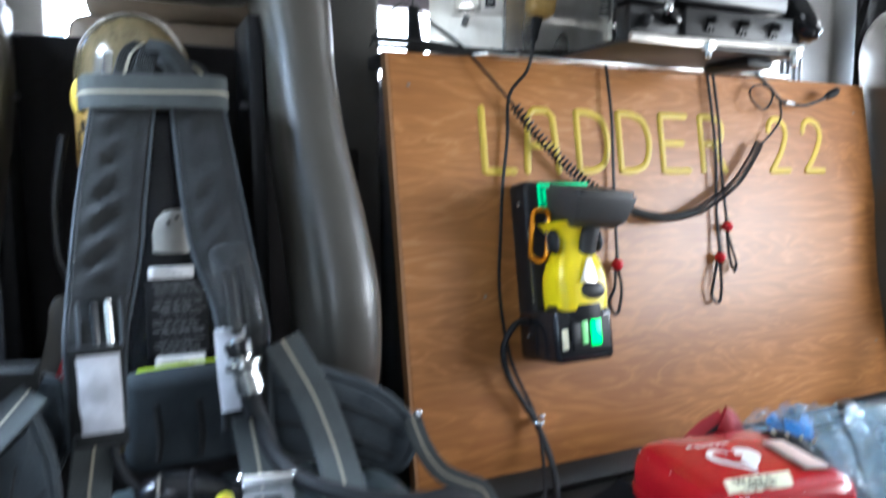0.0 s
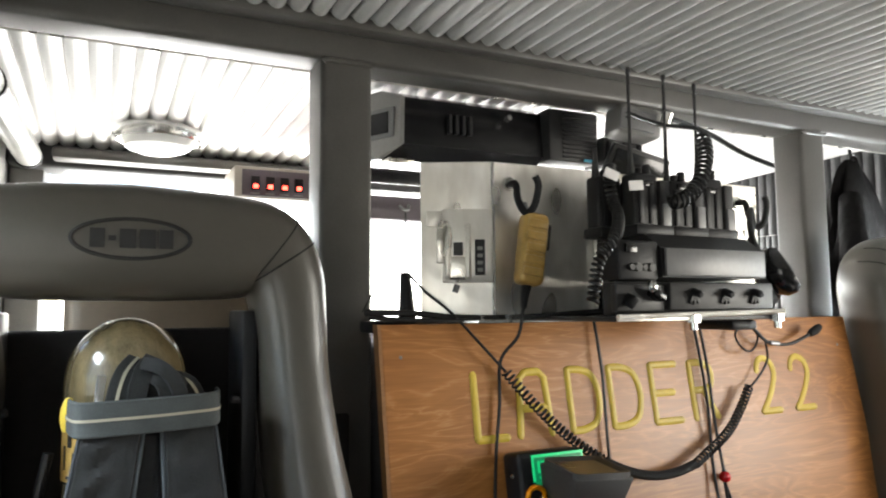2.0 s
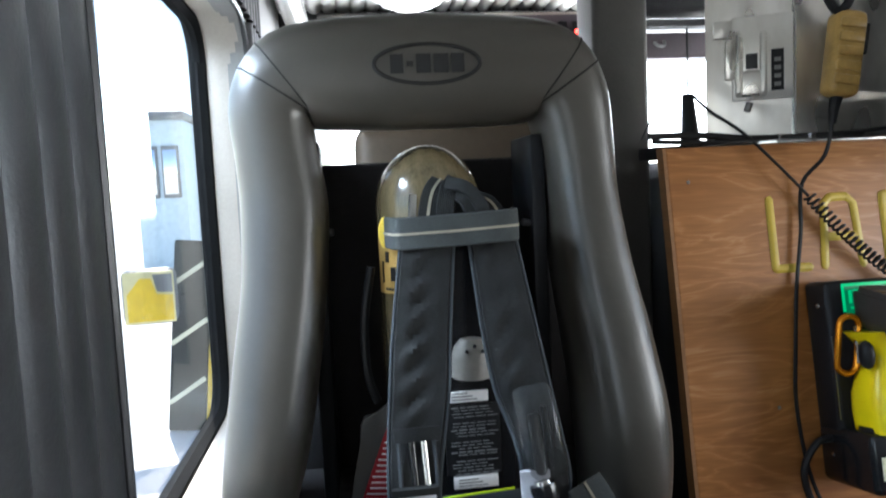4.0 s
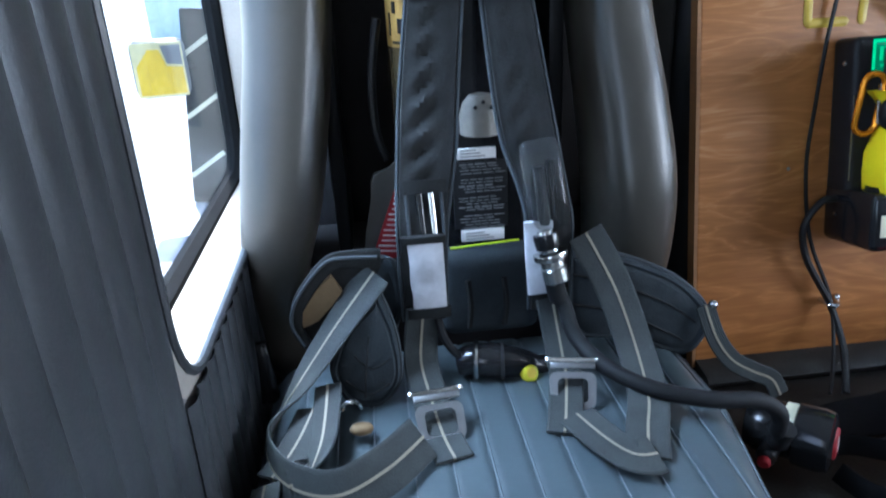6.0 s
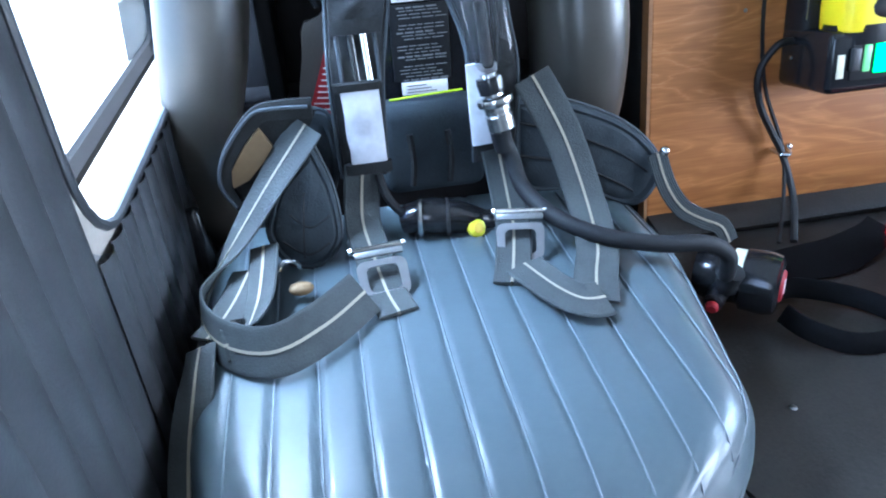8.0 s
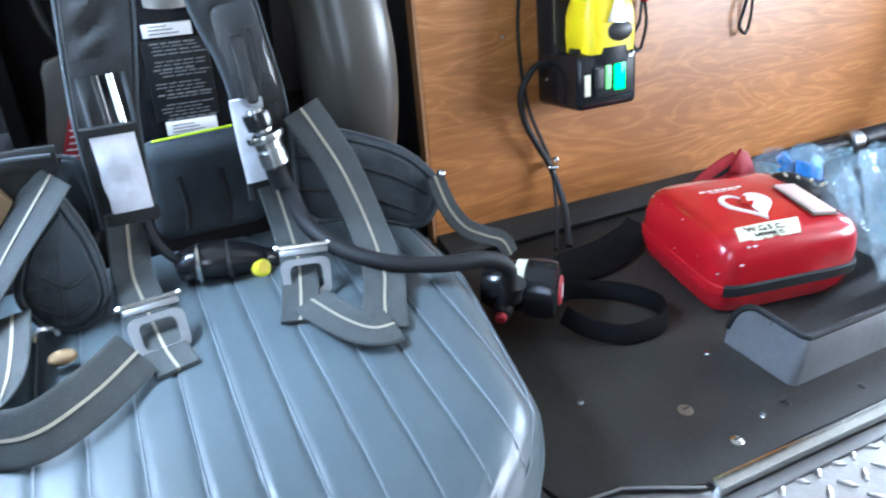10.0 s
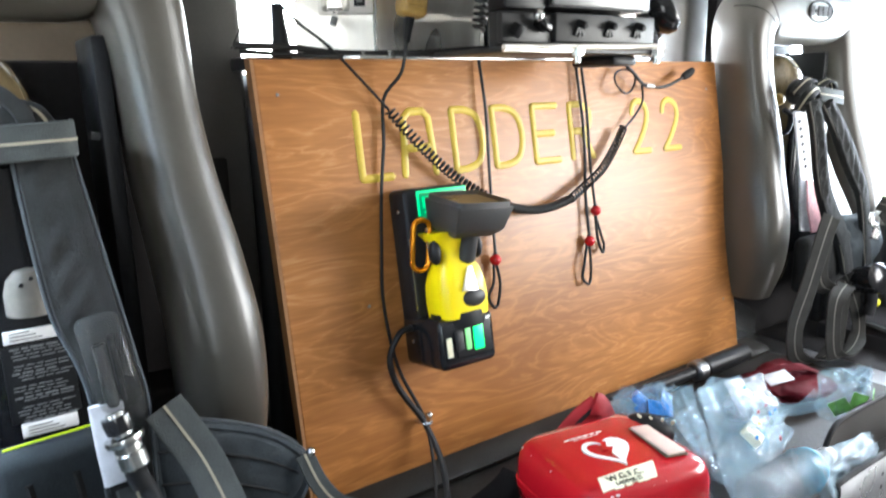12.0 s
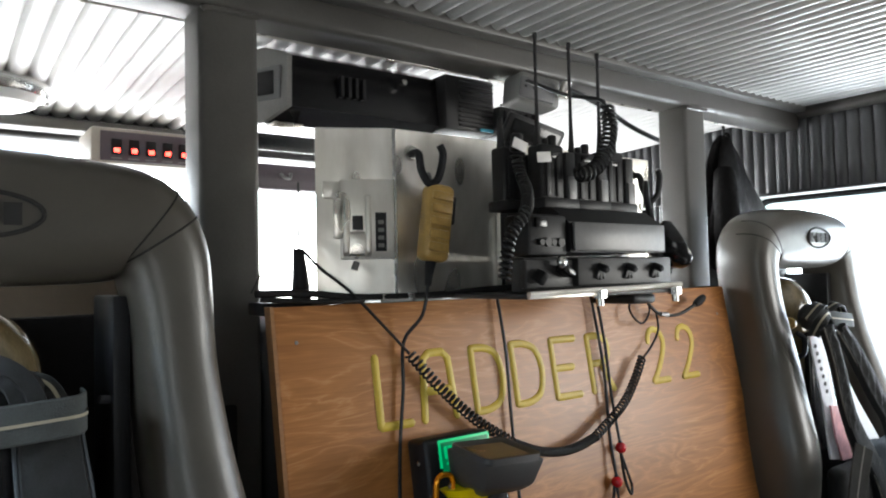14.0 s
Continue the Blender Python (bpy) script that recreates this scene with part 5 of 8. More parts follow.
part("sleeve_cuff", strap_mesh([(0.028, 0.892, 0.784), (0.028, 0.892, 0.776)], 0.050, 0.009), "pad", pack)
part("sleeve_cuff", strap_mesh([(0.031, 0.892, 0.695), (0.031, 0.892, 0.683)], 0.050, 0.009), "pad", pack)
part("steel_tube", rod((0.041, 0.912, 0.828), (0.043, 0.898, 0.778), 0.0040, 10), "steel", pack, "bright steel tube")
part("dark_tube", rod((0.028, 0.914, 0.828), (0.030, 0.900, 0.778), 0.0045, 10), "blackgloss", pack)
part("pocket_flap", strap_mesh([(0.034, 0.912, 0.842), (0.034, 0.908, 0.828)], 0.050, 0.006), "pad", pack, "stitched pocket flap")
for px in (0.014, 0.053):
    part("pocket_edge", tube([(px - 0.001, 0.912, 0.836), (px, 0.903, 0.805), (px, 0.896, 0.780)], 0.0022, 6), "padlight", pack)
gauge = part("clear_gauge_boot", put(rbox(-0.021, 0.021, -0.017, 0.012, -0.048, 0.052, 0.009, 3), pose(0.168, 0.902, 0.828, -14, -8, 0)), "boot", pack, "clear plastic gauge boot")
part("gauge_tube", rod((0.160, 0.902, 0.850), (0.166, 0.892, 0.786), 0.0060, 10, 0.002), "darkgrey", gauge)
part("gauge_stem", rod((0.172, 0.904, 0.856), (0.176, 0.894, 0.790), 0.0035, 8), "black", gauge)
CP = pose(0.170, 0.882, 0.752, -10, -12, 0) @ Matrix.Scale(0.86, 4)
coup = part("coupling", lathe([(0.001, 0.034), (0.010, 0.034), (0.0125, 0.026), (0.0125, 0.006), (0.0225, 0.004), (0.0235, 0.0), (0.0225, -0.004), (0.0155, -0.006), (0.0155, -0.016), (0.0175, -0.018), (0.0175, -0.036), (0.013, -0.040), (0.001, -0.040)], 22, CP), "steel", pack, "chrome hose coupling")
part("collar", lathe([(0.012, 0.030), (0.0165, 0.030), (0.0175, 0.024), (0.0165, 0.010), (0.012, 0.010)], 18, CP), "blackgloss", coup)
part("bright_ring", lathe([(0.0158, -0.006), (0.0168, -0.007), (0.0168, -0.014), (0.0158, -0.015)], 20, CP), "steel", coup, "bright steel ring")
part("hose_cuff", tube([(0.175, 0.884, 0.722), (0.178, 0.885, 0.706), (0.182, 0.885, 0.694)], 0.0112, 12), "rubber", pack)
hose = [(0.181, 0.885, 0.700), (0.188, 0.880, 0.684), (0.195, 0.860, 0.656), (0.216, 0.820, 0.640), (0.256, 0.782, 0.630), (0.315, 0.765, 0.620), (0.368, 0.765, 0.612), (0.398, 0.768, 0.590), (0.405, 0.775, 0.560), (0.418, 0.800, 0.545)]
part("air_hose", tube(hose, 0.0092, 12), "rubber", pack, "black rubber air hose")
part("cable_sheath", tube([(0.040, 0.895, 0.678), (0.046, 0.885, 0.655), (0.060, 0.878, 0.636), (0.075, 0.878, 0.628)], 0.005, 8), "rubber", pack)
# distress unit with a yellow button
unit = part("alarm_unit", tube([(0.060, 0.884, 0.622), (0.085, 0.880, 0.626), (0.115, 0.878, 0.622), (0.150, 0.880, 0.612), (0.165, 0.884, 0.608)], lambda f: 0.012 + 0.009 * math.sin(math.pi * min(1, f * 1.15 + 0.08)), 16), "blackgloss", pack, "black distress alarm unit")
BM = pose(0.142, 0.862, 0.612, 62, 0, 22)
btn = part("yellow_button", lathe([(0.001, 0.004), (0.008, 0.0035), (0.0108, 0.001), (0.0108, -0.004)], 20, BM), "button", unit, "yellow button")
part("button_ring", lathe([(0.0052, 0.0046), (0.0062, 0.0046), (0.0062, 0.003), (0.0052, 0.003)], 20, BM), "lettering", btn)
part("grip_band", tube([(0.112 + 0.003 * math.cos(a), 0.878 + 0.0205 * math.cos(a), 0.622 + 0.0205 * math.sin(a)) for a in [2 * math.pi * k / 16 for k in range(17)]], 0.0022, 6, 1), "darkgrey", unit)
part("clear_ring", tube([(0.082 + 0.004 * math.cos(a), 0.880 + 0.021 * math.cos(a), 0.626 + 0.021 * math.sin(a)) for a in [2 * math.pi * k / 16 for k in range(17)]], 0.003, 6, 1), "steel", unit)


def adjuster(x, y, z, rx, rz, parent):
    """A stamped steel slide: a tapered plate with a wide eye, a cross bar and a pin."""
    m = pose(x, y, z, rx, 0, rz)
    eye = rounded(0, -0.014, 0.0165, 0.0135, 0.006, 4)
    rim = [(a * (1.52 + 5.0 * (b + 0.014)), -0.014 + (b + 0.014) * 1.5) for a, b in eye]
    rings = [[m @ Vector((a, h, b)) for a, b in loop] for loop, h in ((eye, -0.0012), (rim, -0.0012), (rim, 0.0012), (eye, 0.0012), (eye, -0.0012))]
    ob = part("buckle", skin(rings, cap=False), "dullsteel", parent, "dull steel slide buckle")
    part("crossbar", put(rbox(-0.025, 0.025, -0.0022, 0.0022, 0.010, 0.017, 0.0015), m), "dullsteel", ob)
    part("pin", put(rod((-0.026, 0, 0.020), (0.026, 0, 0.020), 0.0028, 8), m), "steel", ob)
    for sg in (-1, 1):
        part("pin_end", put(ball((sg * 0.027, 0, 0.020), 0.0038, 1), m), "steel", ob)
    return ob


lined_strap([(0.024, 0.898, 0.690), (0.018, 0.890, 0.650), (0.016, 0.868, 0.632), (0.020, 0.830, 0.622), (0.028, 0.765, 0.612), (0.036, 0.728, 0.610)], 0.040, pack)
lined_strap([(0.176, 0.898, 0.690), (0.180, 0.886, 0.655), (0.180, 0.862, 0.632), (0.176, 0.83, 0.622), (0.160, 0.772, 0.612), (0.152, 0.748, 0.610)], 0.038, pack)
adjuster(0.027, 0.785, 0.630, -52, 6, pack)
adjuster(0.179, 0.814, 0.632, -44, -12, pack)
# waist pads


def wing(outline, thick, m, label):
    """A padded wing: an outline blown up like a pillow, with a piped edge."""
    n = len(outline)
    cx0, cz0 = sum(p[0] for p in outline) / n, sum(p[1] for p in outline) / n
    loop = smooth_path([(a, 0, b) for a, b in outline + outline[:1]], 5)[:-1]
    rings = []
    for f, h in ((0.02, -0.45), (0.7, -0.45), (0.97, -0.3), (1.0, 0.0), (0.97, 0.32), (0.9, 0.40), (0.84, 0.33), (0.78, 0.44), (0.5, 0.5), (0.02, 0.52)):
        rings.append([m @ Vector((cx0 + (p.x - cx0) * f, -h * thick + 0.003 * f * noise.noise(Vector((p.x * 40, f * 5, p.z * 40))), cz0 + (p.z - cz0) * f)) for p in loop])
    ob = part("waist_pad", skin(rings), "padgrey", pack, label)
    part("piping", tube([m @ Vector((p.x, 0, p.z)) for p in loop + loop[:1]], 0.0028, 6, 1), "padlight", ob)
    return ob


flank = wing([(0.19, 0.742), (0.25, 0.732), (0.335, 0.692), (0.385, 0.640), (0.383, 0.600), (0.352, 0.580), (0.28, 0.612), (0.20, 0.632)], 0.030, Matrix.Translation((0, 0.925, 0)), "padded dark grey waist wing")
for run in ([(0.205, 0.9085, 0.712), (0.262, 0.9075, 0.692), (0.322, 0.9085, 0.662), (0.366, 0.912, 0.628)], [(0.205, 0.9085, 0.672), (0.262, 0.9070, 0.656), (0.318, 0.9080, 0.626), (0.350, 0.912, 0.604)], [(0.250, 0.9085, 0.722), (0.262, 0.9070, 0.676), (0.268, 0.9085, 0.630)]):
    part("quilt_seam", tube(run, 0.0016, 5), "pad", flank)
lobe = wing([(-0.026, 0.735), (-0.012, 0.690), (-0.008, 0.645), (-0.013, 0.620), (-0.034, 0.598), (-0.055, 0.598), (-0.073, 0.611), (-0.084, 0.637), (-0.081, 0.660), (-0.062, 0.700)], 0.026, Matrix.Translation((0, 0.862, 0)) @ Matrix.Translation((0, 0, 0.66)) @ pose(0, 0, 0, -10, 0, 0) @ Matrix.Translation((0, 0, -0.66)), "padded dark grey waist wing")
for run in ([(-0.070, 0.842, 0.640), (-0.046, 0.838, 0.622), (-0.022, 0.840, 0.632)], [(-0.058, 0.846, 0.668), (-0.040, 0.842, 0.652), (-0.018, 0.844, 0.662)], [(-0.040, 0.848, 0.690), (-0.046, 0.840, 0.655), (-0.050, 0.836, 0.620)]):
    part("quilt_seam", tube(run, 0.0013, 5), "pad", lobe)
wing([(-0.028, 0.752), (-0.085, 0.712), (-0.105, 0.665), (-0.098, 0.622), (-0.060, 0.620), (-0.020, 0.640), (0.0, 0.690), (-0.005, 0.742)], 0.020, Matrix.Translation((0, 0.922, 0)), "padded dark grey waist wing")
foam_patch = [(-0.115, 0.686), (-0.112, 0.707), (-0.094, 0.732), (-0.077, 0.748), (-0.066, 0.728), (-0.078, 0.712), (-0.096, 0.694)]
part("foam_edge", skin([[Vector((a, 0.886 + d, b)) for a, b in foam_patch] for d in (0.0, 0.008)]), "foam", pack, "tan foam lining")
flap_path = [(-0.110, 0.884, 0.664), (-0.121, 0.888, 0.688), (-0.117, 0.889, 0.712), (-0.101, 0.890, 0.737), (-0.076, 0.890, 0.762), (-0.052, 0.888, 0.766), (-0.020, 0.886, 0.765)]
part("waist_flap", strap_mesh(flap_path, [0.010, 0.014, 0.016, 0.017, 0.018, 0.020, 0.022], 0.009, [(1, 0, 0.1), (1, 0, 0), (1, 0, -0.3), (0.8, 0, -0.7), (0.4, 0, -1), (0, 0, -1), (0, 0, -1)]), "pad", pack, "folded edge of the waist wing")
part("flap_lining", skin([[Vector((x + 0.004, y + 0.006 + d, z - 0.004)) for x, y, z in flap_path] + [Vector((-0.030, 0.892 + d, 0.735)), Vector((-0.075, 0.892 + d, 0.672))] for d in (0.0, 0.010)]), "pad", pack, "dark inside of the waist wing")
part("flap_piping", tube([(x - 0.004, y - 0.006, z + 0.004) for x, y, z in flap_path], 0.002, 6), "padlight", pack)
part("loose_foam", ball((-0.055, 0.785, 0.616), 0.010, 2, (1.3, 0.9, 0.7)), "foam", pack, "scrap of tan foam")
part("d_ring", tube([(-0.064 + 0.010 * math.cos(a), 0.798, 0.632 + 0.010 * math.sin(a)) for a in [math.pi * k / 8 for k in range(9)]], 0.0022, 6, 1), "steel", pack)
# long belt over the near edge of the cushion
sd = [(0.75, -0.1, 0.45), (0.72, -0.2, 0.45), (0.6, -0.3, 0.5), (0.2, -0.2, 0.9), (0.1, 0.3, 0.9), (0.0, 0.5, 0.8), (-0.2, 0.6, 0.75), (-0.35, 0.6, 0.65)]
lined_strap([(-0.028, 0.885, 0.748), (-0.075, 0.865, 0.695), (-0.122, 0.832, 0.642), (-0.151, 0.785, 0.616), (-0.128, 0.712, 0.622), (-0.080, 0.676, 0.628), (-0.034, 0.696, 0.632), (0.006, 0.742, 0.630)], 0.046, pack, sd)
lined_strap([(-0.089, 0.836, 0.640), (-0.090, 0.795, 0.634), (-0.093, 0.745, 0.630), (-0.104, 0.705, 0.626), (-0.122, 0.700, 0.624)], 0.030, pack, [(1, 0.1, 0.2), (1, 0.1, 0.2), (0.9, 0.0, 0.4), (0.5, 0.3, 0.8), (0.2, 0.6, 0.75)])
lined_strap([(-0.104, 0.812, 0.628), (-0.116, 0.772, 0.622), (-0.130, 0.738, 0.618), (-0.140, 0.722, 0.616)], 0.042, pack, (0.75, -0.65, 0.1))
lined_strap([(-0.146, 0.718, 0.612), (-0.150, 0.68, 0.598), (-0.158, 0.64, 0.565), (-0.164, 0.60, 0.52)], 0.036, pack, (0.7, 0.4, 0.5))
part("chrome_end", put(rbox(-0.014, 0.014, -0.008, 0.008, -0.003, 0.003, 0.002), pose(-0.113, 0.722, 0.626, 20, 20, 40)), "steel", pack, "chrome belt end")
# second belt looping on the right half of the cushion
sd2 = [(1, 0.1, 0.1), (0.95, 0.1, 0.15), (0.95, 0.15, 0.1), (1, 0.1, 0.0), (1, 0.05, 0.0)]
lined_strap([(0.213, 0.894, 0.770), (0.222, 0.884, 0.752), (0.243, 0.868, 0.706), (0.257, 0.836, 0.650), (0.252, 0.780, 0.622), (0.236, 0.738, 0.614), (0.222, 0.700, 0.610)], 0.044, pack, [sd2[0], sd2[0], sd2[1], sd2[2], sd2[3], sd2[4], sd2[4]])
lined_strap([(0.228, 0.694, 0.6165), (0.205, 0.692, 0.620), (0.186, 0.716, 0.6215), (0.168, 0.760, 0.622)], 0.042, pack, [(0.45, 0.9, 0.1), (0.6, 0.75, 0.1), (0.85, 0.45, 0.05), (0.93, 0.35, 0.05)])
part("belt_bolt", ball((0.376, 0.893, 0.662), 0.006, 2), "steel", pack)
lined_strap([(0.372, 0.905, 0.655), (0.384, 0.893, 0.616), (0.402, 0.882, 0.588), (0.428, 0.876, 0.572), (0.452, 0.872, 0.560), (0.464, 0.868, 0.538)], 0.024, pack, (0.72, 0.12, 0.555))

# regulator lying on the deck
reg = thing("regulator", (0.455, 0.79, 0.46), "black mask regulator with a red badge on the deck", "regulator")
axis_m = Matrix.Translation((0.451, 0.836, 0.510)) @ Vector((0.74, -0.66, 0.05)).to_track_quat("Z", "Y").to_matrix().to_4x4() @ Matrix.Scale(0.9, 4)
part("body", lathe([(0.001, -0.045), (0.030, -0.043), (0.036, -0.03), (0.038, 0.0), (0.036, 0.004), (0.036, 0.016), (0.042, 0.02), (0.043, 0.05), (0.040, 0.062), (0.032, 0.066), (0.001, 0.066)], 28, axis_m), "blackgloss", reg)
up_l = axis_m.to_3x3().inverted() @ Vector((-0.15, -0.25, 1.0))
up_a = math.atan2(up_l.y, up_l.x)
patch = [[axis_m @ Vector((r * math.cos(up_a + radians(a)), r * math.sin(up_a + radians(a)), h)) for r, h in ((0.0362, 0.003), (0.0392, 0.004), (0.0392, 0.018), (0.0362, 0.019))] for a in range(-44, 45, 11)]
part("white_band", skin(patch), "cream", reg, "cream band")
part("badge", lathe([(0.001, 0.0692), (0.020, 0.0690), (0.022, 0.066), (0.001, 0.0655)], 24, axis_m), "redsoft", reg, "round red badge")
part("badge_mark", put(rbox(-0.004, 0.004, -0.010, 0.010, 0.0692, 0.0703, 0), axis_m), "white", reg, "white mark")
part("inlet", tube([(0.421, 0.785, 0.554), (0.421, 0.795, 0.532), (0.438, 0.814, 0.512)], 0.013, 10), "rubber", reg)
part("red_knob", rod((0.409, 0.797, 0.502), (0.404, 0.789, 0.500), 0.0075, 14, 0.002), "redsoft", reg, "red purge knob")
part("knob_stem", rod((0.434, 0.820, 0.508), (0.409, 0.797, 0.502), 0.012, 12, 0.003), "black", reg)
part("head_strap", strap_mesh([(0.490, 0.806, 0.490), (0.530, 0.826, 0.484), (0.575, 0.812, 0.480), (0.612, 0.786, 0.477), (0.628, 0.752, 0.475), (0.606, 0.722, 0.474), (0.550, 0.722, 0.474), (0.512, 0.752, 0.477), (0.494, 0.782, 0.484)], 0.026, 0.006, (0.1, 0.35, 1)), "strapblack", reg, "black rubber head strap")
part("head_strap", strap_mesh([(0.476, 0.850, 0.494), (0.530, 0.868, 0.486), (0.590, 0.882, 0.476), (0.650, 0.892, 0.474), (0.712, 0.915, 0.478), (0.742, 0.935, 0.482)], [0.034, 0.044, 0.058, 0.058, 0.048, 0.040], 0.005, (-0.15, 1, 0.35)), "strapblack", reg)

# the second set, in the seat beside the far window, its straps hanging in loops
def second_set():
    s = thing("breathing_apparatus", (1.74, 1.1, 0.62), "breathing apparatus pack hung with looped straps beside the window", "breathing apparatus", "breathing sets")
    cx, cy, r = 1.742, 1.128, 0.072
    prof = [(0.02, 0.58), (0.06, 0.60), (r, 0.64), (r, 1.075)] + [(r * math.cos(a), 1.075 + 0.083 * math.sin(a)) for a in [math.pi / 2 * k / 10 for k in range(1, 10)]] + [(0.001, 1.158)]
    part("air_cylinder", lathe(prof, 32, pose(cx, cy, 0)), "cylinder", s, "glossy amber fibre-wrapped air cylinder")
    part("back_plate", rbox(1.70, 1.85, 1.035, 1.056, 0.68, 1.03, 0.012, 3), "blackgloss", s, "black composite back plate")
    part("yellow_knob", lathe([(0.001, 0), (0.012, 0.001), (0.014, 0.012), (0.010, 0.018), (0.001, 0.019)], 16, pose(1.666, 1.06, 1.050, 0, -75, 0)), "handmic", s, "amber plastic knob")
    part("valve_lever", tube([(1.665, 1.05, 1.030), (1.680, 1.040, 1.015), (1.676, 1.040, 0.985), (1.662, 1.045, 0.975)], 0.006, 8), "black", s)
    # knot of webbing and the band
    part("webbing_knot", ball((1.660, 1.016, 1.068), 0.030, 3, (1.25, 0.7, 1.0)), "pad", s, "knot of dark webbing")
    for path, wd, sides in (([(1.612, 1.000, 1.066), (1.636, 0.990, 1.090), (1.668, 0.994, 1.096), (1.690, 1.000, 1.074), (1.690, 0.990, 1.046)], 0.030, (0.2, 1, 0.3)),
                            ([(1.620, 0.990, 1.030), (1.640, 0.980, 1.064), (1.676, 0.984, 1.076), (1.704, 0.990, 1.062)], 0.026, (0.3, 0.6, 1)),
                            ([(1.730, 1.010, 1.082), (1.752, 1.000, 1.094), (1.790, 1.006, 1.086), (1.812, 1.012, 1.060)], 0.024, (0.2, 1, 0.4))):
        wf = part("webbing_fold", webbing(path, wd, 0.004, sides), "pad", s, "folded dark webbing")
        part("thread_line", strap_mesh(path, 0.0016, 0.006, sides), "webline", wf)
    band_path = [(1.690, 1.000, 1.066), (1.730, 0.992, 1.062), (1.790, 0.992, 1.056), (1.832, 1.000, 1.052), (1.842, 1.030, 1.052)]
    band = part("head_band", webbing(band_path, 0.032, 0.003, (0, 0.1, 1), 5), "web", s, "grey webbing band with a pale line")
    part("thread_line", strap_mesh(band_path, 0.0024, 0.0055, (0, 0.1, 1), 5), "webline", band)
    # puckered shoulder straps
    for pts, wd, fold in (([(1.622, 0.962, 1.050), (1.636, 0.955, 1.000), (1.646, 0.950, 0.950), (1.662, 0.950, 0.900), (1.690, 0.950, 0.842), (1.730, 0.950, 0.790), (1.772, 0.948, 0.745), (1.806, 0.945, 0.690), (1.824, 0.942, 0.636)], [0.042, 0.044, 0.046, 0.046, 0.046, 0.050, 0.050, 0.046, 0.040], 0.007),
                          ([(1.712, 0.975, 1.040), (1.744, 0.962, 0.990), (1.778, 0.955, 0.940), (1.826, 0.952, 0.882), (1.872, 0.950, 0.828), (1.896, 0.948, 0.765), (1.912, 0.946, 0.690), (1.934, 0.944, 0.610)], [0.050, 0.054, 0.056, 0.054, 0.044, 0.036, 0.032, 0.030], 0.006)):
        so = part("shoulder_strap", padded_strap(pts, wd, 0.016, fold), "pad", s, "padded dark grey shoulder strap")
        part("piping", tube([(x - w / 2, y - 0.004, z) for (x, y, z), w in zip(pts, wd)], 0.0018, 6), "shadeline", so, "pale piping")
    # clear boot with a row of holes, tag and label behind the straps
    cl = part("clear_tag", skin([[Vector((1.622, 1.000, 1.028)), Vector((1.690, 1.000, 1.024)), Vector((1.722, 1.000, 0.868)), Vector((1.745, 1.000, 0.738)), Vector((1.698, 1.000, 0.746)), Vector((1.672, 1.000, 0.874))][::1], [Vector((1.622, 1.004, 1.028)), Vector((1.690, 1.004, 1.024)), Vector((1.722, 1.004, 0.868)), Vector((1.745, 1.004, 0.738)), Vector((1.698, 1.004, 0.746)), Vector((1.672, 1.004, 0.874))]]), "paper", s, "white clear-covered harness tag", smooth=False)
    for k in range(7):
        f = k / 6
        part("hole", rod((1.645 + 0.045 * f, 0.9995, 1.005 - 0.105 * f), (1.645 + 0.045 * f, 0.998, 1.005 - 0.105 * f), 0.005, 8), "darkgrey", cl)
    part("red_tag", skin([[Vector((x, y, z)) for x, z in ((1.690, 0.868), (1.726, 0.864), (1.752, 0.800), (1.788, 0.736), (1.735, 0.738), (1.706, 0.800))] for y in (0.992, 0.996)]), "pinktag", s, "faded red warning tag", smooth=False)
    part("white_label", skin([[Vector((x, y, z)) for x, z in ((1.775, 0.930), (1.828, 0.868), (1.960, 0.736), (1.868, 0.736), (1.800, 0.800))] for y in (0.996, 1.0)]), "white", s, "white label behind the strap", smooth=False)
    # hanging loops
    sd = (0.9, -0.4, 0.1)
    lined_strap([(1.640, 0.905, 0.800), (1.598, 0.898, 0.752), (1.545, 0.893, 0.656), (1.500, 0.890, 0.575), (1.516, 0.888, 0.505), (1.600, 0.886, 0.475), (1.680, 0.888, 0.488), (1.702, 0.892, 0.575), (1.722, 0.900, 0.640)], 0.040, s, sd, cloth="shadeweb", line="shadeline")
    lined_strap([(1.735, 0.905, 0.650), (1.795, 0.897, 0.556), (1.806, 0.893, 0.490), (1.720, 0.870, 0.476), (1.640, 0.868, 0.490), (1.624, 0.870, 0.606), (1.690, 0.880, 0.640)], 0.038, s, sd, cloth="shadeweb", line="shadeline")
    lined_strap([(1.640, 0.912, 0.770), (1.610, 0.905, 0.700), (1.624, 0.905, 0.650), (1.668, 0.905, 0.628)], 0.040, s, sd, cloth="shadeweb", line="shadeline")
    lined_strap([(1.900, 0.92, 0.800), (1.950, 0.90, 0.786), (2.010, 0.89, 0.776), (2.060, 0.89, 0.740)], 0.036, s, (0.1, -0.3, 1), cloth="shadeweb", line="shadeline")
    lined_strap([(1.930, 0.92, 0.780), (1.985, 0.90, 0.720), (2.030, 0.89, 0.670), (2.070, 0.89, 0.600)], 0.040, s, (0.8, -0.3, 0.4), cloth="shadeweb", line="shadeline")
    part("waist_pad", crumple_pad((1.930, 0.985, 0.680), (0.13, 0.045, 0.085)), "padgrey", s, "padded dark grey waist wing")
    part("lumbar_pad", rbox(1.66, 1.87, 0.955, 1.0, 0.60, 0.735, 0.018, 3), "pad", s, "dark padded lumbar section")
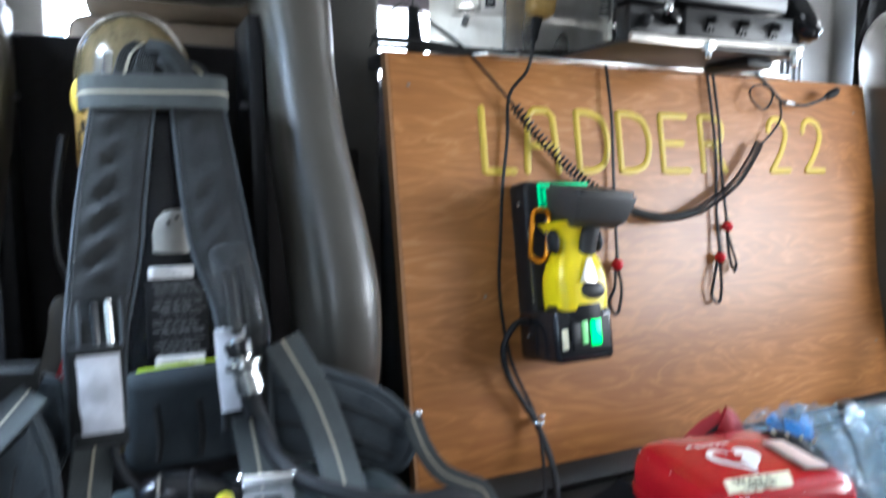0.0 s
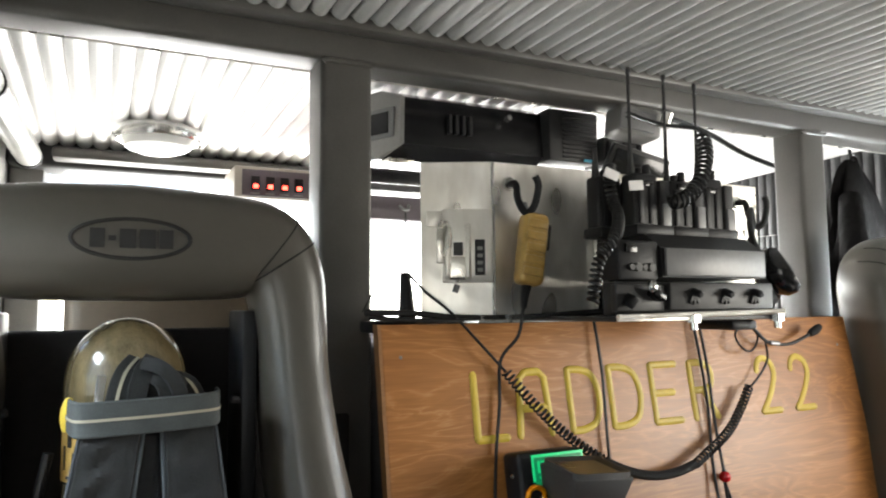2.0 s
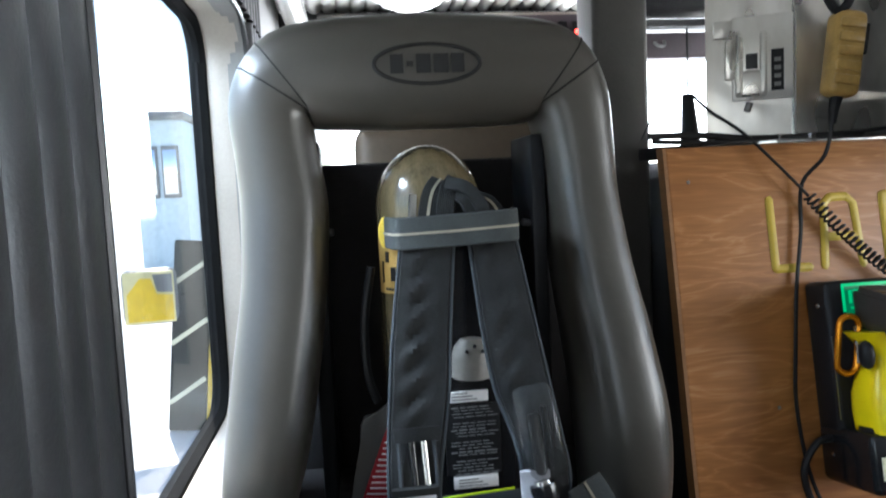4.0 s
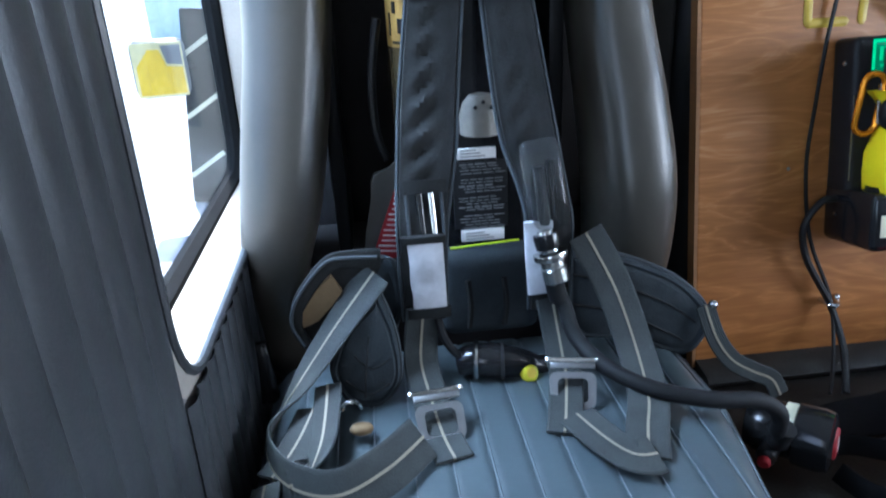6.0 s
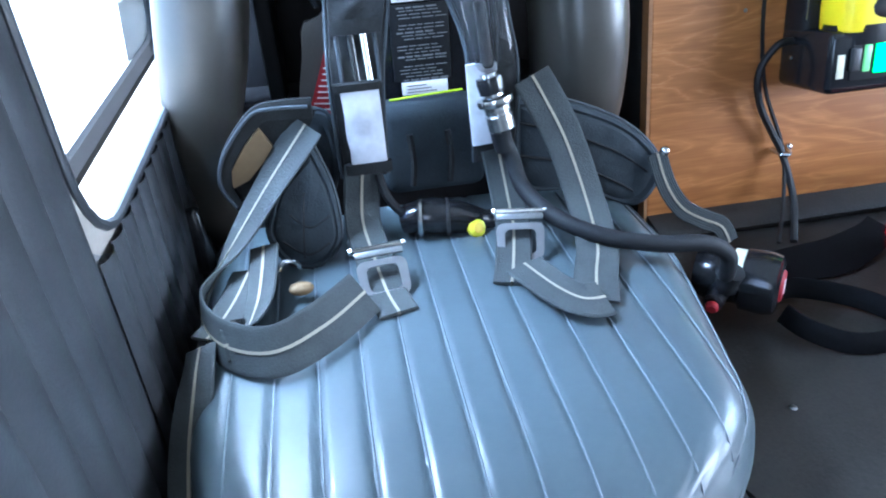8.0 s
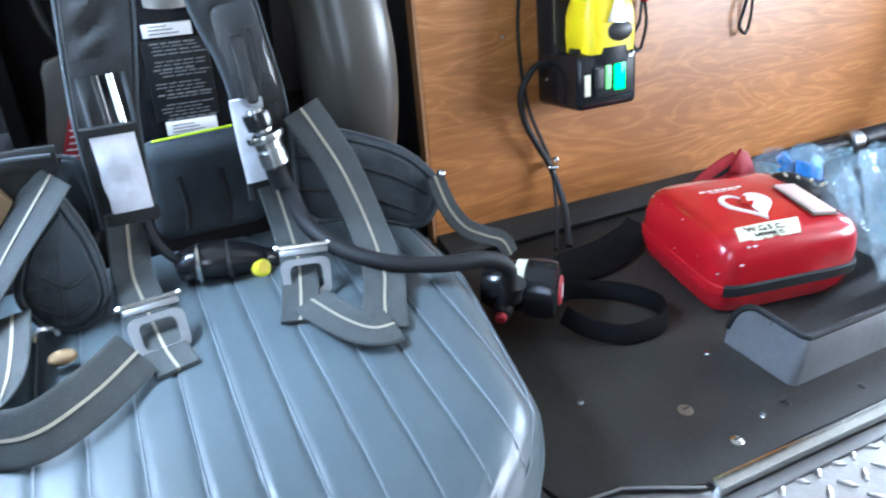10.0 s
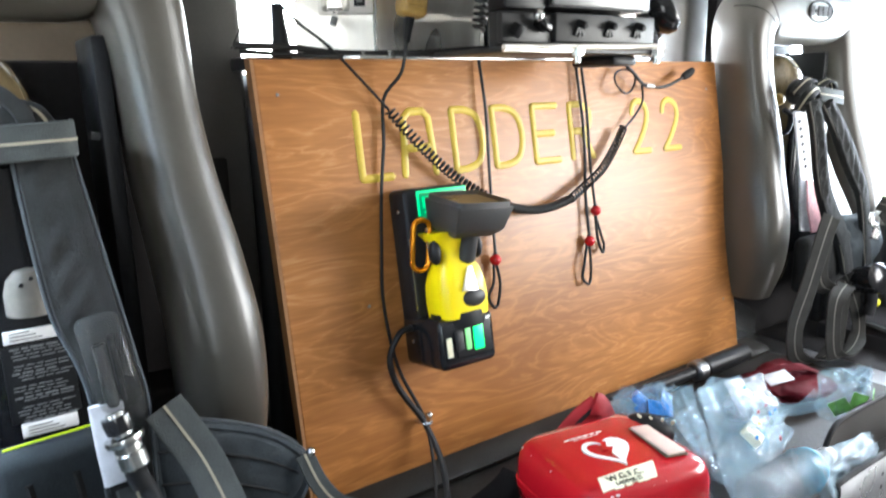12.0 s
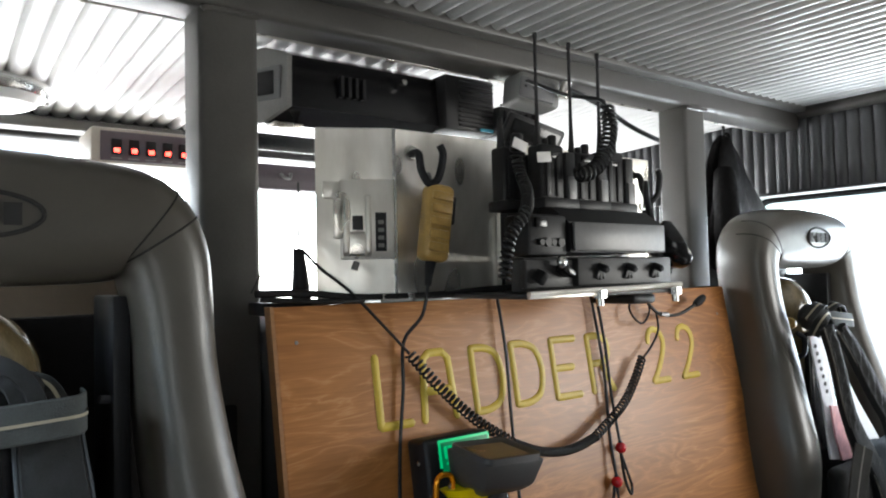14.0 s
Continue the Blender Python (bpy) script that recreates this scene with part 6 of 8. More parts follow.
    part("demand_valve", lathe([(0.001, -0.03), (0.026, -0.028), (0.032, -0.01), (0.030, 0.012), (0.036, 0.016), (0.036, 0.036), (0.028, 0.042), (0.001, 0.043)], 24, pose(1.775, 0.878, 0.638, 70, 20, -20)), "blackgloss", s, "black demand valve")
    part("hose", tube([(1.800, 0.878, 0.620), (1.812, 0.876, 0.580), (1.806, 0.878, 0.545)], 0.014, 10), "rubber", s)
    part("yellow_button", ball((1.846, 0.875, 0.568), 0.010, 2, (1, 0.6, 1)), "button", s, "yellow button")
    part("chrome_clip", tube([(1.800, 0.890, 0.790), (1.784, 0.884, 0.772), (1.800, 0.880, 0.758), (1.786, 0.878, 0.735)], 0.006, 8), "steel", s, "chrome clip")
    part("chrome_clip", tube([(1.806, 0.884, 0.765), (1.814, 0.880, 0.745), (1.804, 0.878, 0.730)], 0.005, 8), "steel", s)
    return s


def crumple_pad(c, size):
    """A soft pad: a ball flattened, dented and creased."""
    bm = bmesh.new()
    bmesh.ops.create_icosphere(bm, subdivisions=4, radius=1)
    for v in bm.verts:
        d = v.co.normalized()
        w = 1 + 0.16 * noise.noise(d * 2.1 + Vector((3, 0, 1))) - 0.10 * abs(noise.noise(d * 4.5))
        v.co = Vector((c[0] + size[0] * w * d.x, c[1] + size[1] * w * d.y, c[2] + size[2] * w * d.z))
    return bm


second_set()
bar = thing("seat_rail", (2.0, 0.80, 0.49), "bright metal rail on a dark box beside the seat", "rail")
part("box", rbox(1.86, 2.13, 0.68, 1.02, 0.0, 0.48, 0.01), "shell", bar)
part("bar", put(rbox(-0.012, 0.012, -0.15, 0.05, 0.0, 0.016, 0.004), pose(1.888, 0.885, 0.484, 0, 0, -17)), "steel", bar)

# jacket hanging behind the right seat
rows = []
for j in range(22):
    v = j / 21
    hw = 0.016 + 0.215 * v ** 0.7
    row = []
    for i in range(30):
        a = 2 * math.pi * i / 30
        w = 1 + 0.24 * math.sin(3 * a + 4 * v) + 0.10 * math.sin(7 * a - 3 * v) + 0.12 * noise.noise(Vector((math.cos(a) * 2, math.sin(a) * 2, v * 5)))
        row.append(Vector((1.945 + 0.05 * v + hw * w * math.cos(a), 1.385 + 0.05 * math.sin(a) * w * (0.3 + v), 1.575 - 0.44 * v)))
    rows.append(row)
jk = thing("hanging_jacket", (1.945, 1.385, 1.14), "dark jacket hanging from the ceiling behind the seat", "jacket")
part("shell", skin(rows), "jacket", jk, crease=70)
part("hanging_loop", tube([(1.94, 1.38, 1.572), (1.938, 1.372, 1.58), (1.942, 1.366, 1.572), (1.95, 1.37, 1.56)], 0.003, 6), "jacket", jk)
part("sleeve", tube([(1.90, 1.36, 1.46), (1.865, 1.335, 1.38), (1.850, 1.325, 1.28), (1.852, 1.325, 1.18)], lambda f: 0.03 + 0.018 * f, 14), "jacket", jk)
solid("coat_hook", tube([(1.945, 1.385, 1.64), (1.945, 1.385, 1.59), (1.942, 1.38, 1.565), (1.938, 1.37, 1.572)], 0.005), "black", "black coat hook on the ceiling", "hook")

# aluminium box on the engine cover
abox = thing("equipment_box", (0.95, 1.28, 1.13), "brushed aluminium equipment box with a welded corner", "equipment box")
plan = [(0.64, 1.15), (1.275, 1.15), (1.275, 1.37), (0.74, 1.37), (0.53, 1.205)]
part("shell", prism(plan, 1.148, 1.414, 0.002), "alu", abox, smooth=False)
part("weld_bead", tube([(0.6395 + 0.0005 * math.sin(k * 2.1), 1.1485, 1.15 + 0.262 * k / 40) for k in range(41)], 0.0032, 6, 1), "steel", abox, "bright weld bead")
part("foot_flange", prism([(0.60, 1.13), (1.28, 1.13), (1.28, 1.149), (0.639, 1.149), (0.528, 1.204), (0.515, 1.19)], 1.1405, 1.1465, 0.001), "steel", abox)
for fx, fy in ((0.56, 1.178), (0.615, 1.150), (0.66, 1.139), (0.95, 1.139), (1.2, 1.139)):
    part("flange_bolt", lathe([(0.001, 0.008), (0.006, 0.008), (0.007, 0.0)], 6, pose(fx, fy, 1.1465)), "steel", abox)
side_dir = Vector((-0.11, 0.055, 0)).normalized()
side_out = Vector((-0.055, -0.11, 0)).normalized()
sm = Matrix.Translation((0.585, 1.1775, 1.27)) @ Matrix(((side_dir.x, 0, side_out.x), (side_dir.y, 0, side_out.y), (0, 1, 0))).to_4x4()
brk = part("bracket_plate", put(rbox(-0.060, 0.024, -0.062, 0.062, 0.0, 0.008, 0.003), sm), "alu", abox, "bare bracket plate")
for a, b in ((-0.023, -0.014), (0.010, 0.020)):
    part("clip_channel", put(rbox(a, b, -0.055, 0.036, 0.008, 0.026, 0.004, 3), sm), "alu", brk, "bare metal clip")
part("clip_foot_plate", put(rbox(-0.023, 0.020, -0.058, -0.02, 0.008, 0.024, 0.004, 3), sm), "alu", brk)
part("slot", put(rbox(-0.010, 0.006, -0.018, 0.004, 0.0242, 0.0252, 0.001), sm), "darkgrey", brk)
part("top_tab", put(rbox(0.024, 0.050, 0.032, 0.058, 0.004, 0.012, 0.002), sm), "alu", brk)
part("side_tab", put(rbox(0.020, 0.034, -0.03, 0.030, 0.004, 0.010, 0.002), sm), "alu", brk)
part("data_plate", put(rbox(-0.047, -0.030, -0.050, 0.010, 0.0082, 0.0095, 0), sm), "black", brk, "black data plate")
for k in range(4):
    part("print_bar", put(rbox(-0.043, -0.034, -0.044 + 0.012 * k, -0.038 + 0.012 * k, 0.0096, 0.0101, 0), sm), "grey", brk)
part("edge_strip", rbox(0.846, 0.854, 1.136, 1.149, 1.160, 1.366, 0.001), "steel", abox, "bright angle strip")
part("edge_bolt", ball((0.864, 1.146, 1.352), 0.006, 2), "steel", abox)
part("clip_foot", put(rod((0.0, -0.066, 0.012), (0.004, -0.078, 0.014), 0.005, 10), sm), "dullsteel", brk)


def mic_hook(x, z, name_parent):
    h = part("hook", tube([(x, 1.148, z + 0.03), (x, 1.128, z + 0.028), (x - 0.002, 1.118, z), (x + 0.006, 1.108, z - 0.022), (x + 0.018, 1.10, z - 0.012), (x + 0.026, 1.098, z + 0.022), (x + 0.020, 1.098, z + 0.038)], 0.0062, 8), "rubber", name_parent, "black coated hook")
    part("hook_washer", lathe([(0.001, 0.006), (0.011, 0.005), (0.013, 0.0)], 14, pose(x, 1.1495, z + 0.032, 90, 0, 0)), "steel", h)
    return h


mic_hook(0.672, 1.345, abox)
mic_hook(1.215, 1.345, abox)
mic = thing("hand_microphone", (0.685, 1.11, 1.2), "tan ribbed hand microphone hung on the aluminium box", "microphone")
mm = pose(0.690, 1.112, 1.263, -3, 9, -6)
part("body", put(rbox(-0.023, 0.023, -0.020, 0.018, -0.062, 0.060, 0.012, 4), mm), "handmic", mic)
for k in range(5):
    part("rib", put(rbox(-0.020, 0.016, -0.0245, -0.018, -0.048 + 0.020 * k, -0.034 + 0.020 * k, 0.003), mm), "handmic", mic)
part("push_key", put(rbox(0.020, 0.029, -0.012, 0.008, 0.0, 0.045, 0.003), mm), "black", mic, "black push key")
part("top_clip", put(rod((-0.014, 0.004, 0.058), (-0.024, 0.0, 0.075), 0.007, 10, 0.002), mm), "dullsteel", mic)
part("strain_relief", tube([(0.681, 1.112, 1.205), (0.676, 1.112, 1.185), (0.672, 1.110, 1.165)], lambda f: 0.009 - 0.004 * f, 8), "rubber", mic)
part("lead", tube([(0.672, 1.110, 1.168), (0.664, 1.115, 1.12), tuple(on_panel(0.641, 1.080, 0.012)), tuple(on_panel(0.632, 1.010, 0.010)), tuple(on_panel(0.618, 0.935, 0.008)), tuple(on_panel(0.606, 0.849, 0.008)), tuple(on_panel(0.597, 0.762, 0.008)), tuple(on_panel(0.606, 0.66, 0.012)), tuple(on_panel(0.638, 0.57, 0.02)), (0.630, 1.0, 0.50), (0.598, 0.95, 0.466)], 0.0032, 6), "cord", mic, "thin black lead")
part("second_lead", tube([tuple(on_panel(0.634, 0.722, 0.03)), tuple(on_panel(0.606, 0.720, 0.034)), tuple(on_panel(0.584, 0.685, 0.03)), tuple(on_panel(0.592, 0.640, 0.026)), tuple(on_panel(0.618, 0.595, 0.022)), tuple(on_panel(0.638, 0.560, 0.022)), (0.645, 1.00, 0.505), (0.618, 0.945, 0.468)], 0.0052, 8), "cord", mic)
clip = thing("cable_clip", tuple(on_panel(0.642, 0.562, 0.01)), "chrome cable clip on the plywood board", "cable clip")
part("saddle", tube([tuple(on_panel(0.632 + 0.010 * (1 - math.cos(a)), 0.562, 0.004 + 0.024 * math.sin(a))) for a in [math.pi * k / 8 for k in range(9)]], 0.004, 8, 1), "steel", clip)
part("screw", ball(tuple(on_panel(0.657, 0.564, 0.006)), 0.006, 2), "steel", clip)

# radio rack
rack = thing("radio_rack", (0.95, 1.0, 1.145), "black radio rack with a grey faced control head", "radio")
part("base_shelf", rbox(0.735, 1.10, 0.956, 1.15, 1.143, 1.151, 0.002), "darkgrey", rack, "dark shelf")
part("shelf_lip", rbox(0.735, 0.90, 0.9505, 0.9555, 1.1435, 1.1515, 0.001), "alu", rack, "bright shelf lip")
part("chassis", prism([(0.758, 0.985), (1.075, 0.985), (1.075, 1.12), (0.90, 1.12), (0.775, 1.02), (0.758, 1.015)], 1.152, 1.205, 0.003), "darkgrey", rack)
up_l = part("left_module", rbox(0.752, 0.833, 0.968, 1.022, 1.206, 1.268, 0.005), "black", rack)
part("card_slot", rbox(0.764, 0.785, 0.962, 0.9685, 1.248, 1.262, 0.001), "blackgloss", up_l)
for k, xx in enumerate((0.775, 0.788, 0.80, 0.815)):
    part("port", rod((xx, 0.968, 1.226), (xx, 0.962, 1.226), 0.005 + 0.002 * (k % 2), 10), "darkgrey", up_l)
poly = [(0.962, 1.211), (0.966, 1.258), (1.0, 1.282), (1.12, 1.287), (1.12, 1.211)]
hd = part("control_head", skin([[Vector((x, y, z)) for y, z in poly] for x in (0.834, 1.062)]), "black", rack, smooth=False)
part("face", rbox(0.838, 1.058, 0.957, 0.9625, 1.213, 1.257, 0.003), "greypanel", hd, "plain grey face")
low = part("lower_panel", rbox(0.848, 1.078, 0.962, 0.984, 1.160, 1.203, 0.002), "darkgrey", rack, "dark grey switch panel")
for k in range(3):
    xx = 0.895 + 0.068 * k
    kn = part("toggle", rod((xx, 0.963, 1.190), (xx, 0.944, 1.183), 0.006, 10, 0.002), "black", low)
    for sg in (-1, 0, 1):
        part("toggle_wing", put(rbox(-0.0028, 0.0028, -0.003, 0.001, -0.022, 0.0, 0.001), pose(xx, 0.9605, 1.190, 0, 24 * sg, 0)), "black", kn)
lowl = part("lower_left_panel", rbox(0.748, 0.846, 0.970, 0.984, 1.158, 1.200, 0.002), "darkgrey", rack)
part("lever", put(rbox(-0.006, 0.006, -0.022, 0.0, -0.010, 0.010, 0.003), pose(0.768, 0.970, 1.178, 20, 30, 0)), "black", lowl)
part("lever", put(rbox(-0.005, 0.018, -0.022, 0.0, -0.006, 0.006, 0.003), pose(0.812, 0.970, 1.186, 0, 30, 0)), "blackgloss", lowl)
part("chrome_latch", ball((0.806, 0.955, 1.196), 0.009, 2, (1, 0.8, 1.2)), "steel", lowl, "chrome latch")
part("front_rod", rod((0.735, 0.952, 1.150), (1.09, 0.952, 1.156), 0.0045, 8), "alu", rack)
for xx in (0.885, 1.075):
    bl = part("leg_bolt", rod((xx, 0.955, 1.156), (xx, 0.953, 1.128), 0.006, 10), "steel", rack, "bright leg bolt")
    part("nut", lathe([(0.001, 0.006), (0.011, 0.006), (0.011, -0.006), (0.001, -0.006)], 6, pose(xx, 0.954, 1.146)), "steel", bl)
part("under_tray", rbox(1.0, 1.06, 0.98, 1.08, 1.125, 1.142, 0.006), "black", rack)


def handheld(x, y, h, ant, group="portable radios"):
    r = thing("portable_radio", (x, y, 1.288), "black portable radio with a whip aerial standing in its charger", "radio", group)
    b = part("body", rbox(x - 0.044, x + 0.008, y - 0.016, y + 0.018, 1.288, 1.288 + h, 0.006, 3), "black", r)
    part("battery_rail", rbox(x + 0.0085, x + 0.030, y - 0.019, y + 0.016, 1.290, 1.278 + h, 0.003), "darkgrey", b, "grey battery side")
    part("display", rbox(x - 0.030, x - 0.004, y - 0.0185, y - 0.0158, 1.364, 1.374, 0.001), "blackgloss", b)
    part("knob", rod((x - 0.004, y, 1.286 + h), (x - 0.004, y, 1.306 + h), 0.0075, 12, 0.002), "black", r)
    part("knob", rod((x - 0.020, y, 1.286 + h), (x - 0.020, y, 1.300 + h), 0.006, 12, 0.002), "black", r)
    part("aerial", tube([(x - 0.036, y, 1.285 + h), (x - 0.036, y, 1.33 + h), (x - 0.036, y, ant)], lambda f: 0.0075 - 0.0045 * min(1, f * 1.7), 8), "cord", r, "black whip aerial")
    part("aerial_tip", rod((x - 0.036, y, ant - 0.004), (x - 0.036, y, ant + 0.008), 0.004, 8, 0.001), "cord", r)
    part("charger_cup", rbox(x - 0.047, x + 0.034, y - 0.024, y + 0.024, 1.282, 1.300, 0.004), "black", r)
    for k in range(2):
        part("front_rib", rbox(x - 0.036 + 0.022 * k, x - 0.026 + 0.022 * k, y - 0.0190, y - 0.0158, 1.302, 1.270 + h, 0.002), "black", b)
    part("side_step", rbox(x + 0.012, x + 0.0305, y - 0.0215, y - 0.0185, 1.292, 1.336, 0.002), "greypanel", b)
    return r


handheld(0.872, 1.03, 0.098, 1.560)
handheld(0.955, 1.035, 0.092, 1.560)
handheld(1.032, 1.04, 0.102, 1.556)
handheld(0.842, 1.085, 0.10, 1.430)
for tx, ty, tz, rx in ((0.775, 1.005, 1.376, 20), (0.818, 0.998, 1.360, -5)):
    solid("paper_tag", put(rbox(-0.013, 0.013, -0.001, 0.001, -0.008, 0.008, 0.002), pose(tx, ty, tz, 0, rx, -10)), "white", "small white paper tag on the radio leads", "tag", "paper tags")
coilA = thing("coiled_lead", (0.71, 1.05, 1.17), "black coiled radio lead hanging beside the rack", "cable")
part("coil", coil([(0.798, 1.04, 1.37), (0.798, 1.03, 1.335), (0.782, 1.0, 1.305), (0.735, 0.955, 1.268), (0.702, 0.952, 1.23), (0.692, 0.955, 1.172)], 0.0078, 0.0026, 32), "cord", coilA)
part("plug", rod((0.798, 1.04, 1.372), (0.800, 1.038, 1.402), 0.010, 12, 0.003), "black", coilA)
coilB = thing("coiled_lead", (0.93, 1.0, 1.33), "black coiled speaker lead looping behind the radios", "cable")
part("coil", coil([(0.885, 0.99, 1.335), (0.915, 0.985, 1.345), (0.945, 0.985, 1.375), (0.965, 0.99, 1.42), (0.97, 1.0, 1.455)], 0.011, 0.0032, 18), "cord", coilB)
part("tail", tube([(0.97, 1.0, 1.455), (0.975, 1.02, 1.475), (0.955, 1.08, 1.495), (0.95, 1.15, 1.53), (1.0, 1.22, 1.56)], 0.0035, 6), "cord", coilB)

# ear defenders on the right hook
muff = thing("ear_defenders", (1.13, 1.06, 1.20), "black ear defender headset hung on a hook", "headset")
part("cup", lathe([(0.001, -0.022), (0.030, -0.02), (0.041, -0.006), (0.042, 0.008), (0.036, 0.016), (0.001, 0.02)], 24, Matrix.Translation((1.180, 1.03, 1.228)) @ pose(0, 0, 0, 0, 62, -50) @ Matrix.Diagonal((1.15, 0.95, 1.2, 1))), "blackgloss", muff, "glossy black ear cup")
part("cushion_ring", lathe([(0.026, -0.024), (0.040, -0.022), (0.043, -0.030), (0.030, -0.036)], 24, Matrix.Translation((1.180, 1.03, 1.228)) @ pose(0, 0, 0, 0, 62, -50) @ Matrix.Diagonal((1.15, 0.95, 1.2, 1))), "rubber", muff)
part("cup", lathe([(0.001, -0.022), (0.030, -0.02), (0.041, -0.006), (0.042, 0.008), (0.036, 0.016), (0.001, 0.02)], 24, Matrix.Translation((1.215, 1.085, 1.225)) @ pose(0, 0, 0, 0, 75, -40) @ Matrix.Diagonal((1.2, 0.95, 1, 1))), "black", muff)
part("head_arch", tube([(1.125, 1.03, 1.262), (1.135, 1.05, 1.31), (1.185, 1.09, 1.352), (1.20, 1.10, 1.32), (1.18, 1.10, 1.255)], 0.006, 8), "rubber", muff)
part("wire", tube([(1.20, 1.10, 1.34), (1.19, 1.095, 1.31), (1.17, 1.09, 1.30), (1.16, 1.085, 1.31)], 0.003, 6), "alu", muff)

# boom microphone on the board
hs = thing("boom_microphone", tuple(on_panel(1.27, 1.10, 0.02)), "thin boom microphone hanging over the board's top", "microphone")
ring = [tuple(on_panel(1.205 + 0.030 * math.cos(a), 1.100 + 0.024 * math.sin(a), 0.020 + 0.004 * math.sin(2 * a))) for a in [2 * math.pi * k / 18 for k in range(19)]]
part("wire_ring", tube(ring, 0.0022, 6, 1), "cord", hs)
part("boom", tube([tuple(on_panel(1.185, 1.142, 0.03)), tuple(on_panel(1.225, 1.118, 0.025)), tuple(on_panel(1.26, 1.092, 0.024)), tuple(on_panel(1.32, 1.088, 0.026)), tuple(on_panel(1.385, 1.108, 0.03))], 0.0034, 8), "cord", hs)
part("ferrule", tube([tuple(on_panel(1.262, 1.0915, 0.0245)), tuple(on_panel(1.285, 1.089, 0.025))], 0.005, 8), "dullsteel", hs)
part("mic_foam", tube([tuple(on_panel(1.378, 1.106, 0.03)), tuple(on_panel(1.395, 1.113, 0.031)), tuple(on_panel(1.412, 1.122, 0.032))], lambda f: 0.006 + 0.003 * math.sin(math.pi * f), 10), "rubber", hs)
part("lead", tube([tuple(on_panel(1.255, 1.095, 0.02)), tuple(on_panel(1.252, 1.06, 0.02)), tuple(on_panel(1.225, 1.03, 0.018)), tuple(on_panel(1.198, 1.01, 0.016))], 0.0022, 6), "cord", hs)
part("coil", coil([tuple(on_panel(1.188, 1.012, 0.020)), tuple(on_panel(1.155, 0.974, 0.021)), tuple(on_panel(1.104, 0.930, 0.023)), tuple(on_panel(1.014, 0.886, 0.026))], 0.0072, 0.0022, 27), "cord", hs, "black coiled lead")
part("coil", coil([tuple(on_panel(1.014, 0.886, 0.026)), tuple(on_panel(0.965, 0.877, 0.028)), tuple(on_panel(0.917, 0.876, 0.028)), tuple(on_panel(0.868, 0.886, 0.027)), tuple(on_panel(0.820, 0.906, 0.026))], 0.0066, 0.0020, 38), "cord", hs, "tightly coiled lead")
part("coil", coil([tuple(on_panel(0.820, 0.906, 0.026)), tuple(on_panel(0.755, 0.949, 0.023)), tuple(on_panel(0.695, 1.004, 0.021)), tuple(on_panel(0.645, 1.062, 0.018))], 0.0078, 0.0021, 27), "cord", hs, "stretched coiled lead")
part("lead", tube([tuple(on_panel(0.645, 1.062, 0.018)), tuple(on_panel(0.60, 1.11, 0.02)), (0.56, 1.155, 1.16), (0.53, 1.19, 1.195), (0.513, 1.215, 1.224)], 0.0024, 6), "cord", hs)

aer = thing("router_aerial", (0.49, 1.225, 1.13), "small black aerial unit on the engine cover", "aerial")
part("base", rbox(0.442, 0.545, 1.19, 1.26, 1.126, 1.146, 0.004), "black", aer)
part("mast", tube([(0.512, 1.22, 1.14), (0.511, 1.22, 1.18), (0.508, 1.22, 1.226)], lambda f: 0.017 - 0.009 * f, 12), "black", aer)
part("whip", tube([(0.508, 1.22, 1.226), (0.512, 1.225, 1.27), (0.514, 1.23, 1.33)], 0.0016, 6), "cord", aer)
part("thin_lead", tube([(0.505, 1.22, 1.224), (0.485, 1.22, 1.228), (0.46, 1.23, 1.20), (0.44, 1.24, 1.16)], 0.0014, 6), "cord", aer)
solid("top_cable", tube([(0.42, 1.17, 1.160), (0.50, 1.165, 1.158), (0.58, 1.155, 1.150), (0.70, 1.135, 1.150), (0.80, 1.12, 1.156), (0.88, 1.08, 1.16)], 0.0055, 8), "cord", "thick black cable along the top of the board", "cable")
solid("top_cable", tube([(0.43, 1.18, 1.152), (0.52, 1.15, 1.146), (0.62, 1.148, 1.146), (0.74, 1.14, 1.152)], 0.004, 8), "cord", "thin black cable along the top of the board", "cable")


def beaded_cord(name_label, runs, beads):
    c = thing("pull_cord", tuple(on_panel(runs[0][0][0], runs[0][0][1], 0.01)), name_label, "cord", "pull cords")
    for run in runs:
        part("cord", tube([tuple(on_panel(x, z, 0.010 + 0.004 * (k % 2))) for k, (x, z) in enumerate(run)], 0.0029, 6), "cord", c)
    for x, z in beads:
        b = part("bead", ball(tuple(on_panel(x, z, 0.013)), 0.0105, 2), "bead", c, "red plastic bead")
        part("bead_hole", rod(tuple(on_panel(x, z + 0.012, 0.013)), tuple(on_panel(x, z + 0.008, 0.013)), 0.004, 8), "black", b)
    return c


beaded_cord("black pull cord with a red bead beside the imager", [[(0.842, 1.148), (0.842, 1.05), (0.838, 0.94), (0.828, 0.80)], [(0.829, 0.80), (0.832, 0.755), (0.824, 0.715)], [(0.826, 0.80), (0.818, 0.76), (0.806, 0.735), (0.812, 0.716), (0.822, 0.716)]], [(0.828, 0.797)])
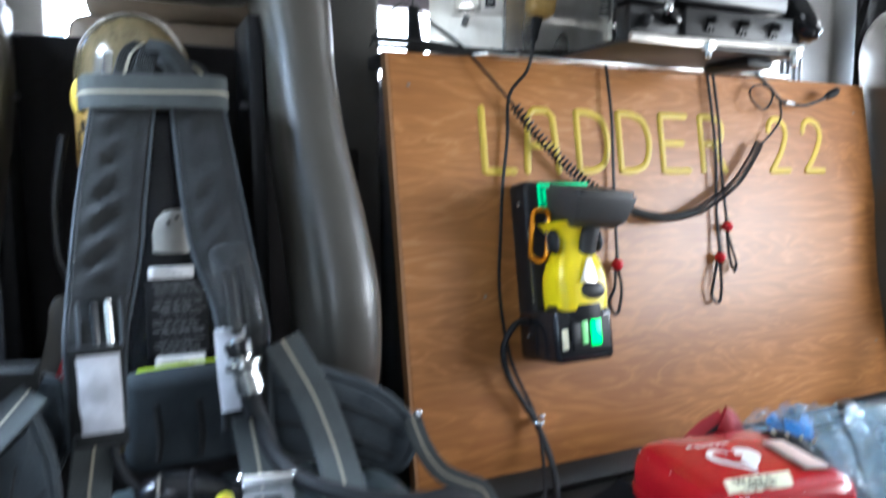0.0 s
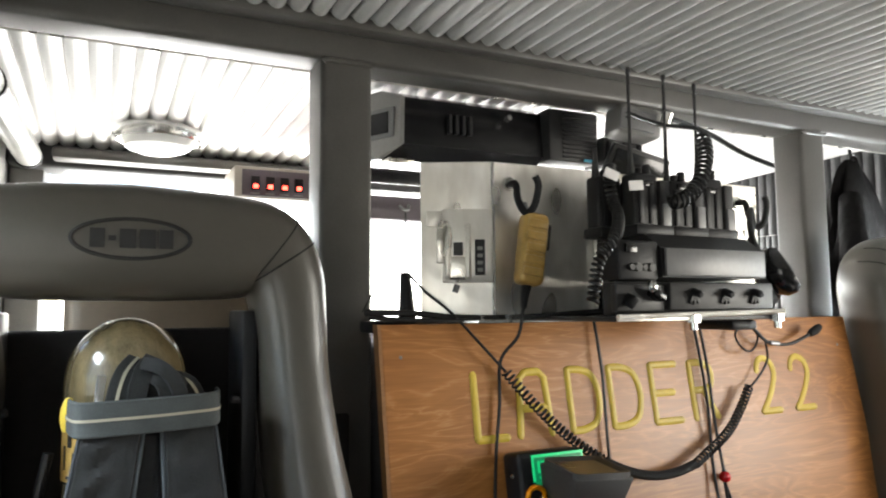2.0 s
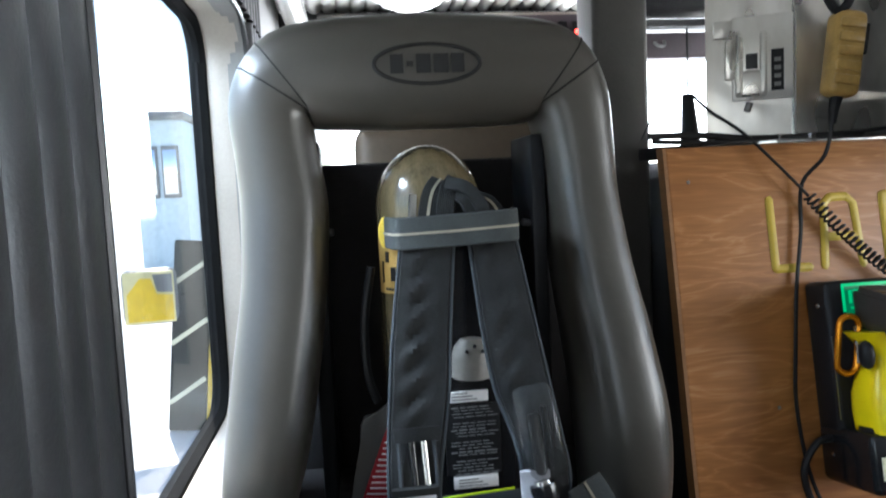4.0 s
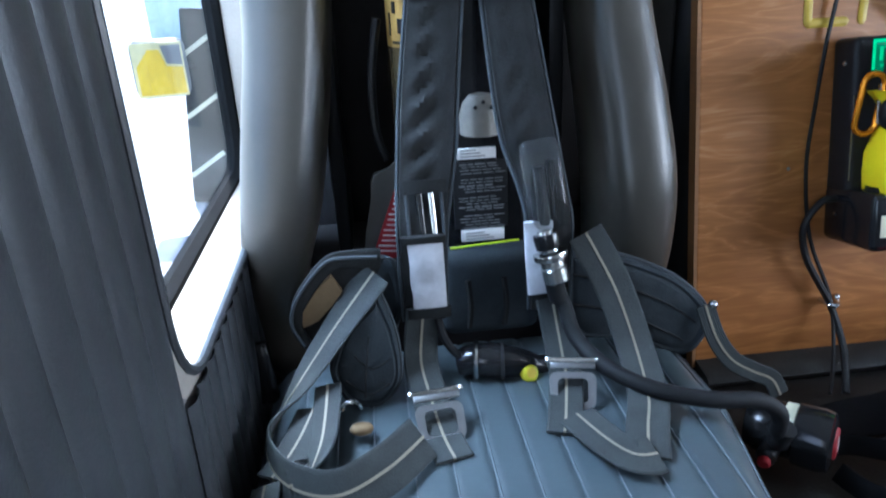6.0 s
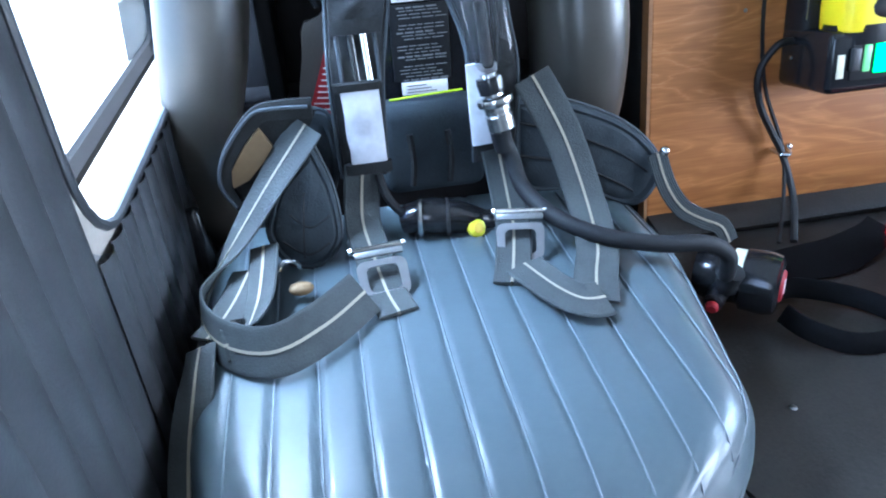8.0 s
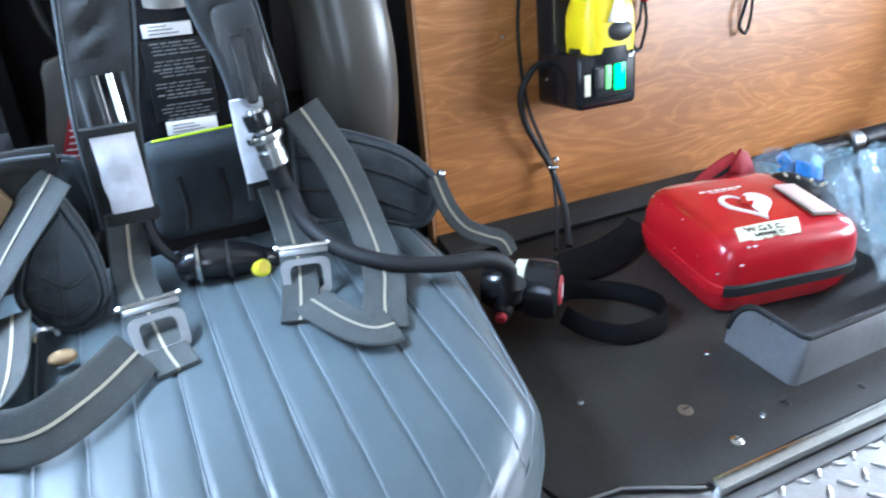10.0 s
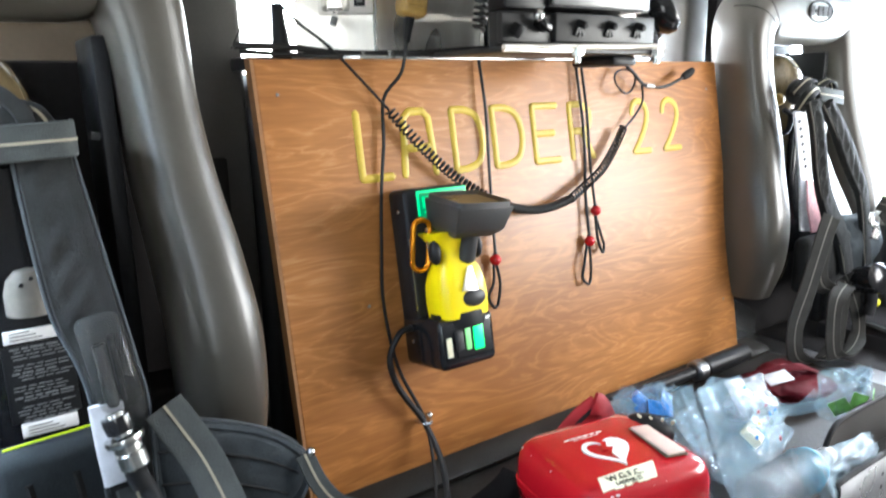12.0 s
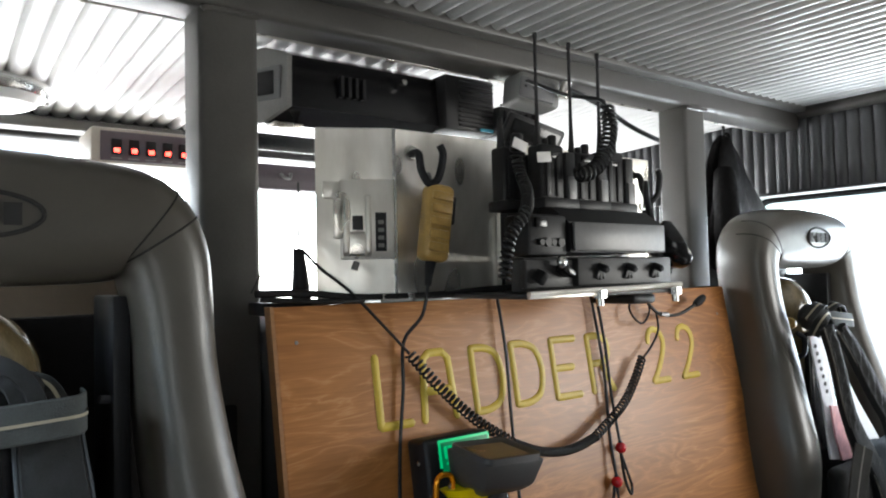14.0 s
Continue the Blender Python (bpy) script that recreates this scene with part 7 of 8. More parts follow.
beaded_cord("pair of black pull cords ending in red beads", [[(1.092, 1.15), (1.092, 1.05), (1.092, 0.95), (1.090, 0.855)], [(1.078, 1.15), (1.078, 1.0), (1.070, 0.88), (1.066, 0.80)], [(1.090, 0.852), (1.100, 0.80), (1.108, 0.782), (1.098, 0.770), (1.092, 0.80), (1.088, 0.85)], [(1.067, 0.80), (1.062, 0.75), (1.060, 0.718)], [(1.064, 0.80), (1.044, 0.755), (1.040, 0.728), (1.050, 0.715), (1.060, 0.722)]], [(1.091, 0.853), (1.066, 0.797)])

# thermal imager in its charger
chg = thing("charger", tuple(on_panel(0.67, 0.66, 0.0)), "black wall charger with green lamps on the board", "charger")


def pbox(x0, x1, z0, z1, d0, d1, r=0.004):
    """A box on the board: across, up, and from d0 to d1 out of its face."""
    c = panel_frame(x0, z0)
    return rbox(0, x1 - x0, 0, z1 - z0, d0, d1, r, 3, c)


part("back_plate", pbox(0.632, 0.755, 0.655, 0.938, 0.0, 0.050, 0.008), "black", chg)
part("glowing_label", pbox(0.655, 0.752, 0.890, 0.930, 0.0502, 0.0512, 0.0004), "green", chg, "glowing green label")
part("label_window", pbox(0.659, 0.748, 0.884, 0.926, 0.0514, 0.0518, 0), "dimgreen_glow", chg, "faintly glowing dark green label panel")
for mx, mw, mz, mh in ((0.664, 0.005, 0.902, 0.018), (0.671, 0.008, 0.910, 0.010), (0.672, 0.004, 0.902, 0.006), (0.685, 0.008, 0.909, 0.006), (0.697, 0.009, 0.909, 0.010), (0.709, 0.007, 0.909, 0.006), (0.719, 0.006, 0.909, 0.012), (0.728, 0.007, 0.909, 0.006), (0.738, 0.006, 0.909, 0.010), (0.666, 0.010, 0.894, 0.003), (0.724, 0.020, 0.897, 0.003)):
    part("label_mark", pbox(mx, mx + mw, mz, mz + mh, 0.0519, 0.0523, 0), "green", chg)
dock = part("dock", pbox(0.630, 0.735, 0.655, 0.735, 0.0, 0.110, 0.010), "blackgloss", chg)
part("bay", pbox(0.658, 0.725, 0.672, 0.722, 0.1102, 0.1120, 0.002), "black", dock)
part("green_lamp", pbox(0.690, 0.708, 0.679, 0.718, 0.111, 0.115, 0.004), "led_green", dock, "lit green lamp")
part("pale_lamp", pbox(0.674, 0.684, 0.682, 0.716, 0.111, 0.1145, 0.003), "led_pale", dock, "pale green lamp")
part("battery", pbox(0.655, 0.669, 0.684, 0.714, 0.111, 0.117, 0.003), "darkgrey", dock)
part("small_label", pbox(0.639, 0.649, 0.676, 0.706, 0.1105, 0.1120, 0.0005), "cream", dock, "cream label")
part("bright_seam", pbox(0.6315, 0.6330, 0.745, 0.860, 0.0502, 0.0512, 0), "dullsteel", chg)
for sx, sz in ((0.627, 0.905), (0.627, 0.70)):
    part("side_screw", ball(tuple(on_panel(sx + 0.0045, sz, 0.03)), 0.004, 1), "steel", chg)
tic = thing("thermal_imager", tuple(on_panel(0.665, 0.745, 0.08)), "yellow and black thermal imaging camera in its charger", "thermal camera")
ax_m = panel_frame(0.687, 0.742, 0.084) @ Matrix.Diagonal((1.1, 1.0, 1.05, 1))
body_prof = [(0.028, 0.0), (0.0395, 0.004), (0.041, 0.03), (0.040, 0.055), (0.034, 0.078), (0.026, 0.094), (0.0245, 0.106), (0.034, 0.124), (0.043, 0.138)]
rings = []
for r, h in body_prof:
    rings.append([ax_m @ Vector((r * math.copysign(abs(math.cos(a)) ** 0.5, math.cos(a)), h, 0.82 * r * math.copysign(abs(math.sin(a)) ** 0.5, math.sin(a)) * (1.0 if h < 0.09 else 0.9))) for a in [2 * math.pi * k / 28 for k in range(28)]])
part("body", skin(rings), "yellow", tic, "bright yellow plastic body")
part("base_ring", put(lathe([(0.041, -0.012), (0.0430, 0.006), (0.0425, 0.012), (0.02, 0.012)], 28, Matrix.Diagonal((1, 1, 1, 1))), ax_m @ pose(0, 0, 0, -90, 0, 0) @ Matrix.Diagonal((1, 0.84, 1, 1))), "black", tic)
part("grip_pad", put(ball((0, 0, 0), 0.024, 3, (0.9, 0.62, 0.35)), ax_m @ Matrix.Translation((0.008, 0.032, 0.0300))), "darkgrey", tic, "dark oval grip pad")
part("silver_badge", put(prism([(-0.012, -0.016), (0.016, -0.016), (0.010, 0.022), (0.002, 0.022)], 0, 0.002, 0.0005), ax_m @ pose(-0.001, 0.060, 0.0335, -10, 0, -6)), "alu", tic, "silver badge")
part("neck_stem", put(rod((0.012, 0.086, 0.016), (0.018, 0.14, 0.030), 0.0135, 14, 0.004), ax_m), "darkgrey", tic)
hm = ax_m @ pose(0.018, 0.162, 0.020, 15, 0, -4) @ Matrix.Diagonal((0.86, 1.1, 1.0, 1))
hbox = skin([[hm @ Vector((a * w, y, b * d + o)) for a, b in ((-1, -1), (1, -1), (1, 1), (-1, 1))] for y, w, d, o in ((-0.030, 0.038, 0.026, 0.0), (-0.018, 0.049, 0.038, 0.004), (0.018, 0.056, 0.046, 0.006))])
bmesh.ops.bevel(hbox, geom=hbox.edges[:], offset=0.004, segments=2, profile=0.5, affect="EDGES")
head = part("head", hbox, "headgrey", tic, "dark grey display head")
part("hood", put(rbox(-0.047, 0.047, 0.0185, 0.0205, -0.033, 0.046, 0.001), hm), "black", head)
part("screen", put(rbox(-0.040, 0.040, 0.0206, 0.0214, -0.024, 0.036, 0.0), hm), "screen", head, "dark screen with a brown reflection in its colour")
rim_rings = [[hm @ Vector((a, y, 0.0065 + b)) for a, b in rounded(0, 0, hx, hz, 0.012, 3)] for hx, hz, y in ((0.054, 0.044, 0.016), (0.0535, 0.0435, 0.0245), (0.050, 0.040, 0.0245), (0.043, 0.033, 0.0208))]
part("hood_rim", skin(rim_rings, cap=False), "headgrey", head, "raised dark rubber rim")
for sg in (-1, 1):
    part("cheek", put(ball((sg * 0.036, 0.108, 0.012), 0.014, 2, (0.6, 1.4, 0.8)), ax_m), "black", tic)
crb = thing("carabiner", tuple(on_panel(0.638, 0.845, 0.07)), "orange carabiner clipped beside the imager", "carabiner")
cr = [panel_frame(0.638, 0.860, 0.075) @ pose(0, 0, 0, 0, 0, -4) @ Vector((a, b, 0.006 * b / 0.04)) for a, b in rounded(0, 0, 0.0145, 0.039, 0.013, 4)]
part("ring", tube(cr + cr[:1], 0.0042, 8, 1), "amber", crb, "anodised orange body")
part("gate", tube([panel_frame(0.638, 0.860, 0.075) @ Vector((0.0145, b, 0.001)) for b in (-0.026, 0.0, 0.025)], 0.0046, 8), "steel", crb, "bright gate")

# red defibrillator case
aed = thing("defibrillator_case", (0.79, 0.79, 0.46), "glossy red defibrillator case with a white heart symbol", "defibrillator")
A = Matrix.Translation((0.803, 0.786, 0.460)) @ pose(0, 0, 0, 0, 0, -9) @ Matrix.Diagonal((0.95, 0.98, 0.98, 1))


def super_ring(hx, hy, z, p, n=40):
    out = []
    for k in range(n):
        a = 2 * math.pi * k / n
        c, s = math.cos(a), math.sin(a)
        out.append(A @ Vector((hx * math.copysign(abs(c) ** p, c), hy * math.copysign(abs(s) ** p, s), z)))
    return out


lower = [(0.095, 0.085, 0.004), (0.110, 0.096, 0.008), (0.117, 0.102, 0.022), (0.120, 0.105, 0.040)]
part("lower_shell", skin([super_ring(a, b, z, 0.26) for a, b, z in lower]), "red", aed)
part("zip_ridge", skin([super_ring(a, b, z, 0.26) for a, b, z in ((0.1195, 0.1045, 0.040), (0.1215, 0.1065, 0.042), (0.1215, 0.1065, 0.051), (0.1195, 0.1045, 0.053))]), "red", aed, "red moulded ridge")
zips = [super_ring(a, b, z, 0.26, 80) for a, b, z in ((0.1205, 0.1055, 0.037), (0.1235, 0.1085, 0.040), (0.1235, 0.1085, 0.053), (0.1205, 0.1055, 0.056))]
part("zip_band", skin([[z[k % 80] for z in zips] for k in range(51, 92)]), "rubber", aed, "black zip band")
lid = [(0.120, 0.105, 0.053), (0.1195, 0.1045, 0.078), (0.117, 0.102, 0.094), (0.112, 0.097, 0.105), (0.104, 0.090, 0.1115), (0.088, 0.076, 0.1145), (0.04, 0.035, 0.116), (0.002, 0.002, 0.1165)]
lidob = part("lid", skin([super_ring(a, b, z, 0.27) for a, b, z in lid]), "red", aed)
for k, (sx, sy, sz) in enumerate(((-0.118, -0.05, 0.075), (-0.116, -0.09, 0.07), (-0.09, -0.1015, 0.085), (-0.112, -0.07, 0.092), (0.1, -0.09, 0.09), (0.105, -0.02, 0.105), (-0.119, 0.0, 0.06))):
    part("scuff", put(ball((sx, sy, sz), 0.0014 + 0.0006 * (k % 3), 1, (1.6, 0.8, 0.5)), A), "white", lidob)
heart = []
for k in range(36):
    t = 2 * math.pi * k / 36
    heart.append((0.0021 * 16 * math.sin(t) ** 3, 0.0019 * (13 * math.cos(t) - 5 * math.cos(2 * t) - 2 * math.cos(3 * t) - math.cos(4 * t))))
HM = A @ Matrix.Translation((-0.012, -0.008, 0.1172)) @ pose(0, 0, 0, 0, 0, -4) @ Matrix.Diagonal((1.15, 1.38, 1, 1))
hring = skin([[HM @ Vector((a * f, b * f, z)) for a, b in heart] for f, z in ((0.82, -0.002), (0.82, 0.0008), (1.0, 0.0004), (1.0, -0.002))], cap=False)
hob = part("heart_symbol", hring, "white", aed, "white heart symbol")
half = [(a, b) for a, b in heart if a >= 0.0]
part("heart_half", prism([(a * 0.83, b * 0.83) for a, b in half], -0.001, 0.0007, 0, HM), "white", hob, smooth=False)
part("bolt_symbol", prism([(-0.002, 0.018), (0.006, 0.018), (0.001, 0.006), (0.010, 0.006), (-0.004, -0.014), (-0.001, -0.001), (-0.009, -0.001)], -0.0005, 0.0013, 0, HM @ pose(-0.001, 0, 0, 0, 0, -12)), "red", hob, "red lightning bolt", smooth=False)
for k in range(6):
    part("print_bar", put(rbox(-0.056 + 0.0125 * k, -0.046 + 0.0125 * k, 0.0445, 0.0475, 0.1150, 0.1157, 0), A), "white", lidob)
for k in range(5):
    part("print_bar", put(rbox(-0.042 + 0.010 * k, -0.034 + 0.010 * k, 0.0395, 0.0410, 0.1154, 0.1160, 0), A), "white", lidob)


def lid_z(y):
    return float(np.interp(-y, (0.035, 0.076, 0.090, 0.097), (0.116, 0.1145, 0.1115, 0.105)))


strip = []
for k in range(9):
    y = -0.060 - 0.0275 * k / 8
    x0, x1 = -0.077 - 0.0015 * k, 0.026 - 0.0022 * k
    strip.append([A @ Vector((x, y, lid_z(y) + h - 0.0007 * (x < -0.05))) for x, h in ((x0, 0.0002), (x1, 0.0002), (x1, 0.0014), (0.5 * (x0 + x1), 0.0018), (x0, 0.0014))])
lab = part("name_label", skin(strip), "cream", aed, "cream paper label")
lettering("W.G.F.C.", 0.0160, A @ Matrix.Translation((-0.068, -0.0755, 0.1163)) @ pose(0, 0, 0, 4, 0, -3), "black", lab, depth=0.0004)
lettering("LADDER 22", 0.0090, A @ Matrix.Translation((-0.062, -0.0855, 0.1146)) @ pose(0, 0, 0, 11, 0, -3), "black", lab, depth=0.0004)
for k, w in enumerate((0.016, 0.010, 0.020, 0.013)):
    part("torn_edge", put(rbox(0, w, -0.004, 0.0, -0.0006, 0.0006, 0), A @ Matrix.Translation((-0.070 + 0.021 * k, -0.0868, 0.1136)) @ pose(0, 0, 0, 16, 0, -3)), "cream", lab)
rng_s = random.Random(12)
for k in range(26):
    side_k = k % 3
    a0 = rng_s.uniform(-0.085, 0.085)
    sp = ((a0, -0.0955, 0.104) if side_k == 0 else (-0.1105, a0, 0.104) if side_k == 1 else (0.112, a0 - 0.02, 0.103))
    part("scuff", put(ball((0, 0, 0), 0.0010 + 0.0010 * rng_s.random(), 1, (2.0 if k % 2 else 1.0, 1.2, 0.6)), A @ Matrix.Translation((sp[0], sp[1], sp[2] + rng_s.uniform(-0.004, 0.003)))), "paper", lidob)
part("tag_backing", put(rbox(-0.020, 0.020, -0.049, 0.047, -0.001, 0.0, 0.0), A @ Matrix.Translation((0.073, -0.020, 0.1176)) @ pose(0, 0, 0, 0, 3, -7)), "tan", aed, "brown tag backing")
part("card_tag", put(rbox(-0.017, 0.017, -0.045, 0.045, 0, 0.004, 0.002), A @ Matrix.Translation((0.073, -0.020, 0.1168)) @ pose(0, 0, 0, 0, 3, -4)), "pinkcard", aed, "pale pink card tag")
handle = [(0.792, 0.905, 0.498), (0.826, 0.907, 0.528), (0.862, 0.904, 0.553), (0.892, 0.898, 0.570)]
hnd = part("carry_handle", strap_mesh(handle, [0.040, 0.044, 0.046, 0.044], 0.006, (-0.45, 0.12, 0.9)), "redsoft", aed, "red webbing handle")
part("handle_return", strap_mesh([(0.884, 0.897, 0.577), (0.904, 0.894, 0.566), (0.922, 0.892, 0.536), (0.934, 0.890, 0.500)], [0.038, 0.036, 0.034, 0.032], 0.006, [(-0.5, 0.1, 0.85), (0.2, 0.3, 0.9), (0.8, 0.3, 0.5), (0.9, 0.3, 0.3)]), "redsoft", hnd)
part("handle_stripe", strap_mesh(handle, 0.013, 0.0075, (-0.45, 0.12, 0.9)), "rubber", hnd, "black stripe")

# plastic bag and bottles in the tray


def crumple(c, s, seed, sub=5, amp=0.35, facets=22):
    """A body of flat, creased facets: many random planes cut a ball, then fine ridges wrinkle it."""
    rng = random.Random(int(seed * 7))
    planes = []
    for k in range(facets):
        n = Vector((rng.gauss(0, 1), rng.gauss(0, 1), rng.gauss(0, 1))).normalized()
        planes.append((n, rng.uniform(0.66, 1.05)))
    bm = bmesh.new()
    bmesh.ops.create_icosphere(bm, subdivisions=sub, radius=1)
    for v in bm.verts:
        d = v.co.normalized()
        r = min([1.25] + [h / d.dot(n) for n, h in planes if d.dot(n) > 0.2])
        fold = Vector((d.x * 2.2 + seed, d.y * 2.2, d.z * 0.9 + seed))
        w = noise.noise(d * 1.4 + Vector((seed, 0, 0))) * amp + (0.4 - abs(noise.noise(fold * 1.3))) * 0.26 + (0.4 - abs(noise.noise(d * 4.0 + Vector((0, seed, 0))))) * 0.08 + (0.4 - abs(noise.noise(d * 11.0 + Vector((0, 0, seed))))) * 0.032
        p = d * (r + w)
        v.co = Vector((c[0] + p.x * s[0], c[1] + p.y * s[1], max(c[2] + p.z * s[2], 0.4615)))
    return bm


def film_bag(c, sz, seed, sub, label, flaps=4, dots=(), amp=0.3):
    """A crumpled film bag: the film, loose flaps of it, and small printed spots."""
    bag = thing("plastic_bag", (c[0], c[1], 0.4615), label, "plastic bag", "plastic bags")
    rng = random.Random(int(seed) + 5)
    bm = crumple(c, sz, seed, sub, amp)
    pts = [v.co.copy() for v in bm.verts]
    film = part("film", bm, "bag", bag, crease=34)
    mid = Vector(c)

    def at(az, el):
        d = Vector((math.cos(az) * math.cos(el), math.sin(az) * math.cos(el), math.sin(el)))
        return max(pts, key=lambda q: Vector(((q.x - c[0]) / sz[0], (q.y - c[1]) / sz[1], (q.z - c[2]) / sz[2])).normalized().dot(d))
    for k in range(flaps):
        az, el = rng.uniform(-math.pi, 0.2), rng.uniform(0.15, 0.7)
        run = []
        for j in range(6):
            p = at(az + 0.26 * j * rng.uniform(0.6, 1.2), el + 0.17 * j * rng.uniform(-0.3, 1.0))
            run.append(p + (p - mid).normalized() * (0.003 + 0.007 * math.sin(j * 1.7 + k)))
        sides = [(rng.uniform(-0.6, 0.6), rng.uniform(-0.6, 0.6), 1) for j in run]
        part("flap", strap_mesh(run, [rng.uniform(0.012, 0.034) for j in run], 0.0012, sides), "bag", bag, "loose fold of film")
    for az, el, w, h, mt in dots:
        p = at(az, el)
        rot = (p - mid).to_track_quat("Z", "Y").to_matrix().to_4x4()
        part("print", put(rbox(-w, w, -h, h, -0.0015, 0.0008, 0.0006), Matrix.Translation(p + (p - mid).normalized() * 0.0015) @ rot @ pose(0, 0, 0, 0, 0, 57 * az)), mt, film, "printed spot")
    return bag


spots = [(-1.9 + 0.28 * k, 0.5 + 0.25 * math.sin(2.3 * k), 0.0035, 0.0022, ("blueprint", "lettering", "redsoft", "blueprint", "greenprint")[k % 5]) for k in range(9)]
main_bag = film_bag((1.050, 0.775, 0.520), (0.100, 0.080, 0.068), 3.0, 6, "crumpled thin blue plastic bag full of packets", 5, spots, 0.26)


def film_sheet(corners, seed, swell, material, parent, name="sheet", u0=0.0, u1=1.0, v0=0.0, v1=1.0, off=0.0, n=44):
    """A slack sheet of film between four corners, pulled into sharp creases."""
    tl, tr, br, bl = [Vector(p) for p in corners]
    out = (tr - tl).cross(bl - tl).normalized()
    if out.y > 0:
        out = -out
    rows = []
    for j in range(n + 1):
        v = v0 + (v1 - v0) * j / n
        row = []
        for i in range(n + 1):
            u = u0 + (u1 - u0) * i / n
            p = tl.lerp(tr, u).lerp(bl.lerp(br, u), v)
            q = Vector((u * 2.1 + seed, v * 2.1, seed))
            w = swell * 4 * u * (1 - u) * 4 * v * (1 - v) * 0.5
            w += 0.020 * (0.35 - abs(noise.noise(q))) + 0.009 * (0.35 - abs(noise.noise(q * 2.7))) + 0.0035 * (0.35 - abs(noise.noise(q * 6.5)))
            row.append(p + out * (w + off))
        rows.append(row)
    back_rows = [[p - out * 0.0008 for p in row] for row in rows]
    return part(name, join(skin(rows, closed=False, cap=False), skin(back_rows, closed=False, cap=False)), material, parent, crease=50)


SHEET = ((1.003, 0.790, 0.606), (1.165, 0.775, 0.594), (1.131, 0.690, 0.527), (0.912, 0.652, 0.478))
film_sheet(SHEET, 4.0, 0.020, "bag", main_bag)
film_sheet(SHEET, 4.0, 0.020, "printfilm", main_bag, "printed_panel", 0.40, 1.0, 0.0, 0.62, 0.0022, 30)
film_sheet(((0.971, 0.840, 0.603), (1.011, 0.800, 0.602), (0.920, 0.682, 0.532), (0.912, 0.742, 0.568)), 8.0, 0.012, "bag", main_bag, "blue_fold")
for k, (u, v, mt) in enumerate(((0.62, 0.10, "blueprint"), (0.70, 0.22, "blueprint"), (0.80, 0.40, "redsoft"), (0.88, 0.52, "blueprint"), (0.74, 0.55, "redsoft"), (0.56, 0.30, "greenprint"), (0.66, 0.42, "redsoft"))):
    tl, tr, br, bl = [Vector(p) for p in SHEET]
    p = tl.lerp(tr, u).lerp(bl.lerp(br, u), v) + Vector((-0.008, -0.016, 0.010))
    part("print", ball(tuple(p), 0.0032, 1, (1.0, 0.6, 1.0)), mt, main_bag, "printed spot")
film_bag((0.990, 0.885, 0.515), (0.040, 0.055, 0.070), 9.0, 5, "crumpled thin blue plastic bag beside the red case", 3, ((-1.9, 0.6, 0.012, 0.022, "blueprint"), (-1.2, 0.75, 0.010, 0.018, "blueprint"), (-2.5, 0.6, 0.008, 0.014, "blueprint")))
film_bag((1.315, 0.700, 0.538), (0.062, 0.036, 0.050), 14.0, 5, "crumpled pale plastic bag with green print", 3, ((-1.9, 0.1, 0.022, 0.014, "greenprint"), (-1.3, 0.0, 0.020, 0.016, "greenprint"), (-2.5, 0.0, 0.016, 0.012, "greenprint")), 0.14)
film_bag((1.10, 0.628, 0.482), (0.05, 0.03, 0.02), 21.0, 4, "flat crumpled plastic wrapper on the tray", 1)
tw = thing("film_twist", (1.235, 0.745, 0.50), "twisted plastic film between two bags", "plastic film")
part("twist", strap_mesh([(1.13, 0.765, 0.515), (1.21, 0.755, 0.522), (1.25, 0.738, 0.520), (1.29, 0.722, 0.535)], [0.040, 0.026, 0.022, 0.040], 0.004, [(0, 0.6, 1), (0.3, 1, 0.6), (-0.4, 0.6, 1), (0, 0.9, 0.6)]), "bag", tw)
for px, py, pz, rz, mt, lb in ((1.03, 0.70, 0.555, 25, "cream", "small cream packet in the bag"), (1.08, 0.755, 0.560, -20, "paper", "white carton in the bag"), (0.992, 0.885, 0.555, 40, "blueprint", "blue packet in the bag")):
    solid("packet", put(rbox(-0.022, 0.022, -0.016, 0.016, -0.008, 0.008, 0.003), pose(px, py, pz, 38, 12, rz)), mt, lb, "packet", "packets")


def bottle(x, y, rz, length=0.19, r=0.032):
    b = thing("water_bottle", (x, y, 0.462), "empty clear plastic water bottle lying on its side", "bottle", "water bottles")
    m = Matrix.Translation((x, y, 0.4625 + r)) @ pose(0, 0, 0, 0, 90, rz)
    prof = [(0.004, 0.0), (r * 0.8, 0.0), (r, 0.008)]
    for k in range(9):
        prof += [(r * (0.93 if k % 2 else 1.0), 0.015 + (length * 0.62 - 0.015) * k / 8)]
    prof += [(r * 0.8, length * 0.75), (0.014, length * 0.88), (0.0125, length * 0.93), (0.0125, length * 0.97)]
    part("shell", lathe(prof, 24, m), "crinkle", b)
    part("neck_label", lathe([(r * 0.86, length * 0.700), (r * 0.885, length * 0.703), (r * 0.86, length * 0.722), (r * 0.84, length * 0.720)], 24, m), "bluestrip", b, "blue paper band")
    part("cap", lathe([(0.001, length), (0.0135, length), (0.0145, length * 0.94), (0.0135, length * 0.935)], 18, m), "white", b, "white screw cap")
    return b


bottle(0.945, 0.642, 1, 0.225, 0.036)
bottle(1.0, 0.722, 14, 0.19, 0.03)
bottle(0.93, 0.965, -4, 0.17, 0.028)
blk = thing("sunglasses_case", (0.92, 0.86, 0.5), "black patterned pouch behind the red case", "pouch")
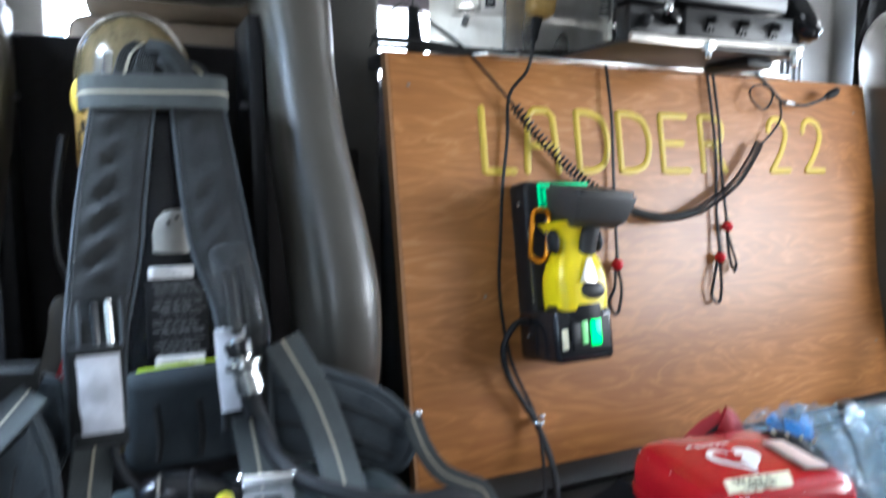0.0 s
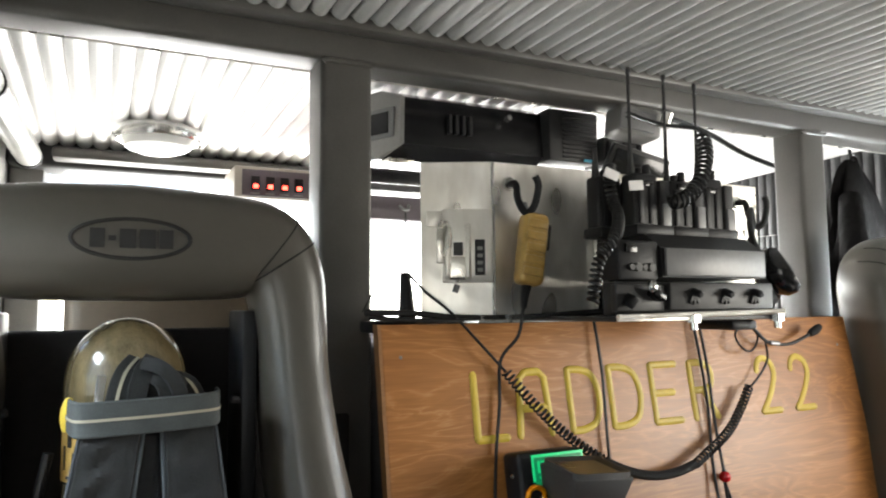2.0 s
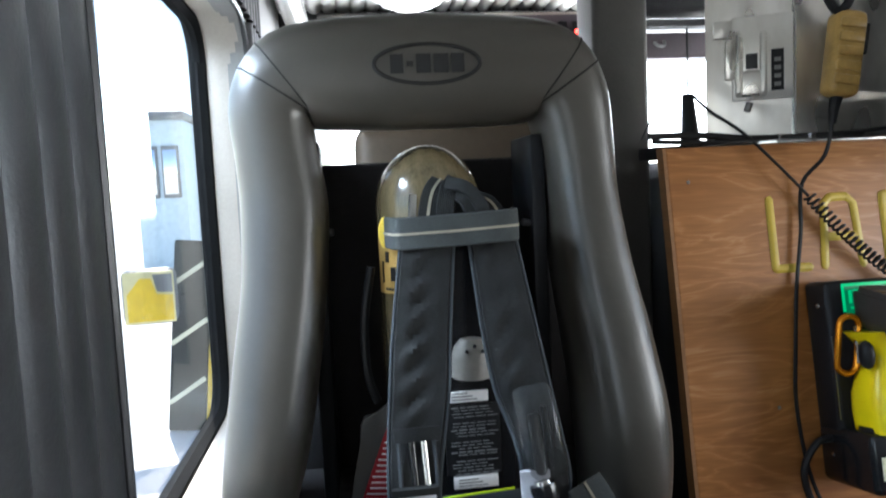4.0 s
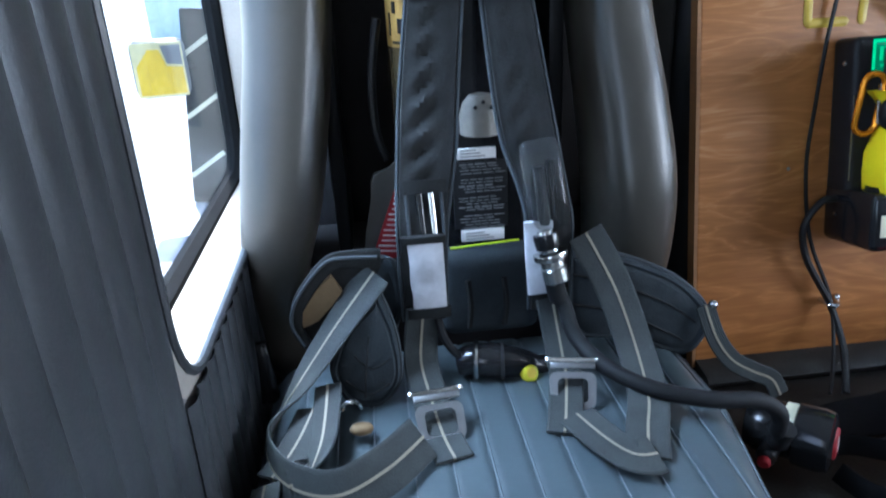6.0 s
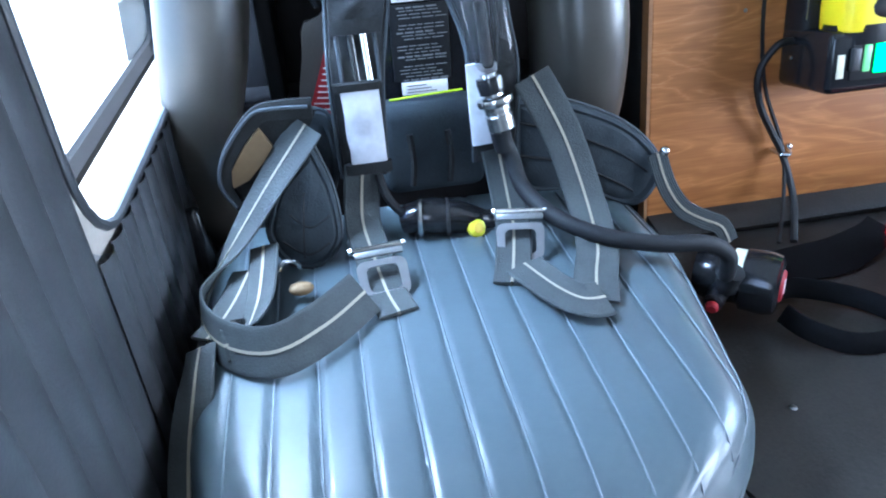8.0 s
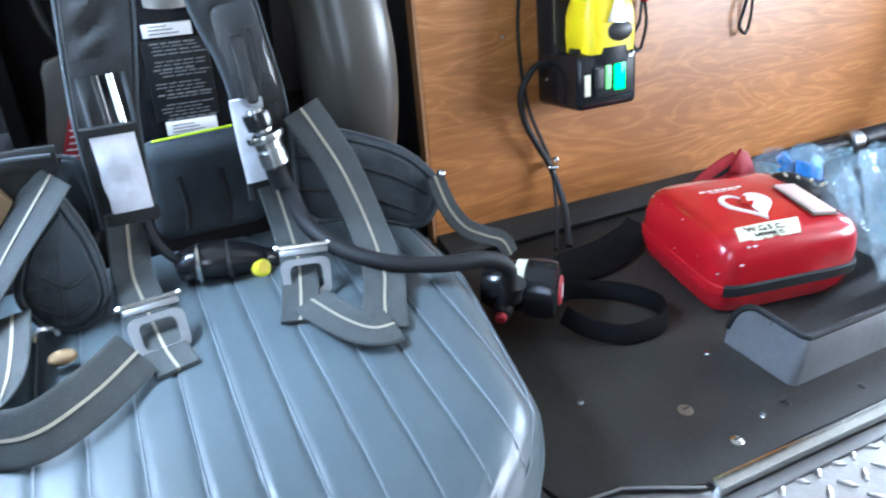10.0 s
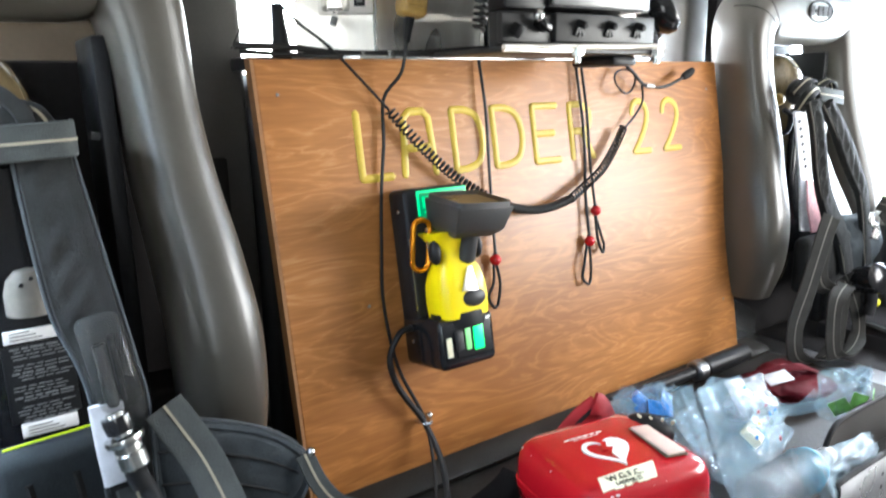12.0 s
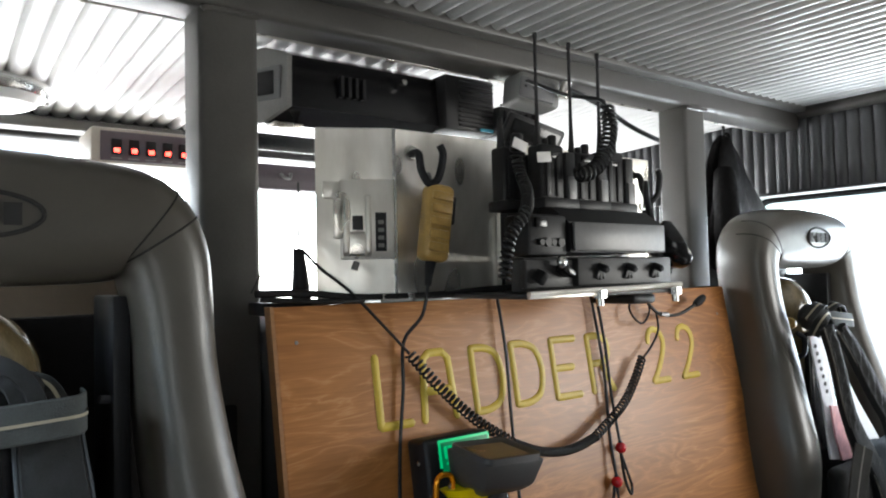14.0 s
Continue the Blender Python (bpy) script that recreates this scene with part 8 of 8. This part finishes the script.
part("pouch", put(ball((0, 0, 0), 0.040, 3, (1.0, 0.6, 0.55)), pose(0.922, 0.812, 0.555, 0, 14, -50)), "black", blk)
for k in range(4):
    part("light_mark", put(rbox(-0.008, 0.008, -0.002, 0.002, -0.0015, 0.0015, 0), pose(0.906 + 0.012 * k, 0.818 - 0.012 * k, 0.577 - 0.002 * k, 30, 40, 20 * k)), "cream", blk)
solid("tan_envelope", put(rbox(-0.055, 0.055, -0.02, 0.02, 0, 0.003, 0.001), pose(0.945, 0.604, 0.4605, 0, 0, -6)), "cream", "cream papers lying in the tray", "papers")
torch = thing("torch", (1.34, 1.0, 0.49), "dark metal torch with a bright ring at the board's foot", "torch")
part("barrel", rod((1.05, 1.005, 0.488), (1.285, 0.985, 0.499), 0.013, 16, 0.003), "black", torch)
part("ring", rod((1.285, 0.985, 0.499), (1.315, 0.982, 0.501), 0.022, 18, 0.004), "dullsteel", torch, "bright steel ring")
part("head", rod((1.315, 0.982, 0.501), (1.45, 0.97, 0.509), 0.020, 18, 0.004), "black", torch)
mb = thing("maroon_bag", (1.415, 0.86, 0.4615), "dark maroon cloth bag on the deck", "bag")
part("cloth", crumple((1.405, 0.86, 0.482), (0.095, 0.080, 0.030), 31.0, 5, 0.2, 20), "maroon", mb, crease=60)
part("strap", strap_mesh([(1.34, 0.87, 0.515), (1.385, 0.85, 0.526), (1.43, 0.83, 0.524), (1.47, 0.82, 0.505)], 0.02, 0.003, (0, 1, 0.4)), "maroon", mb)
solid("white_card", put(rbox(-0.026, 0.026, -0.016, 0.016, -0.001, 0.001, 0.0005), pose(1.345, 0.835, 0.521, 14, -10, -24)), "paper", "white printed card on the maroon bag", "card")
end_plate = thing("tray_rail", (1.30, 0.65, 0.46), "dark grey curved tray end plate edged in black rubber", "tray")
plan_end = [(1.160, 0.650), (1.163, 0.650), (1.170, 0.650), (1.182, 0.6505), (1.200, 0.651), (1.230, 0.651), (1.300, 0.650), (1.380, 0.648), (1.470, 0.645)]
high_end = [0.024, 0.046, 0.062, 0.074, 0.082, 0.086, 0.087, 0.087, 0.087]
part("sheet", folded_sheet(plan_end, high_end, 0.003), "post", end_plate, crease=60)
part("rubber_edge", tube([(x, y, 0.4605 + h) for (x, y), h in zip(plan_end, high_end)], 0.0045, 8, 2), "rubber", end_plate, "black rubber edging")
wrap = thing("film_wrap", (1.06, 0.566, 0.46), "clear plastic film caught in the gap of the tray rail", "plastic film")
part("strip", strap_mesh([(1.000, 0.556, 0.462), (1.002, 0.554, 0.500), (0.998, 0.556, 0.540), (1.010, 0.572, 0.556)], [0.022, 0.030, 0.034, 0.040], 0.002, [(1, 0.1, 0), (0.9, 0.3, 0.2), (1, 0.2, -0.2), (0.8, 0.5, 0.1)]), "bag", wrap)
part("crumple", crumple((1.10, 0.588, 0.552), (0.085, 0.020, 0.014), 17.0, 5, 0.3, 16), "bag", wrap)
